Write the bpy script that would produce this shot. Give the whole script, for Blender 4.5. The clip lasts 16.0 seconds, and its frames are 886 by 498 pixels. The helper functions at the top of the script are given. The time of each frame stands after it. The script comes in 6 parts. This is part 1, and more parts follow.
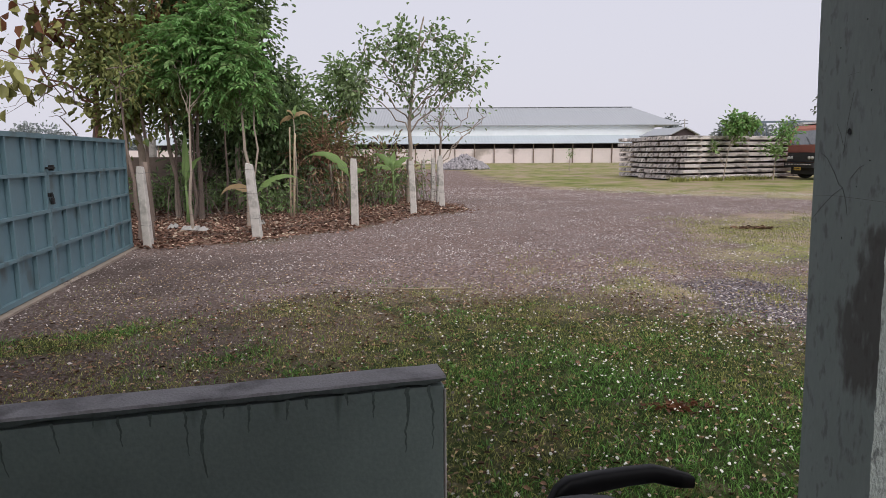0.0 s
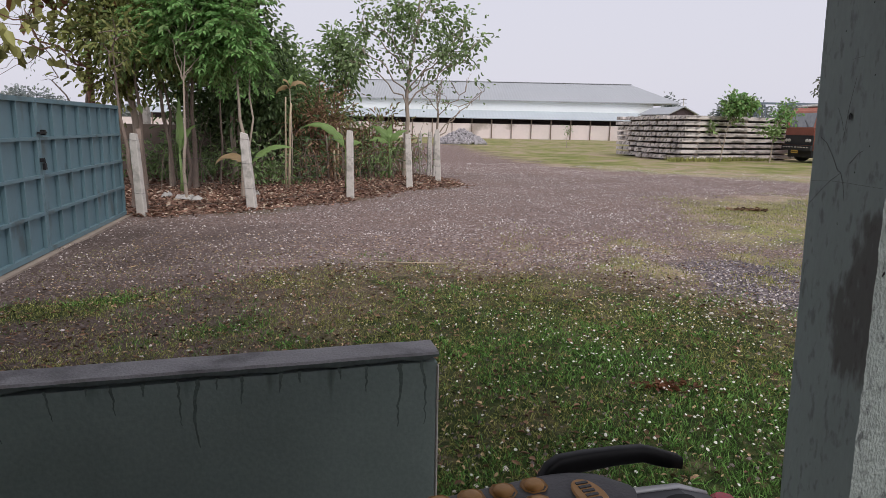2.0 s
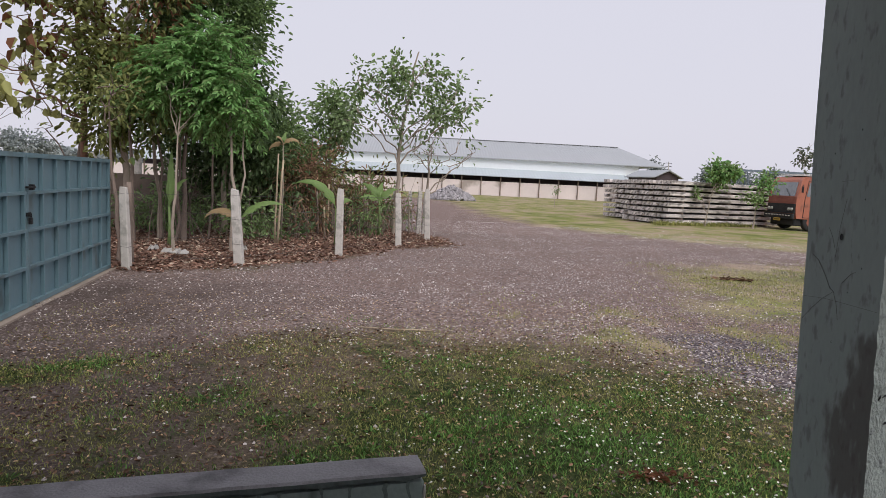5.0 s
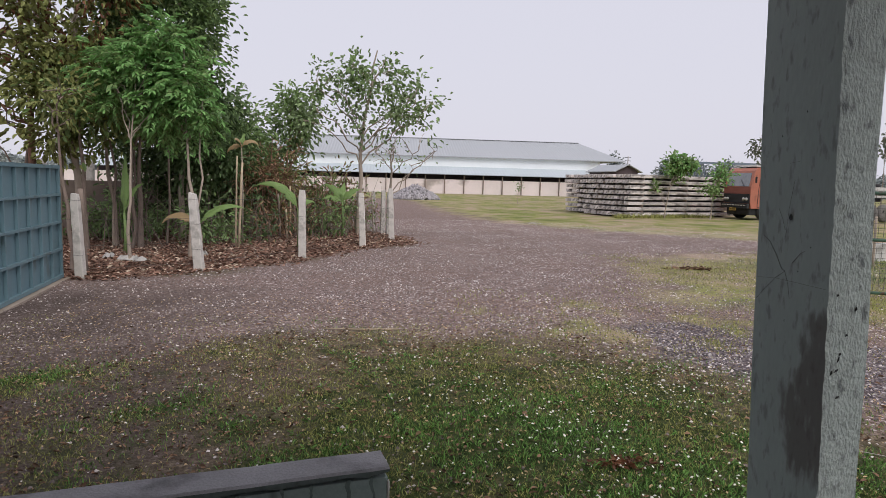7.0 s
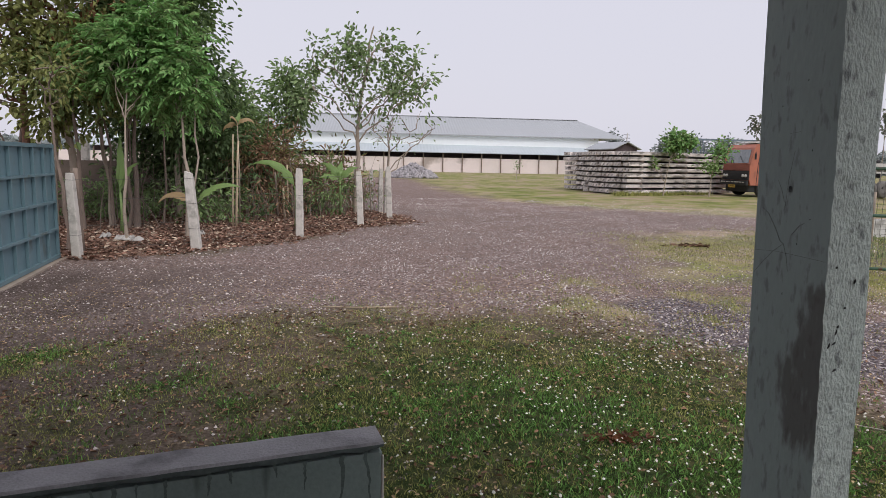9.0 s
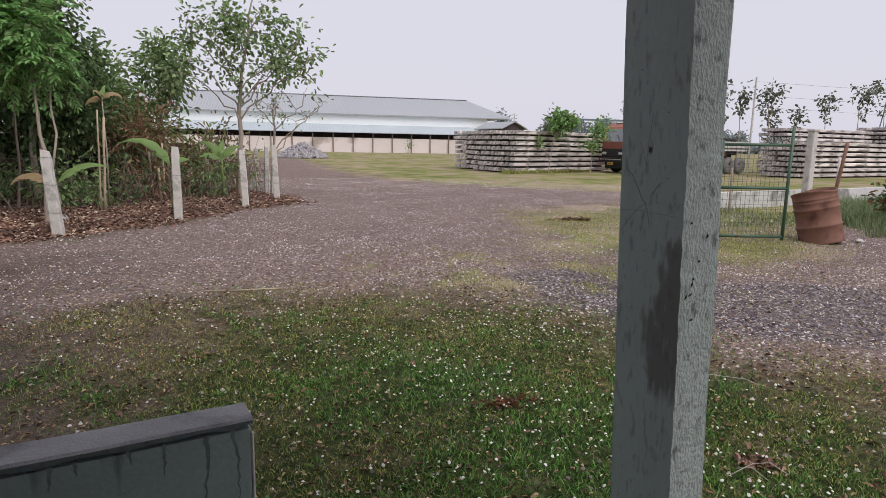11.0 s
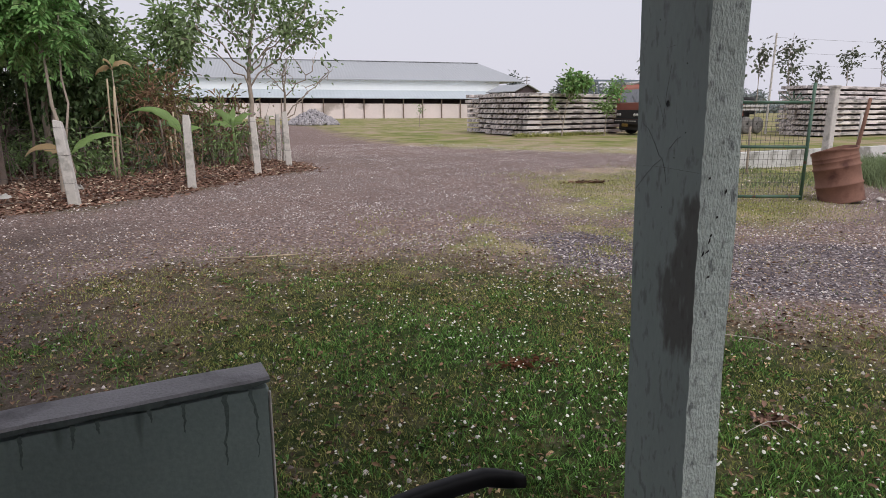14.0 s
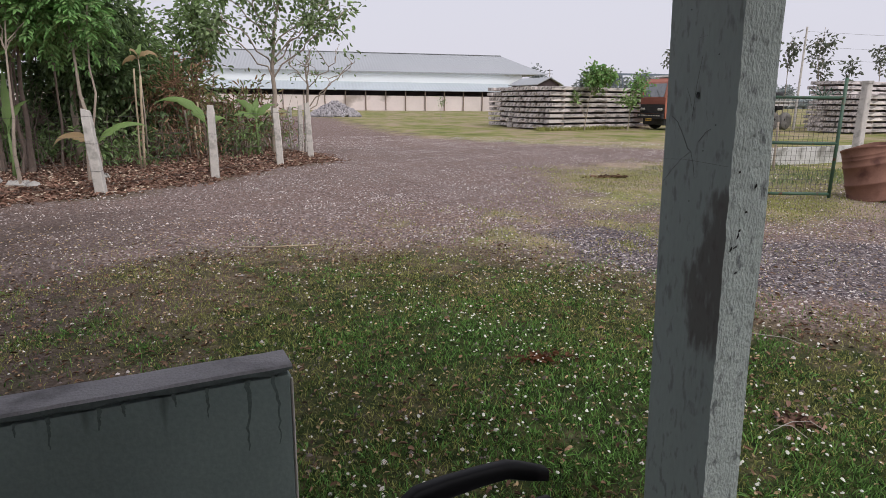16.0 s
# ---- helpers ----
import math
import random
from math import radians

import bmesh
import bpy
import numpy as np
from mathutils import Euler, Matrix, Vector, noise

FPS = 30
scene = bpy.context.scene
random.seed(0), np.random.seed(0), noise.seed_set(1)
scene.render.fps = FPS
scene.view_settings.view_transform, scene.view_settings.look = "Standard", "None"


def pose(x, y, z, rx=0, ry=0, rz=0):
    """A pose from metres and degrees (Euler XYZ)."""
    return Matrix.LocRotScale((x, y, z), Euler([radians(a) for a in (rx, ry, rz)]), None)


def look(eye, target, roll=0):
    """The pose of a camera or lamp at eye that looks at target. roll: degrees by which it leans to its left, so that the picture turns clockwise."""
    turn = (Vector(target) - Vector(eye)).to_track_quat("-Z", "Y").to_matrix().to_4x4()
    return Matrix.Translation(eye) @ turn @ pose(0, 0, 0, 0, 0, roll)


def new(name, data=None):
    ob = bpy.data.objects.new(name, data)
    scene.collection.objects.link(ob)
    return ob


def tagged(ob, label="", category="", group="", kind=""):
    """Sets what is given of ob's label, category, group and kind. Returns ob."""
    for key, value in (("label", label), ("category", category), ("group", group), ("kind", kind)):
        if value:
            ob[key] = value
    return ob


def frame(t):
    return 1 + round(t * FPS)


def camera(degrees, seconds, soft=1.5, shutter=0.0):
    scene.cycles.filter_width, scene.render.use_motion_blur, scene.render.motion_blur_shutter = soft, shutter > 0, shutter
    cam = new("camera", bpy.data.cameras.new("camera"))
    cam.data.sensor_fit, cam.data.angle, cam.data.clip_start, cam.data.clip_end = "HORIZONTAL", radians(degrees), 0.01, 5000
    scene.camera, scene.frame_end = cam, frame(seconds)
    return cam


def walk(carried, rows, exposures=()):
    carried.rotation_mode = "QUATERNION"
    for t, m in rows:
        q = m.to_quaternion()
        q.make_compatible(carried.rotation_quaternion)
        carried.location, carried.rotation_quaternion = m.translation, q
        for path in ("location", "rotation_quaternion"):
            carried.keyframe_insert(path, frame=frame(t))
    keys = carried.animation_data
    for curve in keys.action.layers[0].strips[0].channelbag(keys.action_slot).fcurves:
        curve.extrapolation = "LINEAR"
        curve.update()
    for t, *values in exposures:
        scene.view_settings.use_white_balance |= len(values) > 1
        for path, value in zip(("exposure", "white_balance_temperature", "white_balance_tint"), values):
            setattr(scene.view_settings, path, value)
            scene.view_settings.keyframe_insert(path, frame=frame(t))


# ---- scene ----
cam = camera(71.5, 16.0, soft=0.8)
PATH = [
    (0, (-0.081, -0.204, 1.444), (-0.065, 1.772, 1.137), -0.3),
    (0.5, (-0.078, -0.2, 1.443), (-0.019, 1.764, 1.073), 0.6),
    (1, (-0.077, -0.192, 1.438), (0.03, 1.771, 1.068), 1.0),
    (1.5, (-0.075, -0.192, 1.439), (0.054, 1.769, 1.067), 1.4),
    (2, (-0.084, -0.197, 1.448), (-0.05, 1.764, 1.06), 1.1),
    (2.5, (-0.092, -0.191, 1.482), (-0.146, 1.771, 1.099), 0.2),
    (3, (-0.096, -0.176, 1.529), (-0.1, 1.802, 1.231), 0.8),
    (3.2, (-0.096, -0.165, 1.541), (-0.066, 1.815, 1.264), 1.1),
    (5.3, (-0.101, -0.142, 1.59), (-0.023, 1.845, 1.375), 3.2),
    (5.5, (-0.1, -0.139, 1.588), (0.007, 1.846, 1.368), 2.8),
    (6, (-0.088, -0.145, 1.582), (0.045, 1.84, 1.376), 2.4),
    (6.5, (-0.084, -0.14, 1.572), (0.077, 1.842, 1.362), 2.1),
    (7, (-0.078, -0.131, 1.567), (0.103, 1.849, 1.353), 1.5),
    (7.5, (-0.079, -0.131, 1.562), (0.085, 1.849, 1.332), 1.6),
    (8, (-0.078, -0.124, 1.556), (0.1, 1.849, 1.287), 1.5),
    (8.2, (-0.077, -0.123, 1.557), (0.099, 1.85, 1.284), 1.3),
    (10.3, (-0.04, -0.086, 1.524), (0.266, 1.868, 1.222), 1.0),
    (10.5, (-0.038, -0.093, 1.518), (0.353, 1.845, 1.218), 1.9),
    (11, (-0.002, -0.081, 1.504), (0.519, 1.82, 1.166), 1.1),
    (11.5, (0.005, -0.091, 1.5), (0.6, 1.788, 1.166), 1.2),
    (12, (0.005, -0.093, 1.498), (0.576, 1.791, 1.147), 1.0),
    (12.5, (-0.001, -0.085, 1.495), (0.514, 1.811, 1.118), 0.8),
    (13, (-0.003, -0.078, 1.49), (0.475, 1.822, 1.091), 0.7),
    (13.5, (-0.003, -0.074, 1.488), (0.467, 1.823, 1.061), 0.6),
    (14, (0.001, -0.071, 1.484), (0.476, 1.82, 1.037), 0.1),
    (14.5, (-0.004, -0.067, 1.479), (0.457, 1.826, 1.028), 0.7),
    (15, (-0.008, -0.06, 1.474), (0.415, 1.838, 1.005), 0.9),
    (15.5, (-0.007, -0.062, 1.475), (0.399, 1.84, 1.008), 0.4),
    (16, (-0.007, -0.062, 1.476), (0.406, 1.838, 1.007), 0.6),
]
walk(cam, [(t, look(eye, target, roll)) for t, eye, target, roll in PATH])

# ---- light: flat hazy overcast ----
world = bpy.data.worlds.new("overcast")
scene.world = world
world.use_nodes = True
wn, wl = world.node_tree.nodes, world.node_tree.links
sky = wn.new("ShaderNodeTexSky")
sky.sky_type, sky.sun_disc = "NISHITA", False
sky.sun_elevation, sky.sun_rotation = radians(51), radians(154)
sky.dust_density, sky.air_density = 4.0, 1.5
sky_gain = wn.new("ShaderNodeVectorMath")
sky_gain.operation = "SCALE"
sky_gain.inputs["Scale"].default_value = 0.08
wl.new(sky.outputs[0], sky_gain.inputs[0])
haze = wn.new("ShaderNodeMix")
haze.data_type = "RGBA"
haze.inputs["Factor"].default_value = 0.88
haze.inputs["B"].default_value = (0.775, 0.765, 0.87, 1)
wl.new(sky_gain.outputs[0], haze.inputs["A"])
wl.new(haze.outputs["Result"], wn["Background"].inputs["Color"])
wn["Background"].inputs["Strength"].default_value = 1.0
sun = new("sun", bpy.data.lights.new("sun", "SUN"))
sun.data.energy, sun.data.angle, sun.data.color = 1.85, radians(40), (1.0, 0.96, 0.91)
sun.matrix_world = look((10, -21, 29), (0, 0, 0))


# ---- materials ----
def mat(name, base, rough=0.8, metal=0.0, var=0.15, scale=6.0, fine=60.0, bump=0.2, bdist=0.004,
        stain=None, stain_amt=0.0, stain_scale=2.0, stretch=(1, 1, 1), island=0.0, objrand=0.0, coat=0.0, spec=0.5):
    """A grained, stained, bumped surface: colour varies at two scales, and from piece to piece."""
    m = bpy.data.materials.new(name)
    m.use_nodes = True
    n, l = m.node_tree.nodes, m.node_tree.links
    b = n["Principled BSDF"]
    b.inputs["Roughness"].default_value, b.inputs["Metallic"].default_value = rough, metal
    b.inputs["Coat Weight"].default_value = coat
    b.inputs["Specular IOR Level"].default_value = spec
    co = n.new("ShaderNodeTexCoord")
    mp = n.new("ShaderNodeMapping")
    mp.inputs["Scale"].default_value = stretch
    l.new(co.outputs["Object"], mp.inputs[0])

    def tex(s, d=4.0):
        t = n.new("ShaderNodeTexNoise")
        t.inputs["Scale"].default_value, t.inputs["Detail"].default_value = s, d
        l.new(mp.outputs[0], t.inputs["Vector"])
        return t.outputs["Fac"]

    def mth(op, a, c):
        t = n.new("ShaderNodeMath")
        t.operation = op
        for i, v in enumerate((a, c)):
            if isinstance(v, (int, float)):
                t.inputs[i].default_value = v
            else:
                l.new(v, t.inputs[i])
        return t.outputs[0]
    big, small = tex(scale), tex(fine, 3.0)
    v = mth("ADD", mth("MULTIPLY", mth("SUBTRACT", big, 0.5), var * 3.2), mth("MULTIPLY", mth("SUBTRACT", small, 0.5), var * 2.0))
    if island:
        g = n.new("ShaderNodeNewGeometry")
        v = mth("ADD", v, mth("MULTIPLY", mth("SUBTRACT", g.outputs["Random Per Island"], 0.5), island * 2))
    if objrand:
        g = n.new("ShaderNodeObjectInfo")
        v = mth("ADD", v, mth("MULTIPLY", mth("SUBTRACT", g.outputs["Random"], 0.5), objrand * 2))
    v = mth("MAXIMUM", mth("ADD", v, 1.0), 0.15)
    sc = n.new("ShaderNodeVectorMath")
    sc.operation = "SCALE"
    sc.inputs[0].default_value = base[:3]
    l.new(v, sc.inputs["Scale"])
    col = sc.outputs[0]
    if stain:
        mx = n.new("ShaderNodeMix")
        mx.data_type = "RGBA"
        r = n.new("ShaderNodeMapRange")
        r.inputs["From Min"].default_value, r.inputs["From Max"].default_value = 0.62 - stain_amt * 0.3, 0.72 - stain_amt * 0.2
        l.new(tex(stain_scale, 8.0), r.inputs["Value"])
        l.new(r.outputs[0], mx.inputs["Factor"])
        l.new(col, mx.inputs["A"])
        mx.inputs["B"].default_value = (*stain, 1)
        col = mx.outputs["Result"]
    l.new(col, b.inputs["Base Color"])
    if bump:
        bp = n.new("ShaderNodeBump")
        bp.inputs["Strength"].default_value, bp.inputs["Distance"].default_value = bump, bdist
        l.new(mth("ADD", small, mth("MULTIPLY", big, 0.6)), bp.inputs["Height"])
        l.new(bp.outputs[0], b.inputs["Normal"])
    return m


def leaf_mat(name, base, island=0.35, rough=0.45, trans=0.32):
    m = mat(name, base, rough, var=0.12, scale=3, fine=25, bump=0.0, island=island, spec=0.22)
    n, l = m.node_tree.nodes, m.node_tree.links
    b = n["Principled BSDF"]
    t = n.new("ShaderNodeBsdfTranslucent")
    src = b.inputs["Base Color"].links[0].from_socket
    l.new(src, t.inputs["Color"])
    mx = n.new("ShaderNodeMixShader")
    mx.inputs[0].default_value = trans
    l.new(b.outputs[0], mx.inputs[1])
    l.new(t.outputs[0], mx.inputs[2])
    l.new(mx.outputs[0], n["Material Output"].inputs["Surface"])
    return m


WALL_GREEN = mat("green_grey_wall_paint", (0.22, 0.275, 0.255), 0.7, var=0.2, scale=3.0, fine=90, bump=0.4, bdist=0.003)


def add_drips(m, top, reach, dark):
    """Dark run-off streaks below a wall's top edge."""
    n, l = m.node_tree.nodes, m.node_tree.links
    b = n["Principled BSDF"]
    src = b.inputs["Base Color"].links[0].from_socket
    co = n.new("ShaderNodeTexCoord")
    mp = n.new("ShaderNodeMapping")
    mp.inputs["Scale"].default_value = (1, 1, 0.10)
    l.new(co.outputs["Object"], mp.inputs[0])
    t = n.new("ShaderNodeTexNoise")
    t.inputs["Scale"].default_value, t.inputs["Detail"].default_value = 21.0, 6.0
    l.new(mp.outputs[0], t.inputs["Vector"])
    sep = n.new("ShaderNodeSeparateXYZ")
    l.new(co.outputs["Object"], sep.inputs[0])
    r = n.new("ShaderNodeMapRange")
    r.inputs["From Min"].default_value, r.inputs["From Max"].default_value = top - reach, top
    r.inputs["To Min"].default_value, r.inputs["To Max"].default_value = -0.16, 0.06
    l.new(sep.outputs["Z"], r.inputs["Value"])
    add = n.new("ShaderNodeMath")
    add.operation = "ADD"
    l.new(t.outputs["Fac"], add.inputs[0])
    l.new(r.outputs[0], add.inputs[1])
    g = n.new("ShaderNodeMapRange")
    g.inputs["From Min"].default_value, g.inputs["From Max"].default_value = 0.55, 0.72
    g.inputs["To Max"].default_value = 0.75
    l.new(add.outputs[0], g.inputs["Value"])
    mx = n.new("ShaderNodeMix")
    mx.data_type = "RGBA"
    l.new(g.outputs[0], mx.inputs["Factor"])
    l.new(src, mx.inputs["A"])
    mx.inputs["B"].default_value = (*dark, 1)
    l.new(mx.outputs["Result"], b.inputs["Base Color"])


add_drips(WALL_GREEN, 0.90, 0.10, (0.055, 0.07, 0.068))
WALL_TOP = mat("bare_cement_coping", (0.29, 0.28, 0.29), 0.8, var=0.24, scale=9, fine=150, bump=0.6, bdist=0.004, stain=(0.11, 0.105, 0.11), stain_amt=0.5, stain_scale=6)
ROUGH_PLASTER = mat("rough_green_plaster", (0.335, 0.375, 0.36), 0.9, var=0.16, scale=24, fine=110, bump=0.8, bdist=0.014,
                    stain=(0.15, 0.165, 0.165), stain_amt=0.2, stain_scale=34, stretch=(1, 1, 0.6), spec=0.2)
POST_SMOOTH = mat("smooth_green_cement", (0.29, 0.335, 0.315), 0.65, var=0.09, scale=5, fine=60, bump=0.25, bdist=0.003,
                  stain=(0.195, 0.215, 0.205), stain_amt=0.18, stain_scale=34, stretch=(1.5, 1.5, 0.5))


def add_grime(m):
    """Brown black grime climbing the pillar's arris, broken by noise."""
    n, l = m.node_tree.nodes, m.node_tree.links
    b = n["Principled BSDF"]
    src = b.inputs["Base Color"].links[0].from_socket
    co = n.new("ShaderNodeTexCoord")
    sep = n.new("ShaderNodeSeparateXYZ")
    l.new(co.outputs["Object"], sep.inputs[0])
    mp = n.new("ShaderNodeMapping")
    mp.inputs["Scale"].default_value = (1, 1, 0.30)
    l.new(co.outputs["Object"], mp.inputs[0])
    t = n.new("ShaderNodeTexNoise")
    t.inputs["Scale"].default_value, t.inputs["Detail"].default_value = 38.0, 12.0
    l.new(mp.outputs[0], t.inputs["Vector"])

    def ramp(sock, a, c, lo, hi):
        r = n.new("ShaderNodeMapRange")
        r.interpolation_type = "SMOOTHSTEP"
        for k, v in (("From Min", a), ("From Max", c), ("To Min", lo), ("To Max", hi)):
            r.inputs[k].default_value = v
        l.new(sock, r.inputs["Value"])
        return r.outputs[0]

    def add(a, c):
        q = n.new("ShaderNodeMath")
        l.new(a, q.inputs[0])
        l.new(c, q.inputs[1])
        return q.outputs[0]
    # broad below, a narrow band along the arris above
    across = add(sep.outputs["Y"], ramp(sep.outputs["Z"], 1.00, 1.12, 0.0, 0.055))
    v = add(add(ramp(across, 0.07, 0.19, 0.30, -0.26), ramp(sep.outputs["Z"], 1.20, 1.34, 0.06, -0.50)),
            add(ramp(sep.outputs["Z"], 0.72, 0.86, -0.42, 0.0), t.outputs["Fac"]))
    f = ramp(v, 0.51, 0.79, 0.0, 0.74)
    mx = n.new("ShaderNodeMix")
    mx.data_type = "RGBA"
    l.new(f, mx.inputs["Factor"])
    l.new(src, mx.inputs["A"])
    mx.inputs["B"].default_value = (0.085, 0.068, 0.06, 1)
    l.new(mx.outputs["Result"], b.inputs["Base Color"])


add_grime(POST_SMOOTH)
# kept pale so the unseen porch surfaces bounce light onto the parapet
PORCH = mat("bounce_plaster", (0.66, 0.68, 0.64), 0.8, var=0.08, bump=0.2)
CONCRETE = mat("weathered_concrete", (0.59, 0.555, 0.515), 0.9, var=0.14, scale=7, fine=70, bump=0.5, bdist=0.006,
               stain=(0.40, 0.38, 0.345), stain_amt=0.40, stain_scale=8, objrand=0.08)
POLE_CONCRETE = mat("stacked_pole_concrete", (0.66, 0.60, 0.58), 0.9, var=0.34, scale=1.8, fine=20, bump=0.4, bdist=0.01,
                    stain=(0.22, 0.20, 0.19), stain_amt=0.42, stain_scale=3.2, stretch=(0.5, 1.5, 1.5), objrand=0.22)
GATE_BLUE = mat("blue_green_gate_paint", (0.14, 0.228, 0.262), 0.45, var=0.07, scale=2, fine=30, bump=0.1,
                stain=(0.10, 0.14, 0.15), stain_amt=0.12, stain_scale=3, stretch=(1, 1, 0.5))
DARK_METAL = mat("dark_metal", (0.03, 0.03, 0.032), 0.5, metal=0.6, var=0.2)
GREEN_STEEL = mat("green_painted_steel", (0.055, 0.115, 0.075), 0.5, var=0.2, bump=0.1, stain=(0.10, 0.05, 0.03), stain_amt=0.15, stain_scale=9)
WIRE = mat("galvanised_wire", (0.12, 0.115, 0.105), 0.5, metal=0.6, var=0.1, bump=0)
RUST = mat("rusty_drum_steel", (0.20, 0.098, 0.068), 0.85, var=0.22, scale=5, fine=50, bump=0.4, stain=(0.09, 0.035, 0.025), stain_amt=0.35, stain_scale=3)
SHEET_GREY = mat("grey_roof_sheet", (0.36, 0.375, 0.395), 0.5, var=0.05, scale=0.12, fine=2, bump=0.05)
SHEET_LIGHT = mat("pale_blue_roof_sheet", (0.46, 0.51, 0.545), 0.4, var=0.06, scale=0.2, fine=3, bump=0.05)
WHITE_BAND = mat("pale_cladding", (0.92, 0.96, 0.98), 0.4, var=0.03, scale=0.2, fine=2, bump=0.0)
PINK_WALL = mat("faded_pinkish_wall", (0.78, 0.685, 0.67), 0.9, var=0.06, scale=0.4, fine=3, bump=0.1, stain=(0.42, 0.36, 0.33), stain_amt=0.2, stain_scale=0.3)
SHADE_GAP = mat("painted_inside_shade", (0.075, 0.055, 0.06), 0.9, var=0.1, scale=0.5, bump=0)
RUBBLE = mat("grey_rubble", (0.32, 0.30, 0.31), 0.95, var=0.15, scale=2, bump=0.5, island=0.3)
BRICK_DARK = mat("dark_mossy_wall", (0.17, 0.135, 0.11), 0.95, var=0.25, scale=3, bump=0.5)
TRUCK_RED = mat("faded_orange_red_paint", (0.43, 0.15, 0.095), 0.45, var=0.12, scale=1.5, fine=14, bump=0.05, stain=(0.25, 0.10, 0.07), stain_amt=0.2)
TRUCK_BLACK = mat("black_chassis", (0.02, 0.02, 0.022), 0.6, var=0.2)
TRUCK_WHITE = mat("dull_white_paint", (0.55, 0.53, 0.5), 0.5, var=0.1)
RUBBER = mat("tyre_rubber", (0.03, 0.029, 0.03), 0.85, var=0.2, fine=90, bump=0.3)
GLASS_DARK = mat("windscreen_glass", (0.16, 0.17, 0.18), 0.06, var=0.25, scale=3, fine=9, bump=0, spec=1.0, coat=0.6)
YELLOW = mat("yellow_plate", (0.6, 0.38, 0.06), 0.5, var=0.08)
BLUE_STEEL = mat("blue_crane_steel", (0.15, 0.19, 0.235), 0.5, var=0.1, bump=0.05)
BARK = mat("grey_brown_bark", (0.22, 0.17, 0.14), 0.95, var=0.25, scale=6, fine=40, bump=0.8, bdist=0.01, stretch=(1, 1, 0.3))
BARK_PALE = mat("pale_bark", (0.36, 0.30, 0.245), 0.95, var=0.2, scale=6, fine=40, bump=0.6, bdist=0.008, stretch=(1, 1, 0.3))
BARK_RED = mat("reddish_bark", (0.22, 0.12, 0.085), 0.95, var=0.25, scale=6, fine=40, bump=0.8, bdist=0.01, stretch=(1, 1, 0.3))
BAMBOO = mat("dry_bamboo_stake", (0.48, 0.385, 0.27), 0.85, var=0.2, scale=5, bump=0.3, stretch=(1, 1, 0.3))
DRY_BRUSH = leaf_mat("dry_brush", (0.34, 0.215, 0.14), 0.5, 0.9, 0.15)
LEAF_DARK = leaf_mat("dark_glossy_leaf", (0.12, 0.185, 0.08), 0.45)
LEAF_MID = leaf_mat("mid_green_leaf", (0.225, 0.325, 0.125), 0.45)
LEAF_BRIGHT = leaf_mat("fresh_green_leaf", (0.22, 0.42, 0.14), 0.3, trans=0.3)
LEAF_OLIVE = leaf_mat("olive_yellowing_leaf", (0.235, 0.255, 0.09), 0.55)
LEAF_BIG = leaf_mat("large_brown_green_leaf", (0.30, 0.30, 0.11), 0.7, trans=0.3)
LEAF_SPARSE = leaf_mat("dusty_green_leaf", (0.265, 0.355, 0.175), 0.45)
LEAF_DUSK = leaf_mat("dusky_green_leaf", (0.15, 0.17, 0.12), 0.4)
LEAF_RUST = leaf_mat("rust_coloured_leaf", (0.17, 0.075, 0.04), 0.5)
BANANA = leaf_mat("banana_leaf", (0.21, 0.32, 0.11), 0.25, trans=0.35)
BANANA_DRY = leaf_mat("dried_banana_leaf", (0.40, 0.29, 0.16), 0.25)
GRASS = leaf_mat("short_grass", (0.31, 0.315, 0.105), 0.55, 0.7, 0.2)
GRASS_FRESH = leaf_mat("fresh_lawn_grass", (0.125, 0.245, 0.06), 0.75, 0.6, 0.2)
GRASS_TALL = leaf_mat("tall_weed_grass", (0.19, 0.24, 0.12), 0.4, 0.7, 0.2)
LITTER = leaf_mat("dead_leaf_litter", (0.25, 0.15, 0.112), 0.6, 0.9, 0.05)
LITTER_DARK = leaf_mat("dark_dead_leaves", (0.19, 0.115, 0.075), 0.8, 0.9, 0.05)
LITTER_PALE = leaf_mat("pale_dead_leaves", (0.56, 0.45, 0.35), 0.5, 0.9, 0.05)
LITTER_TAN = leaf_mat("tan_dead_leaves", (0.44, 0.32, 0.19), 0.6, 0.9, 0.05)
PETAL = leaf_mat("white_petal", (0.78, 0.77, 0.70), 0.12, 0.6, 0.2)
PEBBLE = mat("crushed_stone", (0.18, 0.145, 0.138), 0.9, var=0.1, scale=8, fine=90, bump=0.3, island=0.45, spec=0.2)
PEBBLE_PALE = mat("pale_stone_chip", (0.58, 0.525, 0.50), 0.9, var=0.1, scale=8, bump=0.2, island=0.3)
# pale bluish: the haze of distance is mixed into this leaf colour
FAR_TREES = leaf_mat("haze_paled_foliage", (0.33, 0.365, 0.36), 0.4)
CLOTH = mat("discarded_sack", (0.42, 0.40, 0.38), 0.9, var=0.15, bump=0.3)


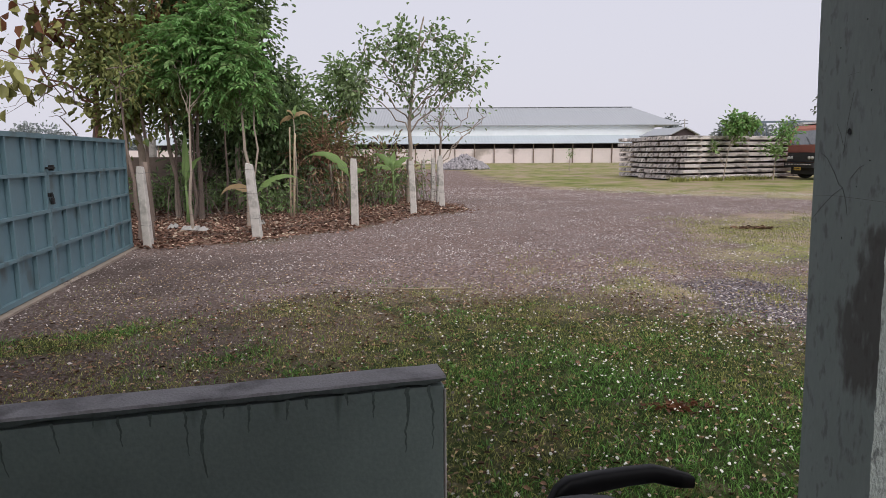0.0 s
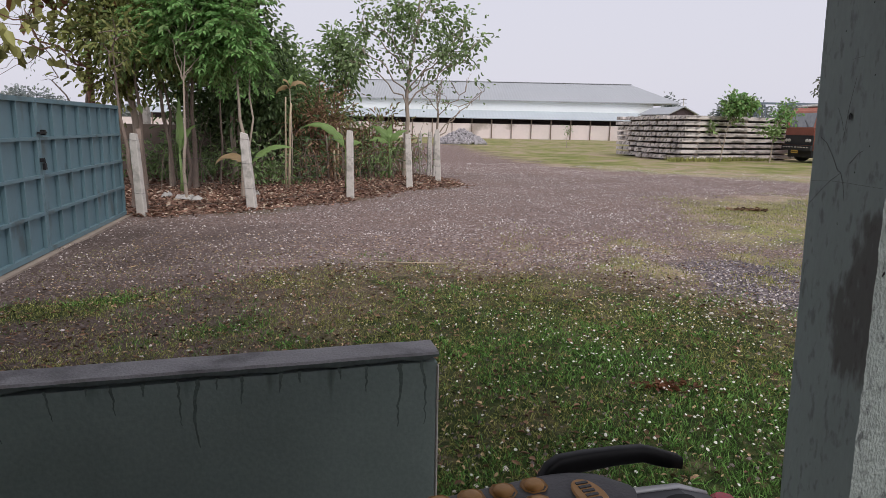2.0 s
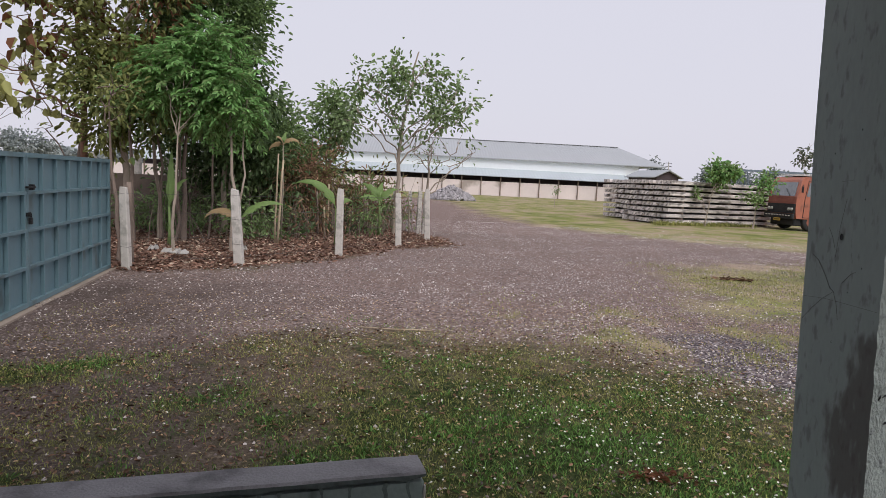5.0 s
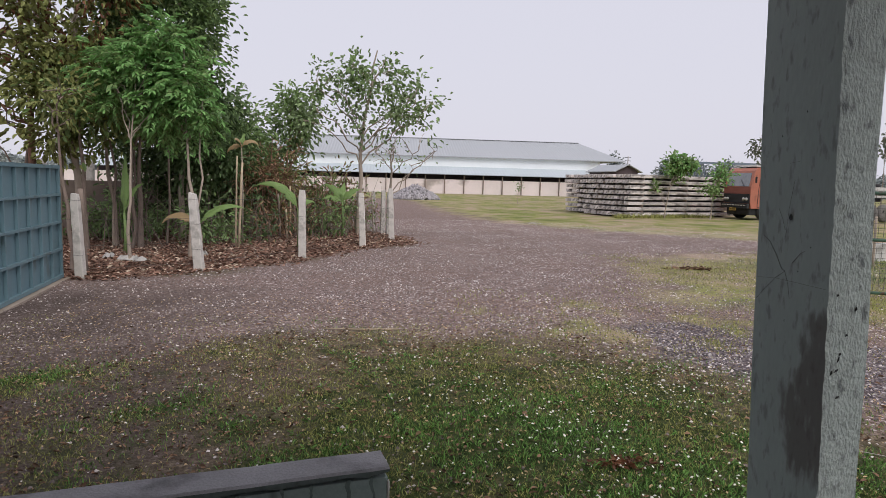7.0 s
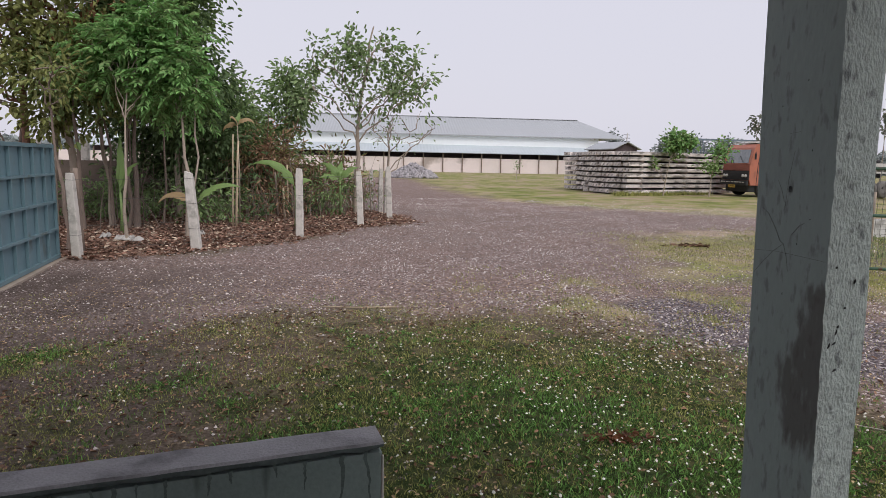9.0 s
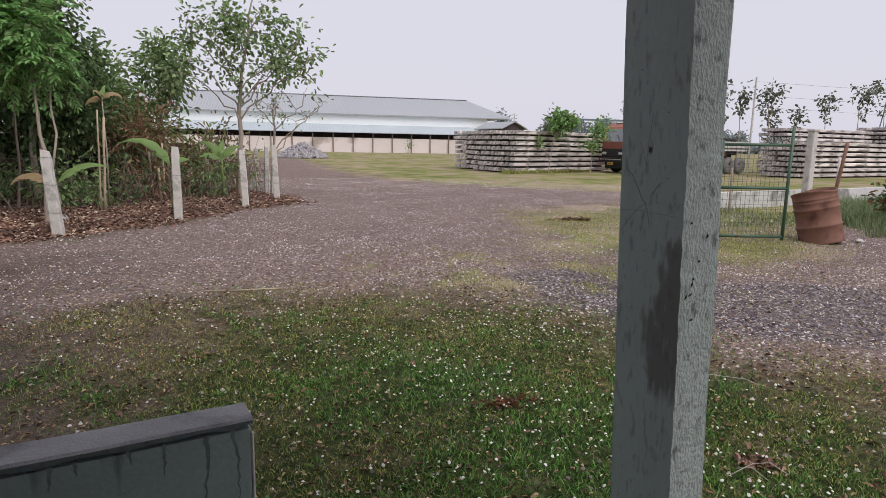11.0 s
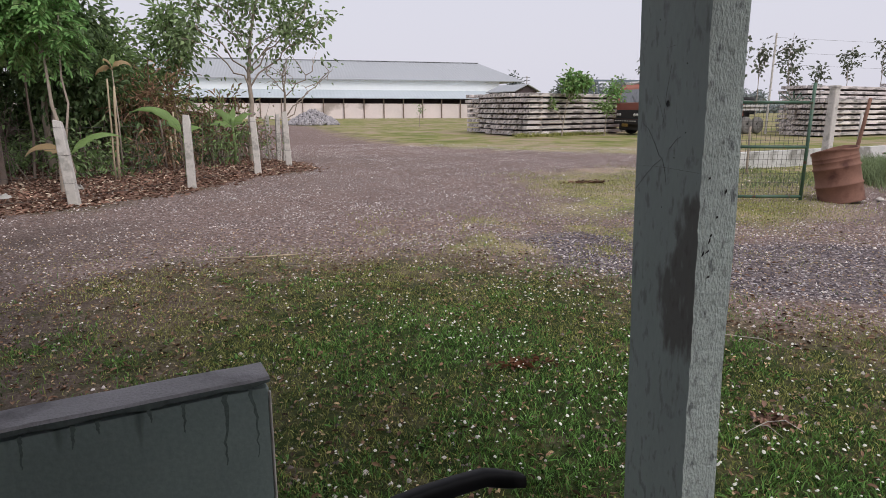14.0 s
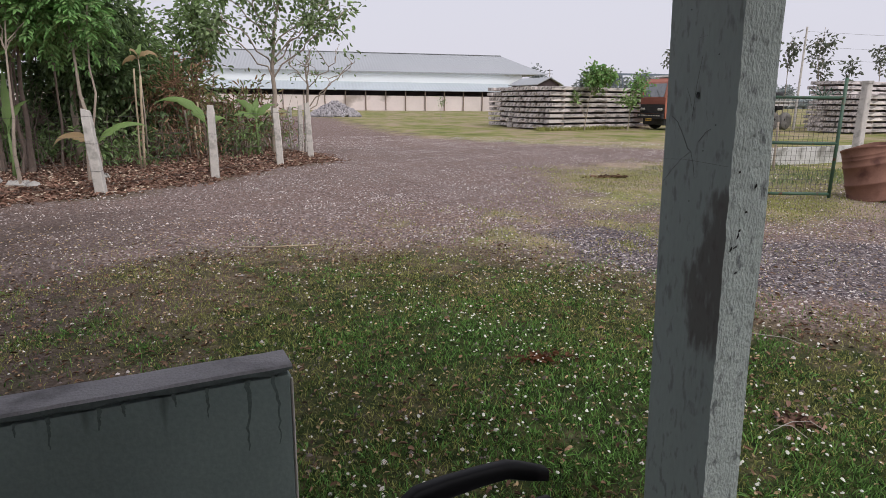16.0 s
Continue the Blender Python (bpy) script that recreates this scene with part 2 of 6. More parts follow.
# ---- mesh building ----
class Shape:
    """Collects vertices and faces for one mesh."""

    def __init__(self):
        self.v, self.f, self.mi = [], [], []

    def add(self, verts, faces, mi=0):
        k = len(self.v)
        self.v += [tuple(p) for p in verts]
        self.f += [tuple(i + k for i in q) for q in faces]
        self.mi += [mi] * len(faces)
        return self

    def box(self, c, s, m=None, bev=0.0, mi=0, taper=1.0):
        """A box about c of size s, turned by m, its upright edges chamfered by bev; taper shrinks its top."""
        x, y, z = s[0] / 2, s[1] / 2, s[2] / 2
        b = min(bev, x * 0.9, y * 0.9)
        ring = [(x, y), (-x, y), (-x, -y), (x, -y)] if b <= 0 else [
            (x - b, y), (-x + b, y), (-x, y - b), (-x, -y + b), (-x + b, -y), (x - b, -y), (x, -y + b), (x, y - b)]
        n = len(ring)
        e = b * 0.7
        rows = [(-z, 1.0)] if b <= 0 else [(-z, 1 - e / max(x, y)), (-z + e, 1.0)]
        rows += [(z, taper)] if b <= 0 else [(z - e, taper), (z, taper * (1 - e / max(x, y)))]
        verts = [Vector((px * k, py * k, h)) for h, k in rows for px, py in ring]
        if m is not None:
            verts = [m @ p for p in verts]
        c = Vector(c)
        verts = [p + c for p in verts]
        faces = [tuple(reversed(range(n))), tuple(range(n * (len(rows) - 1), n * len(rows)))]
        for r in range(len(rows) - 1):
            faces += [(r * n + i, r * n + (i + 1) % n, (r + 1) * n + (i + 1) % n, (r + 1) * n + i) for i in range(n)]
        return self.add(verts, faces, mi)

    def tube(self, pts, radii, n=6, caps=True, mi=0):
        """A tube along pts."""
        pts = [Vector(p) for p in pts]
        if isinstance(radii, (int, float)):
            radii = [radii] * len(pts)
        verts, faces = [], []
        side = None
        for i, p in enumerate(pts):
            d = (pts[min(i + 1, len(pts) - 1)] - pts[max(i - 1, 0)]).normalized()
            if side is None or abs(side.dot(d)) > 0.95:
                side = d.orthogonal().normalized()
            side = (side - d * side.dot(d)).normalized()
            up = d.cross(side)
            verts += [p + radii[i] * (math.cos(a) * side + math.sin(a) * up) for a in (2 * math.pi * k / n for k in range(n))]
        for i in range(len(pts) - 1):
            faces += [(i * n + k, i * n + (k + 1) % n, (i + 1) * n + (k + 1) % n, (i + 1) * n + k) for k in range(n)]
        if caps:
            faces += [tuple(reversed(range(n))), tuple(range((len(pts) - 1) * n, len(pts) * n))]
        return self.add(verts, faces, mi)

    def lathe(self, profile, n=20, m=None, mi=0):
        """Turns (radius, height) pairs about z."""
        verts = [Vector((r * math.cos(2 * math.pi * k / n), r * math.sin(2 * math.pi * k / n), h)) for r, h in profile for k in range(n)]
        if m is not None:
            verts = [m @ p for p in verts]
        faces = [(i * n + k, i * n + (k + 1) % n, (i + 1) * n + (k + 1) % n, (i + 1) * n + k) for i in range(len(profile) - 1) for k in range(n)]
        return self.add(verts, faces, mi)

    def prism(self, outline, lo, hi, axis="y", mi=0):
        """A flat outline (pairs) pushed from lo to hi along an axis."""
        put = {"y": lambda a, b, t: (a, t, b), "x": lambda a, b, t: (t, a, b), "z": lambda a, b, t: (a, b, t)}[axis]
        n = len(outline)
        verts = [put(a, b, lo) for a, b in outline] + [put(a, b, hi) for a, b in outline]
        faces = [tuple(reversed(range(n))), tuple(range(n, 2 * n))] + [(i, (i + 1) % n, n + (i + 1) % n, n + i) for i in range(n)]
        return self.add(verts, faces, mi)

    def mesh(self, name, mats, smooth=False):
        me = bpy.data.meshes.new(name)
        me.from_pydata(self.v, [], self.f)
        for x in mats if isinstance(mats, (list, tuple)) else [mats]:
            me.materials.append(x)
        if any(self.mi):
            me.polygons.foreach_set("material_index", self.mi)
        bm = bmesh.new()
        bm.from_mesh(me)
        bmesh.ops.recalc_face_normals(bm, faces=bm.faces)
        bm.to_mesh(me)
        bm.free()
        if smooth:
            me.polygons.foreach_set("use_smooth", [True] * len(me.polygons))
        me.update()
        return me


def part(name, shape, material, parent=None, label="", smooth=False):
    ob = new(name, shape.mesh(name, material, smooth) if isinstance(shape, Shape) else shape)
    if parent is not None:
        ob.parent = parent
    return tagged(ob, label)


def thing(name, label, category, at=(0, 0, 0), turn=0.0, group=""):
    ob = new(name)
    ob.empty_display_size = 0.1
    ob.matrix_world = pose(*at, 0, 0, turn)
    return tagged(ob, label, category, group)


def many(name, verts, faces, material, label="", category="", kind="", smooth=False, parent=None):
    """One mesh from arrays of triangles or quads, for uncountable stuff."""
    me = bpy.data.meshes.new(name)
    verts = np.asarray(verts, np.float32).reshape(-1, 3)
    faces = np.asarray(faces, np.int32)
    k = faces.shape[1]
    me.vertices.add(len(verts))
    me.vertices.foreach_set("co", verts.ravel())
    me.loops.add(faces.size)
    me.loops.foreach_set("vertex_index", faces.ravel())
    me.polygons.add(len(faces))
    me.polygons.foreach_set("loop_start", np.arange(0, faces.size, k, dtype=np.int32))
    me.materials.append(material)
    if smooth:
        me.polygons.foreach_set("use_smooth", np.ones(len(faces), bool))
    me.update(calc_edges=True)
    ob = new(name, me)
    if parent is not None:
        ob.parent = parent
    return tagged(ob, label, category, kind=kind)


# ---- the plan ----
WALL_A, WALL_D, WALL_N = Vector((-0.066, 1.268, 0)), Vector((0.969, 0.247, 0)), Vector((-0.247, 0.969, 0))
POST_A = Vector((1.078, 1.36, 0))
GATE_A, GATE_B = Vector((-4.94, 9.45, 0)), Vector((-3.76, 3.5, 0))
FENCE = [(-4.655, 9.47), (-3.203, 10.40), (-1.794, 12.48), (-0.651, 14.44), (0.035, 15.91)]


def smooth01(a):
    a = np.clip(a, 0, 1)
    return a * a * (3 - 2 * a)


def inside(poly, x, y):
    """Signed distance to a closed outline, positive within."""
    p = np.array(poly, float)
    q = np.roll(p, -1, 0)
    best = np.full(x.shape, 1e9)
    odd = np.zeros(x.shape, bool)
    for (ax, ay), (bx, by) in zip(p, q):
        dx, dy = bx - ax, by - ay
        t = np.clip(((x - ax) * dx + (y - ay) * dy) / (dx * dx + dy * dy), 0, 1)
        best = np.minimum(best, np.hypot(x - ax - t * dx, y - ay - t * dy))
        cross = (ay > y) != (by > y)
        odd ^= cross & (x < ax + (y - ay) * dx / (dy if dy else 1e-9))
    return np.where(odd, best, -best)


ROAD = [(-6, 2.2), (-3.9, 4.1), (-3.0, 4.95), (-2.3, 5.5), (-1.3, 5.85), (-0.2, 6.2), (1.1, 6.3), (1.9, 5.8), (2.4, 4.8), (2.9, 4.1), (3.6, 3.6), (4.3, 3.1), (9, 0.8),
        (14, -1), (16, 1.5), (10, 3.6), (9.0, 5.2), (8.6, 6.4), (12, 8.5), (16, 12), (18, 18), (14, 20.5), (9, 23), (6, 26.5), (4.6, 33), (3.0, 44), (1.6, 56), (-6, 60), (-9, 52),
        (-4, 36), (-1.6, 24), (-0.3, 17.5), (0.35, 15.7), (-0.5, 14.0), (-1.6, 12.2), (-3.1, 10.1), (-4.7, 9.2), (-5.2, 9.0)]
GROVE = [(-30, 9.3), (-5, 9.45), (-4.66, 9.35), (-3.15, 10.25), (-1.7, 12.25), (-0.55, 14.15), (0.75, 15.8), (0.2, 17.5), (-2.0, 21), (-9, 26), (-30, 30)]
LAWN = [(-3.1, 1.0), (-3.0, 4.2), (-2.2, 5.0), (-1.2, 5.7), (-0.3, 6.15), (1.1, 6.3), (1.9, 5.5), (2.5, 4.4), (3.2, 3.5), (4.1, 2.8), (9, 0.2), (9, -4), (-3, -4)]
FIELD = [(3.2, 33), (4.8, 25), (8.4, 20.6), (13.8, 17.5), (25, 16), (60, 12), (70, 90), (-40, 88), (-14, 62), (1.9, 57), (2.6, 44)]
PATCH = [(3.7, 7.9), (4.3, 10.5), (5.1, 13.2), (8.5, 14.6), (16, 15.5), (16, 11.5), (9.6, 9.3), (8.3, 7.3), (7.0, 6.6), (5.2, 6.6)]


def ground_z(x, y):
    x, y = np.asarray(x, float), np.asarray(y, float)
    a = 0.012 * np.sin(1.7 * x + 0.6 * y) + 0.010 * np.sin(2.3 * y - 0.9 * x + 1) + 0.006 * np.sin(5.1 * x + 1.3) * np.sin(4.3 * y)
    near = np.clip(1 - np.hypot(x, y - 6) / 40, 0, 1)
    mound = 0.10 * smooth01(inside(GROVE, x, y) / 0.7)
    return a * near + mound - 0.012


def at_ground(x, y):
    return float(ground_z(np.array([x]), np.array([y]))[0])


# ---- ground ----
def axis(lo, hi, step, far):
    mid = list(np.arange(lo, hi, step))
    out, s, v = [], step, hi
    while v < far:
        out.append(v)
        s *= 1.22
        v += s
    left, s, v = [], step, lo
    while v > -far:
        s *= 1.22
        v -= s
        left.append(v)
    return np.array(left[::-1] + mid + out)


gx, gy = axis(-7, 11, 0.11, 2600), axis(-1, 20, 0.11, 2600)
GX, GY = np.meshgrid(gx, gy)
gv = np.stack([GX, GY, ground_z(GX, GY)], -1).reshape(-1, 3)
nx = len(gx)
idx = np.arange(len(gv)).reshape(len(gy), nx)
gf = np.stack([idx[:-1, :-1], idx[:-1, 1:], idx[1:, 1:], idx[1:, :-1]], -1).reshape(-1, 4)


def ground_material():
    m = mat("yard_ground", (1, 1, 1), 0.95, var=0.1, scale=0.9, fine=55, bump=0.7, bdist=0.02, spec=0.1)
    n, l = m.node_tree.nodes, m.node_tree.links
    b = n["Principled BSDF"]
    co = n.new("ShaderNodeTexCoord")

    def noise_at(scale, detail=6.0):
        t = n.new("ShaderNodeTexNoise")
        t.inputs["Scale"].default_value, t.inputs["Detail"].default_value = scale, detail
        l.new(co.outputs["Object"], t.inputs["Vector"])
        return t.outputs["Fac"]

    def math_node(op, a, c):
        t = n.new("ShaderNodeMath")
        t.operation = op
        for i, v in enumerate((a, c)):
            if isinstance(v, (int, float)):
                t.inputs[i].default_value = v
            else:
                l.new(v, t.inputs[i])
        return t.outputs[0]

    def ramp(fac, *stops):
        r = n.new("ShaderNodeValToRGB")
        e = r.color_ramp.elements
        e[0].position, e[0].color = stops[0][0], (*stops[0][1], 1)
        e[1].position, e[1].color = stops[-1][0], (*stops[-1][1], 1)
        for p, c in stops[1:-1]:
            k = e.new(p)
            k.color = (*c, 1)
        l.new(fac, r.inputs[0])
        return r.outputs[0]

    def mix(fac, a, c):
        t = n.new("ShaderNodeMix")
        t.data_type = "RGBA"
        l.new(fac, t.inputs["Factor"])
        l.new(a, t.inputs["A"])
        l.new(c, t.inputs["B"])
        return t.outputs["Result"]

    def zone(name, width, scale, lo=0.38, hi=0.62):
        a = n.new("ShaderNodeAttribute")
        a.attribute_name = name
        v = math_node("ADD", a.outputs["Fac"], math_node("MULTIPLY", math_node("SUBTRACT", noise_at(scale, 9.0), 0.5), width))
        r = n.new("ShaderNodeMapRange")
        r.inputs["From Min"].default_value, r.inputs["From Max"].default_value = lo, hi
        l.new(v, r.inputs["Value"])
        return r.outputs[0]
    vor = n.new("ShaderNodeTexVoronoi")
    vor.inputs["Scale"].default_value = 42
    l.new(co.outputs["Object"], vor.inputs["Vector"])
    sep = n.new("ShaderNodeSeparateColor")
    l.new(vor.outputs["Color"], sep.inputs[0])
    stones = ramp(sep.outputs[0], (0.0, (0.048, 0.033, 0.033)), (0.40, (0.17, 0.122, 0.113)), (0.75, (0.285, 0.212, 0.195)), (0.92, (0.45, 0.37, 0.35)), (1.0, (0.80, 0.75, 0.73)))
    dusty = ramp(noise_at(40), (0.3, (0.085, 0.055, 0.046)), (0.7, (0.315, 0.22, 0.182)))
    gravel = mix(math_node("MULTIPLY", noise_at(0.7), 0.85), stones, dusty)
    earth = ramp(noise_at(34), (0.3, (0.055, 0.042, 0.030)), (0.5, (0.13, 0.10, 0.068)), (0.62, (0.20, 0.158, 0.112)), (0.78, (0.40, 0.335, 0.26)))
    # soil and turf tones, darkened to paint in shade between the blades
    lawn = ramp(noise_at(20), (0.3, (0.012, 0.020, 0.007)), (0.5, (0.038, 0.055, 0.017)), (0.62, (0.072, 0.075, 0.029)), (0.8, (0.15, 0.115, 0.062)))
    field = ramp(noise_at(0.9, 9.0), (0.36, (0.14, 0.175, 0.05)), (0.47, (0.25, 0.275, 0.08)), (0.52, (0.36, 0.32, 0.145)), (0.58, (0.43, 0.325, 0.24)), (0.68, (0.40, 0.295, 0.24)))
    broad = ramp(noise_at(0.22, 5.0), (0.40, (0.22, 0.245, 0.075)), (0.48, (0.36, 0.325, 0.14)), (0.56, (0.46, 0.355, 0.26)))
    field = mix(math_node("MULTIPLY", noise_at(0.6), 0.9), field, broad)
    field = mix(math_node("MULTIPLY", noise_at(35), 0.45), field, lawn)
    litter = ramp(noise_at(28), (0.3, (0.06, 0.035, 0.027)), (0.5, (0.17, 0.10, 0.076)), (0.62, (0.29, 0.19, 0.145)), (0.8, (0.46, 0.36, 0.28)))
    # darker brown ground colour, blended in towards the gate
    gate_dark = ramp(noise_at(48), (0.3, (0.045, 0.034, 0.030)), (0.55, (0.105, 0.080, 0.070)), (0.75, (0.20, 0.165, 0.15)))
    col = mix(zone("gate_dark", 1.1, 1.7, 0.12, 0.75), earth, gate_dark)
    fresh = ramp(sep.outputs[1], (0.0, (0.04, 0.034, 0.04)), (0.6, (0.13, 0.107, 0.112)), (0.92, (0.30, 0.262, 0.265)), (1.0, (0.62, 0.58, 0.58)))
    gravel = mix(zone("gate_dark", 1.1, 1.3, 0.35, 1.1), gravel, gate_dark)
    gravel = mix(zone("fresh", 0.9, 2.0), gravel, fresh)
    col = mix(zone("gravel", 1.5, 1.8, 0.28, 0.72), col, gravel)
    col = mix(zone("lawn", 2.0, 3.6, 0.25, 0.90), col, lawn)
    col = mix(zone("field", 1.7, 0.9, 0.30, 0.75), col, field)
    col = mix(zone("grove", 0.9, 3.5), col, litter)
    l.new(col, b.inputs["Base Color"])
    bp = b.inputs["Normal"].links[0].from_node
    bp.inputs["Distance"].default_value = 0.015
    l.new(math_node("ADD", vor.outputs["Distance"], noise_at(90, 2.0)), bp.inputs["Height"])
    return m


ground = many("ground", gv, gf, ground_material(), "gravel drive, patchy lawn and leaf litter of the yard", "ground", "structure", smooth=True)
FRESH = [(2.6, 6.6), (2.5, 5.2), (3.4, 4.1), (5.0, 3.2), (9, 1.6), (12, 2.0), (7.2, 4.7), (5.0, 5.8), (3.8, 6.9)]


def lawn_weight(x, y):
    """Grass cover: full near the flowers, broken into patches towards the gate and the drive."""
    wx = x + 0.30 * np.sin(2.1 * y + 1) + 0.16 * np.sin(5.3 * x + 3.1 * y)
    wy = y + 0.42 * np.sin(1.9 * x + 0.5) + 0.20 * np.sin(4.7 * x - 2.3 * y) + 0.10 * np.sin(11 * x + 5 * y)
    w = smooth01(0.5 + inside(LAWN, wx, wy) / 2.6)
    thin = smooth01((0.3 - x) / 1.6) * 0.52 + smooth01((x - 2.3) / 1.0) * 0.36 + smooth01((y - 4.4) / 1.2) * 0.12
    patch = 0.34 * (np.sin(2.3 * x + 1.3 * y + 0.4) * np.sin(2.9 * y - 1.1 * x) + 0.5 * np.sin(6.1 * x + 2.2) * np.sin(5.3 * y + 0.7))
    strip = np.exp(-((0.62 * (x + 3.0) - 0.78 * (y - 4.5)) / 0.26) ** 2 - ((0.78 * (x + 3.0) + 0.62 * (y - 4.5)) / 0.75) ** 2)
    track = np.exp(-((0.62 * (x + 2.3) - 0.78 * (y - 3.9)) / 0.32) ** 2 - ((0.78 * (x + 2.3) + 0.62 * (y - 3.9)) / 1.0) ** 2)
    return np.clip(w * (1 - thin + patch * (0.4 + thin)) * (1 - 0.85 * track) * (1 - 0.18 * smooth01((y - 3.9) / 1.4)) + 1.1 * strip, 0, 1)


def straggle(x, y):
    """Yellowish grass creeping over the gravel between lawn and field."""
    w = smooth01((y - 5.2) / 0.8) * smooth01((9.5 - y) / 2.5) * smooth01((x - 0.4) / 0.8) * smooth01((5.5 - x) / 1.5)
    n = np.sin(3.1 * x + 1.2 * y) * np.sin(2.3 * y - 0.7 * x + 1) + 0.6 * np.sin(7.3 * x - 2.0 * y + 2) * np.sin(5.1 * y + x) + 0.4 * np.sin(13 * x + 4 * y) * np.sin(11 * y - 5 * x)
    return w * np.clip(0.35 + 0.6 * n, 0, 1)


zones = {"fresh": smooth01(0.5 + inside(FRESH, GX, GY) / 1.4), "gravel": smooth01(0.5 + inside(ROAD, GX + 0.3 * np.sin(2.4 * GY), GY + 0.40 * np.sin(1.9 * GX + 0.5) + 0.16 * np.sin(6.1 * GX - 2 * GY)) / (1.2 + 0.06 * np.clip(GY, 0, 40))), "grove": smooth01(0.5 + inside(GROVE, GX, GY) / 1.1),
         "lawn": lawn_weight(GX, GY), "field": np.maximum(smooth01(0.5 + inside(FIELD, GX, GY) / (2.0 + 0.12 * np.clip(GY, 0, 40))), 0.9 * smooth01(0.45 + inside(PATCH, GX, GY) / 2.6))}
# weight of the darker colour, rising leftwards to the gate
zones["gate_dark"] = smooth01((0.6 - GX) / 4.0) * smooth01((10.5 - GY) / 3.0)
zones["field"] = np.maximum(zones["field"], 0.75 * straggle(GX, GY))
far_mask = np.hypot(GX, GY) > 75
zones["field"][far_mask] = 1.0
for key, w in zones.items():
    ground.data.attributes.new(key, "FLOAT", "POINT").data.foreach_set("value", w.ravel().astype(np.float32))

# ---- the porch: parapet, pillar, and an unseen roof and house walls added behind ----
ang = math.atan2(WALL_D.y, WALL_D.x)


def parapet():
    root = thing("parapet_wall", "low green painted plaster wall with bare cement top", "wall", tuple(WALL_A), math.degrees(ang))
    tagged(root, kind="structure")
    s = Shape()
    s.box((-1.6, 0.05, 0.435), (3.2, 0.10, 0.87), bev=0.006)
    part("wall_body", s, WALL_GREEN, root)
    s = Shape()
    nseg, rng = 64, random.Random(3)
    xs = [-3.2 + 3.2 * i / nseg for i in range(nseg + 1)]
    verts, faces = [], []
    for i, x in enumerate(xs):
        w = 0.0035 * rng.uniform(-1, 1)
        x2 = x + (0.003 if i == nseg else 0)
        drop = 0.880 + 0.005 * rng.uniform(-1, 1)
        verts += [(x2, -0.003 + w * 0.3, drop), (x2, -0.001 + w * 0.4, 0.889), (x2, 0.006, 0.894 + w * 0.3), (x2, 0.094, 0.894 + w * 0.3), (x2, 0.103, 0.886), (x2, 0.103, 0.866)]
    for i in range(nseg):
        faces += [(i * 6 + k, i * 6 + k + 1, i * 6 + k + 7, i * 6 + k + 6) for k in range(5)]
        faces += [(i * 6 + 5, i * 6, i * 6 + 6, i * 6 + 11)]
    faces += [tuple(range(5, -1, -1)), tuple(range(nseg * 6, nseg * 6 + 6))]
    s.add(verts, faces)
    for i in range(nseg):
        s.mi[i * 6] = 1
    DRIP = mat("damp_black_stain", (0.075, 0.095, 0.088), 0.75, var=0.3, scale=30, fine=120, bump=0.3)
    part("coping", s, [WALL_TOP, DRIP], root, "grey cement coping with a ragged black edge")
    # run-off streaks below the coping
    RUN_OFF = mat("faint_run_off_stain", (0.105, 0.135, 0.125), 0.75, var=0.35, scale=30, fine=120, bump=0.3)
    rng = random.Random(21)
    for i in range(30):
        x = -0.03 - 1.9 * (i + rng.random()) / 30
        L = rng.choice((0.02, 0.03, 0.05, 0.07, 0.11, 0.17))
        w, n = rng.uniform(0.0022, 0.0055), 12
        sway = [0.0]
        for k in range(n):
            sway.append(sway[-1] + rng.uniform(-1, 1) * L * 0.03)
        st = Shape()
        vv = []
        for k in range(n + 1):
            t = k / n
            ww = w * (1 - 0.75 * t) * rng.uniform(0.7, 1.3)
            vv += [(x + sway[k] - ww, -0.0007, 0.874 - L * t), (x + sway[k] + ww, -0.0007, 0.874 - L * t)]
        st.add(vv, [(2 * k, 2 * k + 1, 2 * k + 3, 2 * k + 2) for k in range(n)])
        part("run_off_stain", st, RUN_OFF, root)
    # the plaster corner catching light, added as a paler strip
    st = Shape()
    st.box((0.0005, 0.004, 0.43), (0.006, 0.010, 0.86), bev=0.002)
    part("corner_bead", st, CONCRETE, root, "strip paler than the wall for its lit plaster corner")
    return root


parapet()


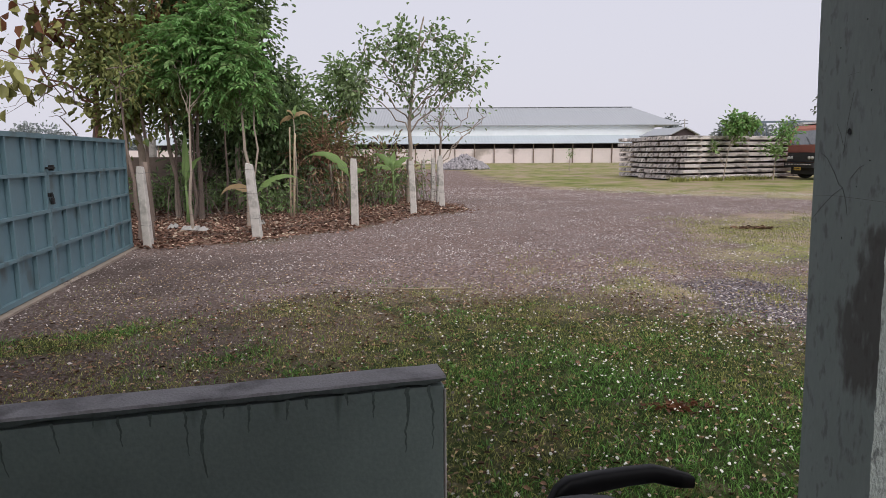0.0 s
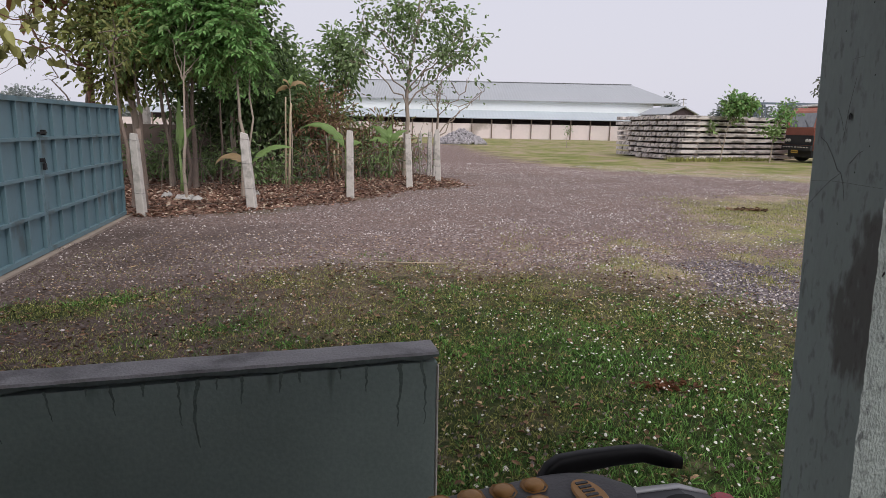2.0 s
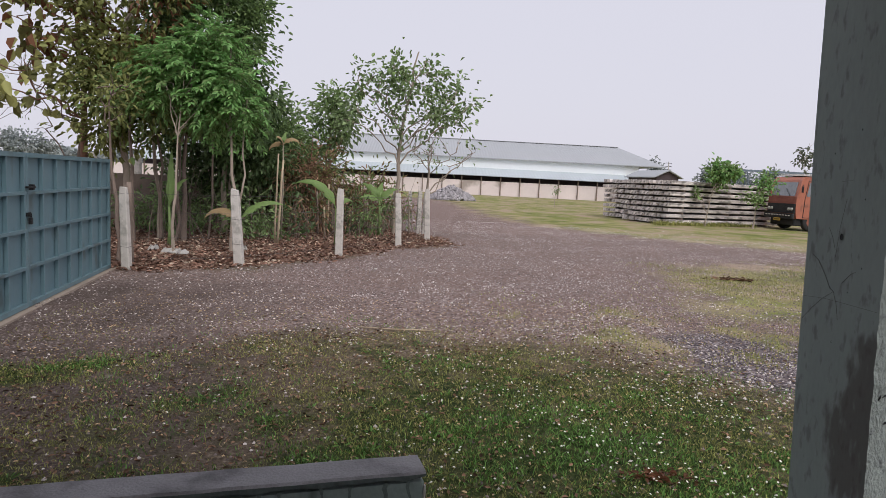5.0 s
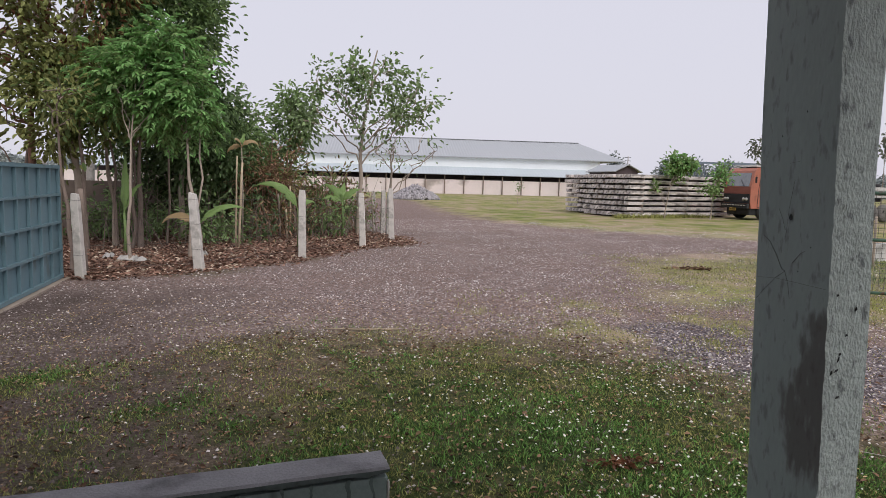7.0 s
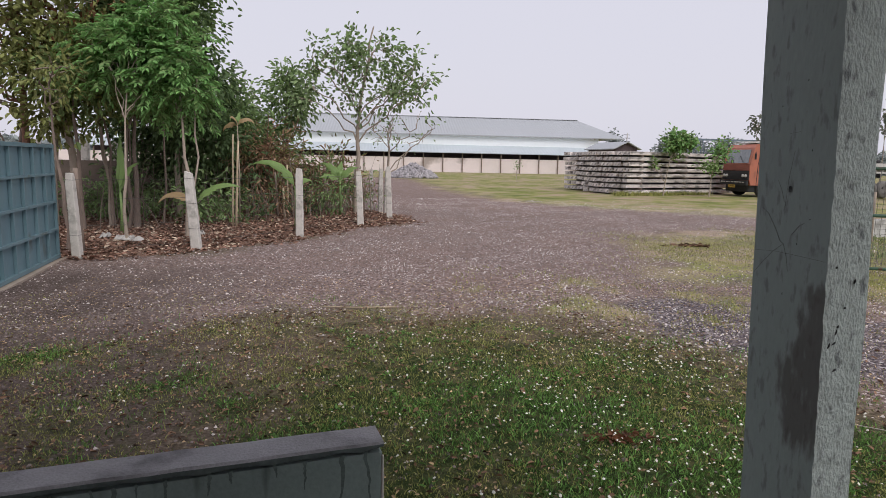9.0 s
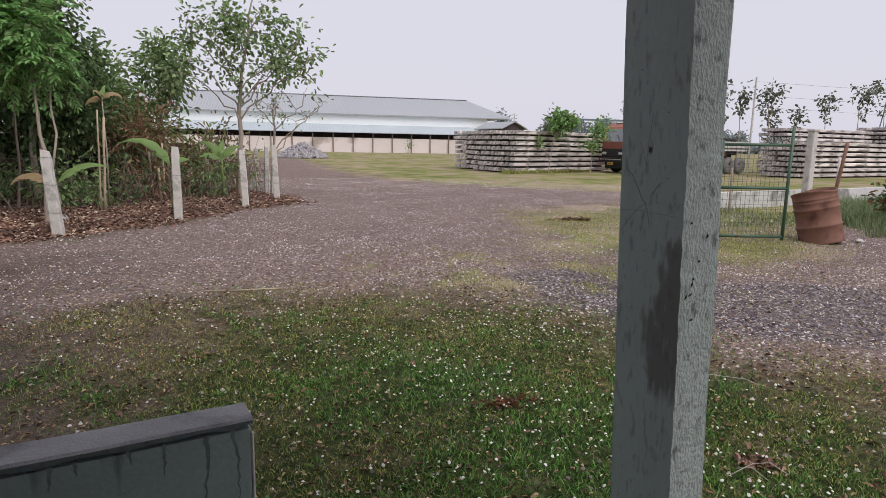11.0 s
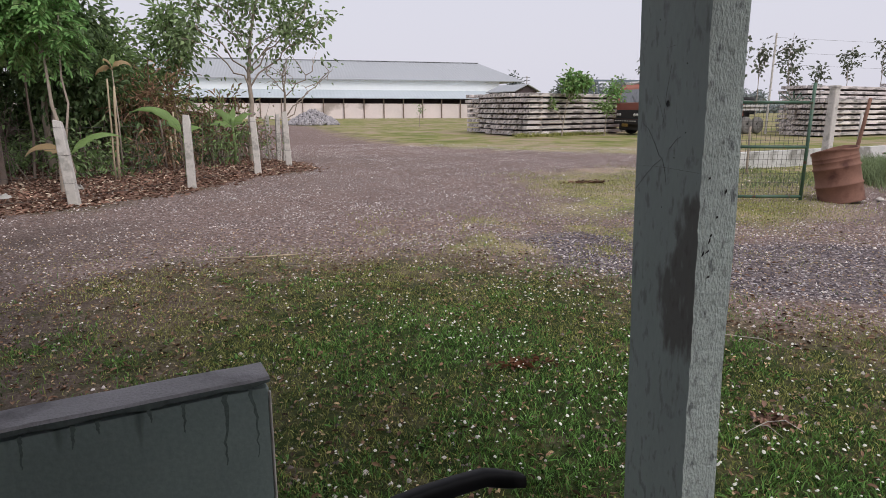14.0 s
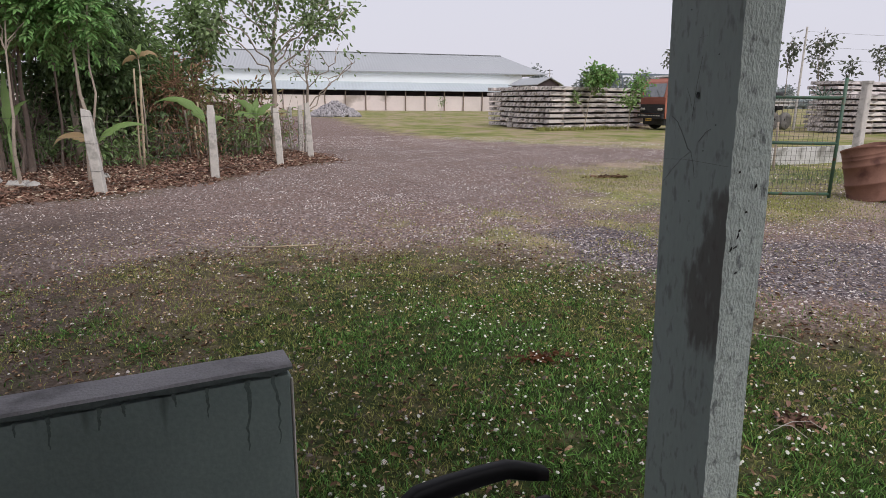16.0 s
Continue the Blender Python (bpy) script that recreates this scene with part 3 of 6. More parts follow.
def pillar():
    root = thing("pillar", "grey green cement pillar with stained smooth face and rough plaster face", "pillar", tuple(POST_A), math.degrees(ang))
    tagged(root, kind="structure")
    rng = random.Random(8)
    w, d, h, rows = 0.150, 0.236, 2.9, 90
    lean = -0.048
    ring = [(0.0, 0.0), (0.0, d), (w, d), (w, 0.0)]
    core = Shape()
    verts, faces = [], []
    for r in range(rows + 1):
        z = h * r / rows
        off = lean * (z - 1.2)
        j = [(0.0012 * math.sin(z * 9 + k), (0.0022 * rng.uniform(-1, 1)) if k == 0 else 0) for k in range(4)]
        verts += [(x + off + jx + (0.004 * math.sin(z * 7.0) if x > 0 else 0), y + jy, z) for (x, y), (jx, jy) in zip(ring, j)]
    mi = []
    for r in range(rows):
        for k in range(4):
            faces.append((r * 4 + k, r * 4 + (k + 1) % 4, r * 4 + 4 + (k + 1) % 4, r * 4 + 4 + k))
            mi.append(0 if k in (0, 1) else 1)
    core.add(verts, faces)
    core.mi = mi
    shaft = part("shaft", core, [POST_SMOOTH, ROUGH_PLASTER], root)
    # dark grime towards the arris, dried vine traces, pits
    GRIME = mat("dried_vine_trace", (0.13, 0.13, 0.125), 0.8, var=0.25, scale=20, fine=90, bump=0.3)

    def on_left(t, z):
        return Vector((lean * (z - 1.2) - 0.0012, d * (1 - t), z))
    def trace(pts, r):
        part("vine_trace", Shape().tube([on_left(t, z) for t, z in pts], r, 4), GRIME, shaft)
    knot = (0.42, 1.345)
    trace([(0.10, 1.44), (0.19, 1.425), (0.30, 1.385), (0.37, 1.352), knot], 0.0007)
    trace([knot, (0.28, 1.32), (0.14, 1.285), (0.02, 1.25)], 0.0006)
    trace([(0.02, 1.316), (0.3, 1.321), (0.55, 1.319), (0.97, 1.314)], 0.0005)
    trace([knot, (0.47, 1.31), (0.5, 1.27)], 0.0005)
    trace([(0.52, 1.372), (0.62, 1.40), (0.68, 1.408)], 0.0008)
    trace([(0.50, 1.60), (0.44, 1.52), (0.41, 1.44)], 0.0005)
    trace([(0.42, 1.645), (0.56, 1.65)], 0.0004)
    trace([(0.30, 1.52), (0.36, 1.49), (0.40, 1.46)], 0.0004)
    for t, z, r in ((0.47, 1.497, 0.0055), (0.45, 1.205, 0.002), (0.72, 1.60, 0.0016), (0.6, 1.35, 0.0014), (0.75, 1.42, 0.0014), (0.3, 1.72, 0.0015), (0.62, 1.78, 0.0018)):
        c = on_left(t, z)
        part("pit", Shape().lathe([(0.0002, -0.0008), (r * 0.7, -0.0004), (r, 0.0006)], 10, Matrix.Translation(c) @ Matrix.Rotation(-math.pi / 2, 4, "Y") @ Matrix.Diagonal((1.6, 1, 1, 1))), DARK_METAL, shaft, "small dark pit")
    for x, z, w2, h2 in ((0.045, 1.125, 0.006, 0.016), (0.04, 1.095, 0.014, 0.008), (0.022, 1.09, 0.006, 0.014), (0.05, 1.14, 0.005, 0.008), (0.07, 1.19, 0.005, 0.006), (0.03, 1.30, 0.005, 0.006), (0.05, 1.02, 0.012, 0.006), (0.1, 1.26, 0.004, 0.012)):
        c = Vector((x + lean * (z - 1.2), -0.002, z))
        part("chip", Shape().tube([c + Vector((-w2 / 2, 0, -h2 / 2)), c + Vector((0.001, 0, 0)), c + Vector((w2 / 2, 0, h2 / 2))], [0.001, 0.0032, 0.001], 5), DARK_METAL, shaft, "dark chip in the plaster")
    return root


pillar()


def porch():
    # unseen slab, added to shade the porch and the near lawn
    roof = Shape()
    roof.box((-1.35, -0.95, 2.98), (5.9, 5.3, 0.14), bev=0.01)
    tagged(part("porch_roof", roof, PORCH), "plain unseen slab added overhead to shade the porch", "ceiling", kind="structure")
    # unseen walls, added to close the porch and bounce light
    back = Shape()
    back.box((-1.35, -3.2, 1.45), (5.6, 0.2, 2.92), bev=0.01)
    tagged(part("wall_back", back, PORCH), "plain unseen wall added behind the porch, pale for bounce", "wall", kind="structure")
    left = Shape()
    left.box((-4.2, -1.4, 1.45), (0.2, 3.4, 2.92), bev=0.01)
    tagged(part("wall_left", left, PORCH), "plain unseen wall added beside the porch, pale for bounce", "wall", kind="structure")
    floor = Shape()
    p, q = WALL_A + WALL_D * 0.98 - WALL_N * 0.01, WALL_A - WALL_D * 3.2 - WALL_N * 0.01
    floor.prism([(p.x, p.y), (q.x, q.y), (q.x, -3.1), (1.25, -3.1)], -0.05, 0.17, "z")
    tagged(part("porch_floor", floor, WALL_TOP), "plain raised cement porch floor", "floor", kind="structure")


porch()


# ---- gate ----
def gate():
    dirv = (GATE_B - GATE_A)
    length = dirv.length
    u = dirv.normalized()
    a = math.degrees(math.atan2(u.y, u.x))
    leaf_w, top = 2.95, 1.65
    for n in range(2):
        o = GATE_A + u * (n * (leaf_w + 0.02))
        root = thing("gate_leaf", "blue green sheet steel gate leaf with welded bar grid", "gate", (o.x, o.y, 0.02), a, "leaves of the yard gate")
        s = Shape()
        s.box((leaf_w / 2, 0.0, top / 2), (leaf_w - 0.02, 0.004, top - 0.03))
        part("sheet", s, GATE_BLUE, root)
        for i in range(8):
            s = Shape()
            x = 0.02 + (leaf_w - 0.04) * i / 7
            wide = 0.05 if i in (0, 7) else 0.032
            s.box((x, 0.024, top / 2), (wide, 0.042, top), bev=0.003)
            part("upright_bar", s, GATE_BLUE, root)
        for k in range(5):
            s = Shape()
            z = 0.02 + (top - 0.04) * k / 4
            s.box((leaf_w / 2, 0.027, z), (leaf_w, 0.046, 0.05 if k in (0, 4) else 0.034), bev=0.003)
            part("rail", s, GATE_BLUE, root)
        if n == 0:
            s = Shape()
            s.box((leaf_w - 0.03, 0.07, 1.29), (0.20, 0.03, 0.022), bev=0.004)
            s.box((leaf_w - 0.08, 0.06, 1.29), (0.04, 0.05, 0.06), bev=0.004)
            part("bolt", s, DARK_METAL, root, "dark steel sliding bolt")
            s = Shape()
            s.box((leaf_w - 0.0, 0.075, 0.93), (0.055, 0.03, 0.07), bev=0.006)
            s.tube([(leaf_w - 0.018, 0.075, 0.96), (leaf_w - 0.018, 0.075, 1.0), (leaf_w, 0.075, 1.02), (leaf_w + 0.018, 0.075, 1.0), (leaf_w + 0.018, 0.075, 0.96)], 0.006)
            s.box((leaf_w, 0.055, 1.0), (0.09, 0.02, 0.04), bev=0.004)
            part("padlock", s, DARK_METAL, root, "dark hanging padlock on a hasp")
    s = Shape()
    n = Vector((-u.y, u.x, 0))
    rng = random.Random(4)
    c = GATE_A + u * 2.9 + n * 0.02
    s.box((c.x, c.y, -0.06), (6.6, 0.20, 0.13), Matrix.Rotation(radians(a), 3, "Z"), bev=0.02)
    tagged(part("threshold", s, mat("dusty_cement_strip", (0.33, 0.27, 0.22), 0.9, var=0.2, scale=6, bump=0.4)), "pale cement strip under the yard gate", "threshold", kind="structure")


gate()


# ---- concrete fence ----
def fence_post(x, y, h, w, tip, turn_deg, lean=(0, 0)):
    z = at_ground(x, y)
    root = thing("fence_post", "weathered whitish concrete fence post", "fence post", (x, y, z - 0.03), turn_deg, "posts of the grove fence")
    s, rng, rows = Shape(), random.Random(int(x * 100) + 7), 9
    verts, faces = [], []
    for r in range(rows + 1):
        t = r / rows
        k = w / 2 * (1 - 0.12 * t)
        if r == rows:
            k *= 0.82
        ox, oy = lean[0] * t * h, lean[1] * t * h
        c = 0.18 * k
        ring = [(k - c, k), (-k + c, k), (-k, k - c), (-k, -k + c), (-k + c, -k), (k - c, -k), (k, -k + c), (k, k - c)]
        verts += [(px + ox + rng.uniform(-1, 1) * 0.003, py + oy + rng.uniform(-1, 1) * 0.003, h * t + (tip * (px / k) * 0.02 if r == rows else 0)) for px, py in ring]
    n = 8
    for r in range(rows):
        faces += [(r * n + i, r * n + (i + 1) % n, (r + 1) * n + (i + 1) % n, (r + 1) * n + i) for i in range(n)]
    faces += [tuple(range(rows * n, rows * n + n))]
    s.add(verts, faces)
    part("shaft", s, CONCRETE, root)
    for hz in (0.3, 0.62, 0.93):
        if rng.random() < 0.6:
            s = Shape()
            k = w / 2 * 1.02
            ox, oy = lean[0] * hz * h, lean[1] * hz * h
            s.tube([(k + ox, k + oy, hz * h), (-k + ox, k + oy, hz * h + 0.01), (-k + ox, -k + oy, hz * h), (k + ox, -k + oy, hz * h - 0.01), (k + ox, k + oy, hz * h)], 0.0025, 5)
            part("binding_wire", s, WIRE, root)
    return root


for (fx, fy), fh, fl, ft in zip(FENCE, (1.30, 1.31, 1.38, 1.28, 1.34), ((-0.035, 0), (-0.07, 0.0), (0.0, 0), (-0.04, 0), (-0.04, 0)), (20, 35, 40, 38, 35)):
    fence_post(fx, fy, fh, 0.125 if fx < -4 else 0.15, random.Random(int(fx * 9)).uniform(-1, 1), 0, fl)
for fx, fy, fh in ((-0.22, 17.6, 1.32), (-0.05, 18.6, 1.3), (-0.55, 19.6, 1.3), (-0.95, 18.0, 1.22)):
    fence_post(fx, fy, fh, 0.13, 0.3, 10, (0.01, 0))


def fence_net():
    """Thin square netting and strands along the fence line."""
    verts, faces = [], []
    line = [(-4.9, 9.5)] + FENCE + [(-0.22, 17.6), (-0.55, 19.6)]
    for (ax, ay), (bx, by) in zip(line[:-1], line[1:]):
        length = math.hypot(bx - ax, by - ay)
        n = max(2, int(length / 0.09))
        nrm = np.array([-(by - ay), bx - ax, 0]) / length
        off = nrm * 0.10
        def wire(p, q, r):
            p, q = np.array(p), np.array(q)
            d = (q - p) / np.linalg.norm(q - p)
            s = np.cross(d, [0.3, 0.5, 0.81])
            s /= np.linalg.norm(s)
            t = np.cross(d, s)
            k = len(verts)
            for c in (p, q):
                for a in range(3):
                    verts.append(c + r * (math.cos(a * 2.094) * s + math.sin(a * 2.094) * t))
            faces.extend([(k + a, k + (a + 1) % 3, k + 3 + (a + 1) % 3, k + 3 + a) for a in range(3)])
        h = 0.78
        for i in range(-9, n, 2):
            for sg in (1, -1):
                a0, a1 = (i, i + 9) if sg > 0 else (i + 9, i)
                t0, t1 = a0 / n, a1 / n
                z0, z1 = 0.05, h
                lo, hi = min(t0, t1), max(t0, t1)
                if hi > 1 or lo < 0:
                    continue
                p = np.array([ax + (bx - ax) * t0, ay + (by - ay) * t0, z0 + 0.05]) + off
                q = np.array([ax + (bx - ax) * t1, ay + (by - ay) * t1, z1 + 0.05]) + off
                wire(p, q, 0.0016)
        for z in (0.1, 0.45, 0.85, 1.15):
            wire(np.array([ax, ay, z + 0.02]) + off, np.array([bx, by, z + 0.02]) + off, 0.0028)
    many("fence_wire", verts, faces, WIRE, "thin diamond wire netting along the grove fence", "fence wire", "stuff")


fence_net()


# ---- warehouse and sheds far across the yard ----
def warehouse():
    root = thing("warehouse", "long pale warehouse with grey hipped sheet roof and lean-to", "warehouse", (0, 90, 0))
    x0, x1 = -42.0, 32.6
    rng = random.Random(5)
    s = Shape()
    s.box(((x0 + 25.8) / 2, 0.6, 1.0), (25.8 - x0 + 9, 0.25, 2.16))
    part("wall", s, PINK_WALL, root, "faded pinkish plaster wall")
    # shade inside the lean-to is put into this wall's dark colour
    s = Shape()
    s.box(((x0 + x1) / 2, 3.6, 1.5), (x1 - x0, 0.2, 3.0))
    part("inner_wall", s, SHADE_GAP, root, "inner wall coloured dark as the unlit lean-to")
    for i in range(25):
        x = 28.2 - i * 2.86
        s = Shape()
        s.box((x, 0.35, 1.45), (0.13, 0.2, 2.9), bev=0.02)
        part("column", s, BARK, root)
    s = Shape()
    n = 150
    for i in range(n):
        a, b = x0 + (30.5 - x0) * i / n, x0 + (30.5 - x0) * (i + 1) / n
        m = (a + b) / 2
        s.add([(a, 0.0, 2.86), (m, 0.0, 2.875), (b, 0.0, 2.86), (b, 4.0, 4.06), (m, 4.0, 4.075), (a, 4.0, 4.06)], [(0, 1, 4, 5), (1, 2, 3, 4)])
    s.box(((x0 + 30.5) / 2, 0.02, 2.82), (30.5 - x0, 0.06, 0.1))
    part("lean_to_roof", s, SHEET_LIGHT, root, "pale blue corrugated lean-to roof")
    s = Shape()
    s.box(((x0 + x1) / 2, 4.1, 4.7), (x1 - x0, 0.3, 1.9))
    s.box((x1 - 0.1, 14.0, 2.8), (0.3, 20, 5.6))
    part("upper_wall", s, WHITE_BAND, root, "pale whitish blue clerestory cladding")
    s = Shape()
    ex0, ex1, ey0, ey1, ez, rz, ry = x0, x1 + 1.4, 3.4, 25.0, 5.56, 8.85, 14.0
    rx1 = 32.2
    n = 170
    for i in range(n):
        a, b = x0 + (rx1 - x0) * i / n, x0 + (rx1 - x0) * (i + 1) / n
        m = (a + b) / 2
        for sgn, yy in ((1, ey0), (-1, ey1)):
            s.add([(a, yy, ez), (m, yy, ez + 0.018), (b, yy, ez), (b, ry, rz), (m, ry, rz + 0.018), (a, ry, rz)], [(0, 1, 4, 5), (1, 2, 3, 4)])
    s.add([(rx1, ey0, ez), (ex1 + 2.6, ey0, ez), (rx1, ry, rz), (ex1 + 2.6, ey1, ez), (rx1, ey1, ez)], [(0, 1, 2), (1, 3, 2), (3, 4, 2)])
    s.box(((x0 + rx1) / 2, ry, rz + 0.06), (rx1 - x0, 0.5, 0.08))
    s.box(((x0 + ex1 + 2.6) / 2, ey0 - 0.03, ez - 0.06), (ex1 + 2.6 - x0, 0.08, 0.14))
    part("roof", s, SHEET_GREY, root, "grey corrugated hipped roof")
    return root


warehouse()


def shed(x, y, w, d, wall_h, ridge_h, label):
    root = thing("shed", label, "shed", (x, y, 0), 12)
    # solid body; the shade of an open front is only its dark colour
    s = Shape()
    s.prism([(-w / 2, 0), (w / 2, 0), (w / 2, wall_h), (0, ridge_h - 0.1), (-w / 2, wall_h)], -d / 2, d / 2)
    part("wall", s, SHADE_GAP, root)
    s = Shape()
    for sg in (-1, 1):
        s.add([(0, -d / 2 - 0.4, ridge_h), (0, d / 2 + 0.4, ridge_h), (sg * (w / 2 + 0.5), d / 2 + 0.4, wall_h - 0.1), (sg * (w / 2 + 0.5), -d / 2 - 0.4, wall_h - 0.1),
               (0, -d / 2 - 0.4, ridge_h - 0.12), (0, d / 2 + 0.4, ridge_h - 0.12), (sg * (w / 2 + 0.5), d / 2 + 0.4, wall_h - 0.22), (sg * (w / 2 + 0.5), -d / 2 - 0.4, wall_h - 0.22)],
              [(0, 1, 2, 3), (4, 7, 6, 5), (0, 3, 7, 4), (1, 5, 6, 2), (2, 6, 7, 3)])
    part("roof", s, SHEET_GREY, root, "grey sheet roof")
    return root


shed(31.9, 86, 3.4, 7, 3.85, 4.75, "small gabled shed, coloured dark for its open front's shade")


# ---- stacks of concrete poles ----
def pole_mesh(length, w, h, seed):
    rng, s, n = random.Random(seed), Shape(), 6
    verts, faces = [], []
    for i in range(n + 1):
        t = i / n
        k = 1 - 0.18 * t
        a, b = w / 2 * k, h / 2 * (1 - 0.10 * t)
        c = 0.02
        j = rng.uniform(-1, 1) * 0.006
        verts += [(length * t, y + j, z) for y, z in ((a - c, b), (-a + c, b), (-a, b - c), (-a, -b + c), (-a + c, -b), (a - c, -b), (a, -b + c), (a, b - c))]
    for r in range(n):
        faces += [(r * 8 + i, r * 8 + (i + 1) % 8, r * 8 + 8 + (i + 1) % 8, r * 8 + 8 + i) for i in range(8)]
    faces += [tuple(range(8)), tuple(range(n * 8, n * 8 + 8))]
    return s.add(verts, faces).mesh("pole", POLE_CONCRETE)


POLES = [pole_mesh(8.8, 0.275, 0.194, k) for k in range(4)]
SPACER = Shape().box((0, 0, 0), (0.10, 1, 0.092), bev=0.01).mesh("spacer", BARK)


def pole_stack(corner, along, across_n, layers, label, top_extra=(), z0=0.05, length_scale=1.0):
    """Layers of poles from a bottom corner; along is their direction in degrees."""
    rng = random.Random(int(corner[0] * 10))
    root = thing("pole_stack", label, "pole stack", (corner[0], corner[1], 0), along, "stacks of concrete poles")
    pitch, step = 0.29, 0.288
    for k in range(layers):
        z = z0 + 0.11 + k * step
        count = across_n - (k in top_extra) * int(across_n * 0.5)
        for x in (1.0, 4.4, 7.6):
            sp = new("spacer", SPACER)
            sp.parent = root
            sp.matrix_local = Matrix.Translation((x * length_scale, count * pitch / 2 - 0.14, z - 0.142)) @ Matrix.Diagonal((1, count * pitch, 1, 1))
        for j in range(count):
            p = new("pole", POLES[rng.randrange(4)])
            p.parent = root
            flip = rng.random() < 0.3
            m = Matrix.Translation((rng.gauss(0, 0.09) + (8.8 * length_scale if flip else 0), j * pitch + rng.uniform(-0.012, 0.012), z + rng.uniform(-0.008, 0.008))) @ Matrix.Rotation((math.pi if flip else 0) + rng.uniform(-0.004, 0.004), 4, "Z")
            p.matrix_local = m @ Matrix.Diagonal((length_scale, 1, 1, 1))
    return root


pole_stack((12.45, 31.3), 24, 12, 8, "tall stack of weathered grey concrete poles with dark gaps")
pole_stack((11.95, 35.2), 24, 9, 8, "stack of weathered concrete poles with staggered ends")
pole_stack((27.6, 27.2), 15, 9, 7, "stack of grey concrete poles behind the low white wall", length_scale=1.4)
pole_stack((30.6, 31.6), 12, 7, 10, "high stack of grey concrete poles with mossy top")
pole_stack((39.8, 32.8), 14, 7, 11, "high stack of grey concrete poles at the yard edge")


def rubble_heap():
    rng, verts, faces = np.random.RandomState(3), [], []
    c = np.array([(0, 0, 1), (1, 0, 0), (0, 1, 0), (-1, 0, 0), (0, -1, 0), (0, 0, -1)], float)
    f = np.array([(0, 1, 2), (0, 2, 3), (0, 3, 4), (0, 4, 1), (5, 2, 1), (5, 3, 2), (5, 4, 3), (5, 1, 4)])
    for i in range(900):
        a, r = rng.uniform(0, 6.28), math.sqrt(rng.uniform(0, 1))
        h = 1.35 * max(0, 1 - r) ** 0.8 * rng.uniform(0.75, 1.0)
        p = np.array([2.4 + 2.3 * r * math.cos(a), 57 + 2.0 * r * math.sin(a), h])
        verts.append(c * rng.uniform(0.10, 0.26, (6, 3)) + p)
        faces.append(f + 6 * i)
    many("rubble_heap", np.concatenate(verts), np.concatenate(faces), RUBBLE, "heap of broken grey rubble beside the drive", "rubble heap", "stuff")


rubble_heap()


# ---- parked truck and trailer ----
def wheel(parent, x, y, r, w, rim_mat, tyre_mat=RUBBER):
    s = Shape()
    m = Matrix.Translation((x, y, r)) @ Matrix.Rotation(math.pi / 2, 4, "X")
    s.lathe([(r * 0.56, -w / 2), (r * 0.9, -w / 2), (r * 0.98, -w * 0.36), (r, -w * 0.2), (r, w * 0.2), (r * 0.98, w * 0.36), (r * 0.9, w / 2), (r * 0.56, w / 2)], 24, m)
    t = part("tyre", s, tyre_mat, parent, smooth=True)
    s = Shape()
    s.lathe([(0.02, -w * 0.2), (r * 0.18, -w * 0.28), (r * 0.3, -w * 0.12), (r * 0.5, -w * 0.2), (r * 0.58, -w * 0.48), (r * 0.58, w * 0.48), (r * 0.3, w * 0.2), (0.02, w * 0.2)], 20, m)
    part("rim", s, rim_mat, t, smooth=True)


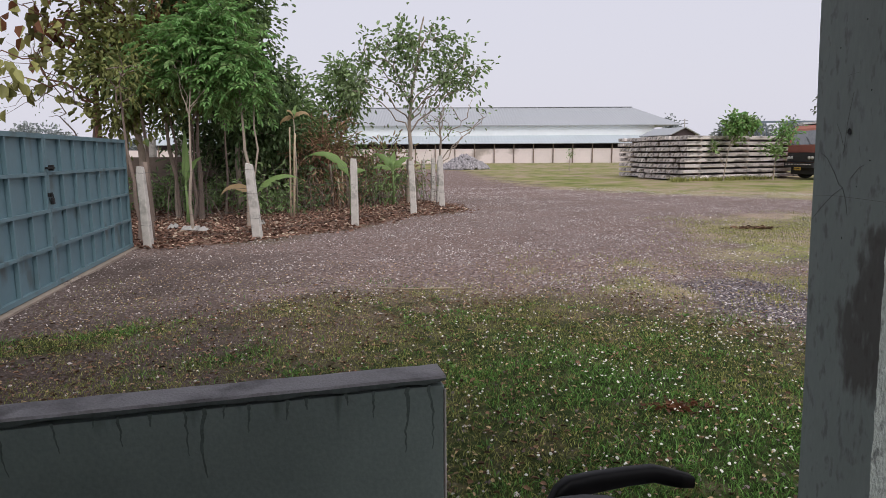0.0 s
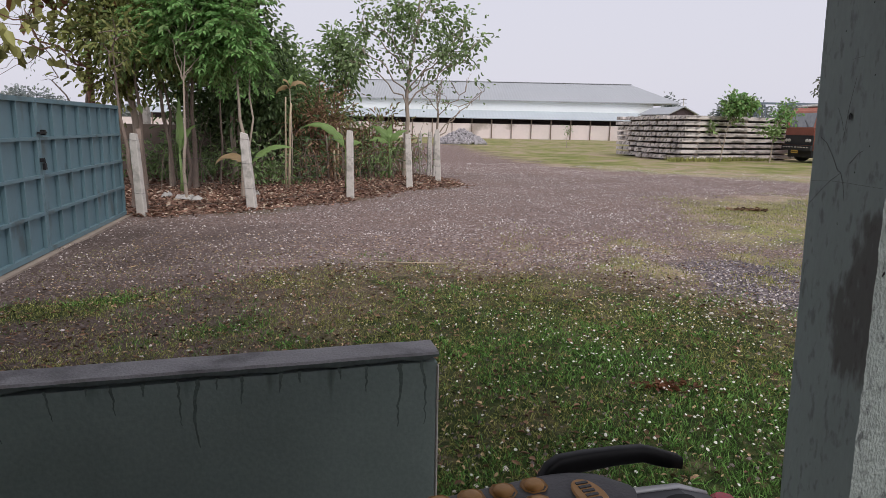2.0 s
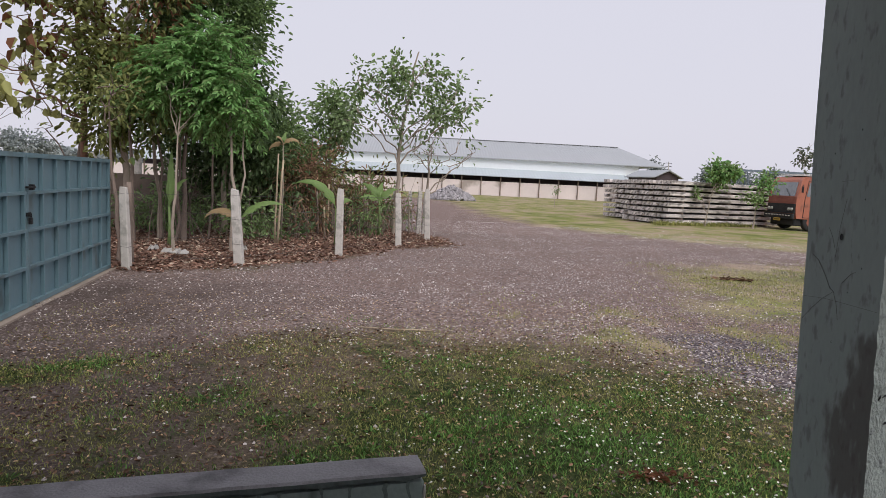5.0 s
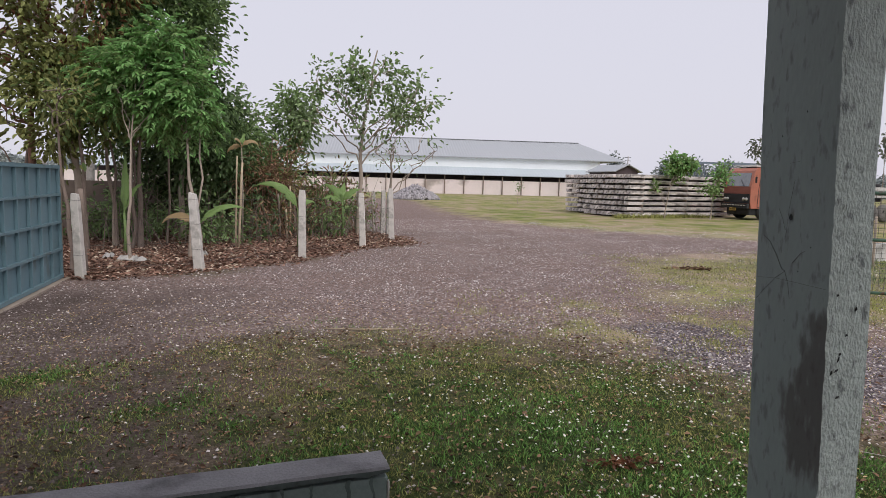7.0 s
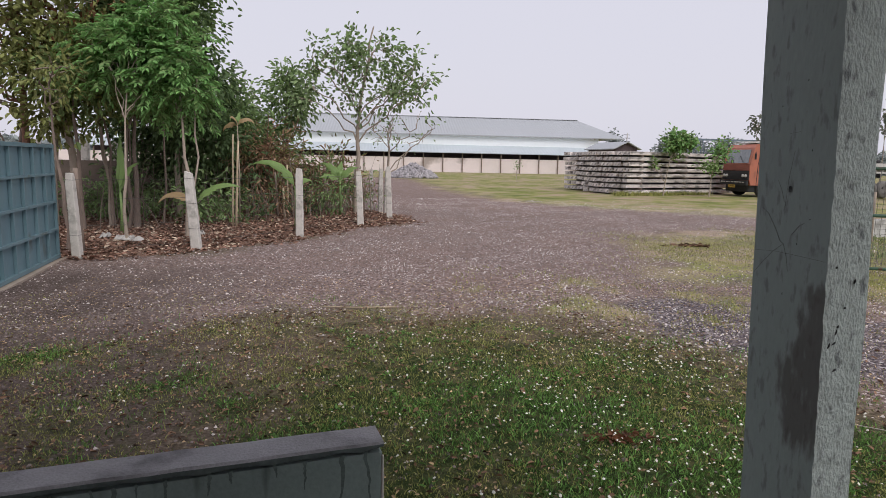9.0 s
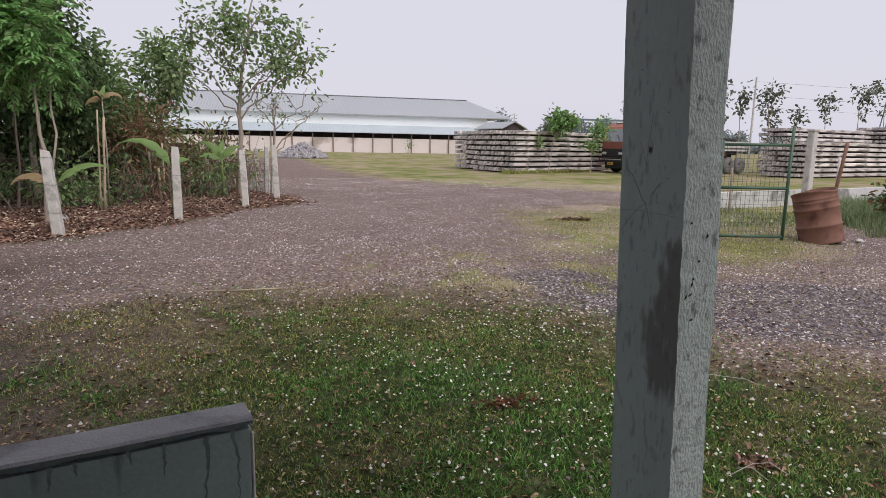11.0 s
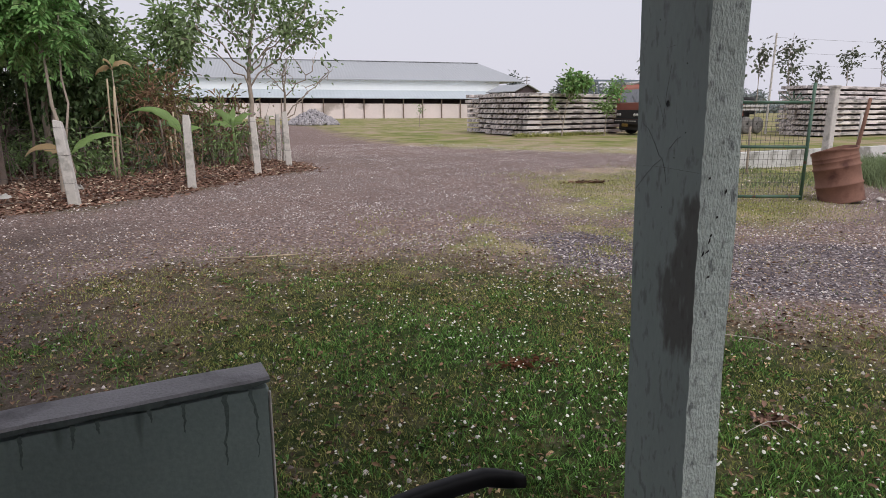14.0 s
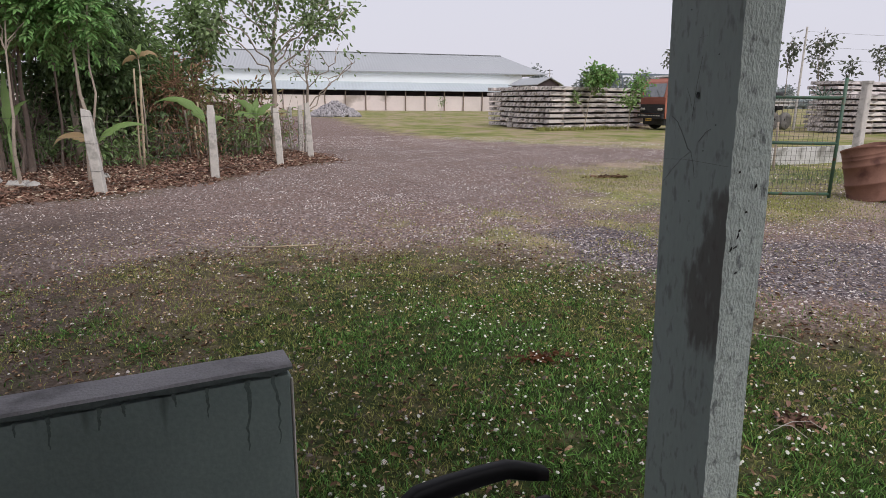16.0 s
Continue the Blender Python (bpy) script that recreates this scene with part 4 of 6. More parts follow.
def truck():
    # local x runs from the front bumper to the rear, y to the far side
    root = thing("truck", "faded orange red flat-fronted lorry parked beside the poles", "truck", (19.15, 31.2, 0), 7)
    W = 2.15
    s = Shape()
    prof = [(0.10, 0.62), (0.02, 0.95), (0.0, 1.72), (0.22, 2.62), (0.36, 2.80), (1.72, 2.84), (1.82, 2.7), (1.82, 0.62)]
    s.prism(prof, 0.0, W)
    part("cab", s, TRUCK_RED, root)
    s = Shape()
    s.add([(0.06, 0.17, 1.80), (0.06, W - 0.17, 1.80), (0.23, W - 0.22, 2.52), (0.23, 0.22, 2.52), (0.0, 0.17, 1.80), (0.0, W - 0.17, 1.80), (0.175, W - 0.22, 2.52), (0.175, 0.22, 2.52)],
          [(4, 5, 6, 7), (0, 3, 2, 1), (4, 7, 3, 0), (5, 1, 2, 6), (7, 6, 2, 3), (4, 0, 1, 5)])
    part("windscreen", s, GLASS_DARK, root)
    for y in (-0.012, W + 0.012):
        s = Shape()
        s.prism([(0.55, 1.80), (0.66, 2.50), (1.5, 2.50), (1.5, 1.80)], y - 0.01, y + 0.01)
        part("side_window", s, GLASS_DARK, root)
        s = Shape()
        s.tube([(0.45, y, 0.7), (0.48, y, 1.7), (0.6, y, 2.58), (1.58, y, 2.58), (1.58, y, 0.7), (0.45, y, 0.7)], 0.014, 5)
        part("door_seam", s, TRUCK_BLACK, root)
        s = Shape()
        sg = -1 if y < 1 else 1
        s.box((0.14, y + sg * 0.18, 2.15), (0.05, 0.14, 0.32), bev=0.02)
        s.tube([(0.3, y, 2.4), (0.16, y + sg * 0.17, 2.3)], 0.012, 5)
        part("mirror", s, TRUCK_BLACK, root)
    for y in (0.5, 1.3):
        part("wiper", Shape().tube([(-0.035, y, 1.80), (0.06, y + 0.42, 2.18)], 0.012, 5), TRUCK_BLACK, root)
    # shade on the front below the glass, painted as a darker red
    s = Shape()
    s.box((0.0, W / 2, 1.585), (0.05, W - 0.04, 0.36), bev=0.012)
    part("front_panel", s, mat("shaded_red_paint", (0.27, 0.085, 0.06), 0.6, var=0.15, scale=2, fine=15, bump=0.05), root, "front panel in a darker red for its shade")
    s = Shape()
    s.box((-0.01, W / 2, 1.14), (0.07, W - 0.06, 0.50), bev=0.015)
    part("grille", s, TRUCK_BLACK, root, "black radiator grille")
    for y in (0.2, 0.42, W - 0.42, W - 0.2):
        s = Shape()
        s.lathe([(0.01, 0.03), (0.075, 0.02), (0.085, -0.03)], 14, Matrix.Translation((-0.085, y, 1.12)) @ Matrix.Rotation(-math.pi / 2, 4, "Y"))
        part("headlight", s, TRUCK_WHITE, root, smooth=True)
    s = Shape()
    s.box((-0.10, W / 2, 0.74), (0.16, W + 0.04, 0.26), bev=0.03)
    # black block added in place of the shade beneath the cab
    s.box((0.9, W / 2, 0.5), (1.6, W - 0.3, 0.5), bev=0.05)
    part("bumper", s, TRUCK_BLACK, root)
    s = Shape()
    for k in range(9):
        s.box((-0.185, 0.2 + 0.22 * k, 0.78), (0.01, 0.15, 0.05))
    part("bumper_stripes", s, CONCRETE, root, "row of pale painted bars")
    s = Shape()
    s.box((-0.20, W * 0.5, 0.55), (0.02, 0.5, 0.15), bev=0.005)
    pl = part("number_plate", s, YELLOW, root, "yellow plate with dark bars")
    s = Shape()
    for k in range(6):
        s.box((-0.213, W * 0.5 - 0.18 + 0.07 * k, 0.55), (0.004, 0.04, 0.07))
    part("plate_bar", s, TRUCK_BLACK, pl)
    s = Shape()
    s.box((1.0, W / 2, 2.87), (1.3, W - 0.3, 0.04), bev=0.01)
    for k in range(5):
        s.tube([(0.45 + 0.28 * k, 0.2, 2.86), (0.45 + 0.28 * k, 0.2, 2.96), (0.45 + 0.28 * k, W - 0.2, 2.96), (0.45 + 0.28 * k, W - 0.2, 2.86)], 0.014, 5)
    part("roof_rack", s, TRUCK_WHITE, root)
    s = Shape()
    s.box((4.2, W / 2, 0.85), (6.6, 0.9, 0.22), bev=0.02)
    part("chassis", s, TRUCK_BLACK, root)
    s = Shape()
    s.box((4.75, W / 2, 1.12), (5.4, 2.3, 0.14), bev=0.02)
    s.box((2.08, W / 2, 1.6), (0.08, 2.3, 1.0), bev=0.02)
    for y in (-0.02, W + 0.02):
        s.box((4.75, y, 1.45), (5.4, 0.06, 0.55), bev=0.02)
    part("load_bed", s, TRUCK_RED, root)
    for x in (1.0, 5.9):
        for y in (0.16, W - 0.16):
            wheel(root, x, y, 0.48, 0.28, TRUCK_RED)
    return root


truck()


def trailer():
    root = thing("trailer", "grey flat trailer with worn tyres and a spare tyre on top", "trailer", (23.0, 31.8, 0), 16)
    s = Shape()
    s.box((2.6, 0, 1.62), (5.2, 2.1, 0.10), bev=0.02)
    for y in (-1.0, 1.0):
        s.box((2.6, y, 1.42), (5.2, 0.08, 0.10), bev=0.01)
        s.box((2.6, y, 1.85), (5.2, 0.06, 0.18), bev=0.01)
    for k in range(10):
        s.box((0.3 + 0.5 * k, 0, 1.52), (0.07, 2.1, 0.12), bev=0.01)
        for y in (-1.03, 1.03):
            s.box((0.3 + 0.5 * k, y, 1.62), (0.05, 0.04, 0.5), bev=0.01)
    part("bed", s, TRUCK_WHITE, root)
    s = Shape()
    s.box((2.6, 0, 1.28), (5.0, 0.8, 0.3), bev=0.02)
    s.box((4.5, 0, 0.6), (0.14, 2.0, 0.14), bev=0.02)
    s.box((3.6, 0, 0.6), (0.14, 2.0, 0.14), bev=0.02)
    s.box((4.05, 0, 0.9), (1.2, 0.7, 0.6), bev=0.05)
    part("undercarriage", s, TRUCK_BLACK, root)
    DUSTY = mat("dusty_wheel", (0.20, 0.19, 0.18), 0.9, var=0.2)
    for x in (3.5, 4.6):
        for y in (-0.92, 0.92):
            wheel(root, x, y, 0.5, 0.28, DUSTY, DUSTY)
    s = Shape()
    m = Matrix.Translation((4.4, -0.2, 2.03))
    s.lathe([(0.26, -0.1), (0.44, -0.12), (0.5, 0.0), (0.44, 0.12), (0.26, 0.1), (0.26, -0.1)], 24, m)
    part("spare_tyre", s, RUBBER, root, smooth=True)


trailer()


def gantry(x, y, top, span, turn_deg, label):
    root = thing("gantry_crane", label, "crane", (x, y, 0), turn_deg, "yard cranes")
    for xx in (0, span):
        s = Shape()
        for sg in (-1, 1):
            s.tube([(xx + sg * 0.7, 0, 0), (xx + sg * 0.15, 0, top)], 0.042, 6)
            s.tube([(xx + sg * 0.7, 0.9, 0), (xx + sg * 0.15, 0.4, top)], 0.042, 6)
        s.tube([(xx - 0.45, 0, top * 0.5), (xx + 0.45, 0, top * 0.5)], 0.06, 6)
        s.tube([(xx - 0.7, 0.45, 0.3), (xx + 0.7, 0.45, 0.3)], 0.06, 6)
        part("leg_frame", s, BLUE_STEEL, root)
    s = Shape()
    s.box((span / 2, 0.2, top + 0.08), (span + 1.6, 0.16, 0.15), bev=0.02)
    part("beam", s, BLUE_STEEL, root)
    s = Shape()
    s.box((span * 0.8, 0.2, top + 0.3), (0.5, 0.4, 0.2), bev=0.03)
    part("hoist", s, BLUE_STEEL, root)


gantry(24.6, 47, 3.6, 7.5, 0, "blue steel gantry crane behind the pole stacks")
gantry(43.9, 35.9, 5.4, 9.0, 8, "blue steel gantry crane on splayed legs")


# ---- mesh gate, drum and post ----
def mesh_gate():
    a, b = Vector((7.03, 8.50, 0)), Vector((8.12, 8.22, 0))
    ang_d = math.degrees(math.atan2(b.y - a.y, b.x - a.x))
    L = (b - a).length
    root = thing("mesh_gate", "green steel tube gate leaf filled with wire mesh", "gate", (a.x, a.y, 0.02), ang_d)
    for x, h in ((0, 1.62), (L, 1.86)):
        s = Shape()
        s.tube([(x, 0, 0), (x, 0, h)], 0.027, 8)
        part("stile", s, GREEN_STEEL, root, smooth=True)
    for z in (0.06, 0.86, 1.56):
        s = Shape()
        s.tube([(0, 0, z), (L, 0, z)], 0.024, 8)
        part("rail", s, GREEN_STEEL, root, smooth=True)
    s = Shape()
    n = int(L / 0.075)
    for i in range(1, n):
        s.tube([(L * i / n, 0.012, 0.06), (L * i / n, 0.012, 1.56)], 0.0028, 4, caps=False)
    for k in range(1, 20):
        z = 0.06 + 1.5 * k / 20
        s.tube([(0, 0.016, z), (L, 0.016, z)], 0.0028, 4, caps=False)
    part("wire_mesh", s, WIRE, root, "square welded wire mesh")
    s = Shape()
    for k in range(5):
        t = 0.35 + 0.12 * k
        s.tube([(L * 0.72, 0, 1.56), (L * (0.72 - 0.2 + 0.1 * k), 0.02, 1.56 + 0.17 * math.sin(t * 3)), (L * (0.55 + 0.11 * k), 0.05, 1.6)], 0.008, 5)
    part("crest_rod", s, GREEN_STEEL, root)
    # far leaf, swung towards the pillar
    c = a + Vector((-1.20, 0.27, 0))
    root2 = thing("mesh_gate", "green steel tube gate leaf filled with wire mesh", "gate", (c.x, c.y, 0.02), ang_d)
    for o in list(root.children):
        k = o.copy()
        scene.collection.objects.link(k)
        k.parent = root2


mesh_gate()


def block_post(x, y, w, h, label):
    root = thing("gate_post", label, "post", (x, y, -0.02), 8)
    s = Shape()
    s.box((0, 0, h / 2), (w, w, h), bev=0.015, taper=0.93)
    part("shaft", s, CONCRETE, root)
    s = Shape()
    s.box((0, 0, h + 0.02), (w * 1.02, w * 1.02, 0.05), bev=0.012)
    part("cap", s, CONCRETE, root)


block_post(9.95, 9.62, 0.145, 1.88, "square weathered concrete gate post beside the drum")


def drum():
    root = thing("oil_drum", "rusty dented open steel drum leaning beside the mesh gate", "drum", (8.86, 8.12, -0.02))
    r, h, n = 0.335, 0.88, 36
    m3 = Matrix.Rotation(radians(14), 4, Vector((-0.74, -0.67, 0)))
    rng = random.Random(2)
    prof = [(r, 0.0), (r + 0.012, 0.012), (r, 0.03), (r, 0.27), (r + 0.016, 0.285), (r + 0.016, 0.305), (r, 0.32), (r, 0.56), (r + 0.016, 0.575), (r + 0.016, 0.595), (r, 0.61),
            (r, 0.68), (r + 0.007, 0.69), (r, 0.70), (r, 0.74), (r + 0.007, 0.75), (r, 0.76), (r, 0.84), (r + 0.012, 0.85), (r + 0.012, h), (r - 0.012, h), (r - 0.012, 0.05), (0.01, 0.04)]
    verts, faces = [], []
    for k, (rr, z) in enumerate(prof):
        for i in range(n):
            a = 2 * math.pi * i / n
            dent = 1 - 0.05 * max(0, math.cos(a + 1.9)) ** 6 * math.exp(-((z - 0.78) / 0.2) ** 2) + 0.012 * math.sin(3 * a + z * 4)
            zz = z + (0.025 * math.sin(2 * a + 0.7) if z > 0.8 else 0)
            verts.append(m3 @ Vector((rr * dent * math.cos(a), rr * dent * math.sin(a), zz)))
    for k in range(len(prof) - 1):
        faces += [(k * n + i, k * n + (i + 1) % n, (k + 1) * n + (i + 1) % n, (k + 1) * n + i) for i in range(n)]
    part("barrel", Shape().add(verts, faces), RUST, root, smooth=True)


drum()


def stake(name, x, y, h, r, lean, label, material):
    root = thing(name, label, "stake", (x, y, at_ground(x, y) - 0.05))
    rng = random.Random(int(x * 37))
    pts = [(lean[0] * h * t + rng.uniform(-0.008, 0.008), lean[1] * h * t, h * t) for t in (0, 0.25, 0.5, 0.75, 1)]
    part("shaft", Shape().tube(pts, [r, r * 0.97, r * 0.95, r * 0.9, r * 0.85], 7), material, root, smooth=True)


stake("iron_pipe", 9.58, 8.75, 1.72, 0.034, (0.10, -0.04), "brown pipe leaning behind the drum", BARK_RED)
stake("wooden_stake", 11.2, 10.1, 1.45, 0.03, (-0.01, 0), "grey wooden stake in tall grass", CONCRETE)
stake("wooden_stake", 13.1, 10.1, 1.2, 0.035, (0.01, 0), "grey wooden stake in tall grass", BARK)
stake("wooden_stake", 10.4, 12.2, 1.15, 0.028, (-0.03, 0), "thin pale wooden stake behind the mesh gate", BARK_PALE)
stake("bamboo_stake", -3.15, 12.9, 1.82, 0.024, (0.05, 0), "tall dry bamboo stake inside the fence", BAMBOO)
stake("bamboo_stake", -3.22, 12.95, 1.95, 0.018, (0.02, 0), "tall dry bamboo stake inside the fence", BAMBOO)
stake("bamboo_stake", -4.72, 9.75, 1.35, 0.045, (-0.02, 0), "grey brown wooden pole beside the gate", BARK)


rng = random.Random(31)
for i in range(13):
    sx, sy = rng.uniform(-1.7, 0.0), rng.uniform(16.6, 19.0)
    if i >= 8:
        sx, sy = rng.uniform(-3.0, -1.6), rng.uniform(14.6, 16.2)
    stake("wooden_stake", sx, sy, rng.uniform(0.8, 1.45), rng.uniform(0.016, 0.034), (rng.uniform(-0.06, 0.06), 0), "thin weathered wooden stake among the shrubs", rng.choice((BARK, BARK_PALE, BAMBOO)))


def low_wall():
    rng = random.Random(6)
    s = Shape()
    a, b = Vector((9.6, 12.9, 0)), Vector((36.0, 19.2, 0))
    u = (b - a).normalized()
    ang2 = Matrix.Rotation(math.atan2(u.y, u.x), 3, "Z")
    L = (b - a).length
    s.box(((a + b) / 2 + Vector((0, 0, 0.19))), (L, 0.22, 0.44), ang2, bev=0.03)
    tagged(part("low_wall", s, mat("whitewashed_wall", (0.56, 0.55, 0.54), 0.9, var=0.15, scale=1.5, fine=30, bump=0.5, stain=(0.25, 0.24, 0.22), stain_amt=0.4, stain_scale=2)), "low worn whitewashed wall", "wall", kind="structure")


low_wall()


def grove_wall():
    s = Shape()
    s.box((-10.6, 17.3, 0.68), (16.8, 0.24, 1.4), Matrix.Rotation(radians(4), 3, "Z"), bev=0.02)
    tagged(part("boundary_wall", s, BRICK_DARK), "dark mossy boundary wall behind the trees", "wall", kind="structure")
    for x in (-8.2, -7.35, -9.4):
        root = thing("wall_pier", "pale concrete pier on the boundary wall", "pier", (x, 17.2 + (x + 12.5) * 0.07, 1.35), 4, "piers on the boundary wall")
        part("shaft", Shape().box((0, 0, 0.27), (0.28, 0.2, 0.6), bev=0.02), CONCRETE, root)


grove_wall()


# ---- trees ----
def unit(a):
    return a / np.maximum(np.linalg.norm(a, axis=-1, keepdims=True), 1e-9)


def leaves(P, D, length, width, rng, fold=0.25):
    """Folded pointed leaves at P along D, as six-cornered pairs of quads."""
    n = len(P)
    D = unit(D)
    side = unit(np.cross(D, unit(rng.normal(size=(n, 3)) * 0.5 + np.array([0, 0, 1.0]))))
    up = np.cross(side, D)
    L, Wd = np.asarray(length).reshape(-1, 1) * np.ones((n, 1)), np.asarray(width).reshape(-1, 1) * np.ones((n, 1))
    v = np.stack([P, P + D * L * 0.30 + side * Wd * 0.48 + up * Wd * fold, P + D * L * 0.72 + side * Wd * 0.40 + up * Wd * fold,
                  P + D * L - up * L * 0.12, P + D * L * 0.30 - side * Wd * 0.48 + up * Wd * fold, P + D * L * 0.72 - side * Wd * 0.40 + up * Wd * fold], 1)
    k = (np.arange(n) * 6)[:, None]
    f = np.concatenate([k + np.array([[0, 1, 2, 3]]), k + np.array([[0, 3, 5, 4]])], 0)
    return v.reshape(-1, 3), f


def compound(P, D, length, rng, pairs=6, leaflet=0.075, width=0.028):
    """Feather leaves: pairs of leaflets along drooping stalks."""
    n = len(P)
    D = unit(D)
    side = unit(np.cross(D, np.array([0, 0, 1.0]) + rng.normal(size=(n, 3)) * 0.25))
    vs, ds = [], []
    for i in range(pairs):
        t = (i + 1.2) / (pairs + 0.4)
        q = P + D * (length * t)[:, None] + np.array([0, 0, -0.28]) * (length * t * t)[:, None]
        for sg in (1, -1):
            vs.append(q)
            ds.append(D * 0.55 + side * sg + np.array([0, 0, -0.35]) + rng.normal(size=(n, 3)) * 0.12)
    vs.append(P + D * length[:, None] + np.array([0, 0, -0.28]) * length[:, None])
    ds.append(D + np.array([0, 0, -0.6]))
    Q, E = np.concatenate(vs), np.concatenate(ds)
    return leaves(Q, E, leaflet * rng.uniform(0.8, 1.2, len(Q)), width, rng)


def bough(s, a, b, r0, r1, rng, sag=0.0, wiggle=0.08, n=5):
    a, b = np.array(a, float), np.array(b, float)
    L = np.linalg.norm(b - a)
    pts = []
    for i in range(n + 1):
        t = i / n
        p = a + (b - a) * t
        if 0 < i < n:
            p = p + rng.normal(size=3) * wiggle * L * 0.35
        p[2] += sag * L * math.sin(math.pi * t)
        pts.append(p)
    s.tube(pts, [r0 + (r1 - r0) * i / n for i in range(n + 1)], 6, caps=False)
    return pts


def tree(name, label, base, trunk, r, blobs, seed, bark, leaf, count, size, clump=0.35, style="simple", stems=(), category="tree", twig=0.012, hang=0.3):
    """trunk: points above the base; blobs: (centre, radii, clumps) in the tree's own metres; count: leaves a clump; size: (length, width)."""
    rng = np.random.RandomState(seed)
    root = thing(name, label, category, (base[0], base[1], at_ground(base[0], base[1]) - 0.06))
    s = Shape()
    tp = [np.array((0, 0, 0), float)] + [np.array(p, float) for p in trunk]
    pts = []
    for a, b in zip(tp[:-1], tp[1:]):
        for t in (0, 0.33, 0.66):
            pts.append(a + (b - a) * t + rng.normal(size=3) * 0.02 * (len(pts) > 0))
    pts.append(tp[-1])
    n = len(pts)
    s.tube(pts, [r * (1.25 if i == 0 else 1) * (1 - 0.75 * i / (n - 1)) for i in range(n)], 8, caps=False)
    for st in stems:
        a = np.array((st[0], st[1], 0), float)
        bough(s, a, np.array(st[2:5], float), st[5], st[5] * 0.5, rng, 0, 0.05, 6)
    P, D = [], []
    zs = np.array([q[2] for q in pts])
    for c, rad, k in blobs:
        c, rad = np.array(c, float), np.array(rad, float)
        limbs = []
        for _ in range(max(2, k // 6)):
            p = c + unit(rng.normal(size=3)) * rad * rng.uniform(0.3, 0.75)
            j = int(np.argmin(np.abs(zs - (p[2] - 0.8 * np.linalg.norm(p[:2] - pts[n // 2][:2]) - 0.25))))
            j = min(max(j, n // 3), n - 1)
            limbs += bough(s, pts[j], p, max(r * 0.42 * (1 - 0.6 * j / n), twig * 1.3), twig, rng, 0.05, 0.12, 6)[2:]
        limbs = np.array(limbs)
        for _ in range(k):
            p = c + unit(rng.normal(size=3)) * rad * rng.uniform(0.35, 1.0) ** 0.6
            gap = np.linalg.norm(limbs - p, axis=1)
            start = limbs[int(np.argmin(gap + 0.4 * np.maximum(0, limbs[:, 2] - p[2])))]
            run = bough(s, start, p, twig, twig * 0.4, rng, 0.05, 0.12, 4)
            along = unit(np.array(run[-1]) - np.array(run[-2]))
            m = max(3, int(count * rng.uniform(0.6, 1.3)))
            q = p + rng.normal(size=(m, 3)) * clump * 0.42
            on = rng.uniform(size=m) < (0.12 if style == "compound" else 0.4)
            tt = rng.uniform(0.25, 1.0, m)[:, None]
            q[on] = (start + (p - start) * tt + rng.normal(size=(m, 3)) * 0.07)[on]
            P.append(q)
            D.append(unit(q - p) * 0.7 + along * 0.5 + np.array([0, 0, -hang]) + rng.normal(size=(m, 3)) * 0.35)
    part("trunk", s, bark, root, smooth=True)
    if P:
        P, D = np.concatenate(P), np.concatenate(D)
        if style == "compound":
            v, f = compound(P, D, size[0] * rng.uniform(0.7, 1.2, len(P)), rng, leaflet=size[1] * 2.6, width=size[1])
        else:
            v, f = leaves(P, D, size[0] * rng.uniform(0.6, 1.25, len(P)), size[1] * rng.uniform(0.8, 1.2, len(P)), rng)
        if isinstance(leaf, (list, tuple)):
            # a share of the leaves in another colour
            cut = int(len(f) * leaf[2]) // 2 * 2
            many("crown", v, f[cut:], leaf[0], parent=root)
            many("turning_leaves", v, f[:cut], leaf[1], parent=root)
        else:
            many("crown", v, f, leaf, parent=root)
    return root


# grove behind the fence, from the gate side to the far corner
tree("broadleaf_tree", "tall tree with reddish trunk and large hanging brown green leaves", (-7.25, 13.0), [(0.1, 0, 2.5), (-0.05, 0, 4.6), (0.2, 0, 7.2)], 0.085,
     [((-0.7, -0.2, 4.6), (1.1, 0.9, 1.3), 26), ((0.0, 0, 6.3), (1.2, 1.0, 1.0), 20), ((-1.1, -0.4, 3.2), (0.7, 0.6, 0.7), 9)], 11, BARK_RED, (LEAF_BIG, LEAF_RUST, 0.3), 6, (0.29, 0.20), 0.6, hang=1.0)
tree("twiggy_tree", "thin bare twiggy tree beside the boundary wall", (-8.3, 14.5), [(0.2, 0, 2.2), (0.5, 0, 3.6)], 0.06,
     [((-0.6, 0, 3.3), (1.9, 0.8, 1.3), 34)], 12, BARK, LEAF_SPARSE, 5, (0.07, 0.03), 0.4, twig=0.009)
tree("olive_tree", "leafy tree with olive and yellowing leaves", (-6.15, 12.7), [(-0.1, 0, 2.2), (0.0, 0, 4.2), (0.1, 0, 6.6)], 0.085,
     [((-0.2, 0, 5.2), (1.3, 1.1, 1.7), 50), ((-0.1, -0.2, 3.3), (0.95, 0.8, 0.9), 26), ((-0.2, -0.2, 2.3), (0.6, 0.5, 0.5), 9)], 13, BARK_PALE, (LEAF_OLIVE, LEAF_RUST, 0.2), 70, (0.15, 0.075), 0.62, stems=((0.5, 0.3, 0.4, 0.2, 3.0, 0.05), (-0.5, 0.2, -0.3, 0.1, 3.2, 0.045)))
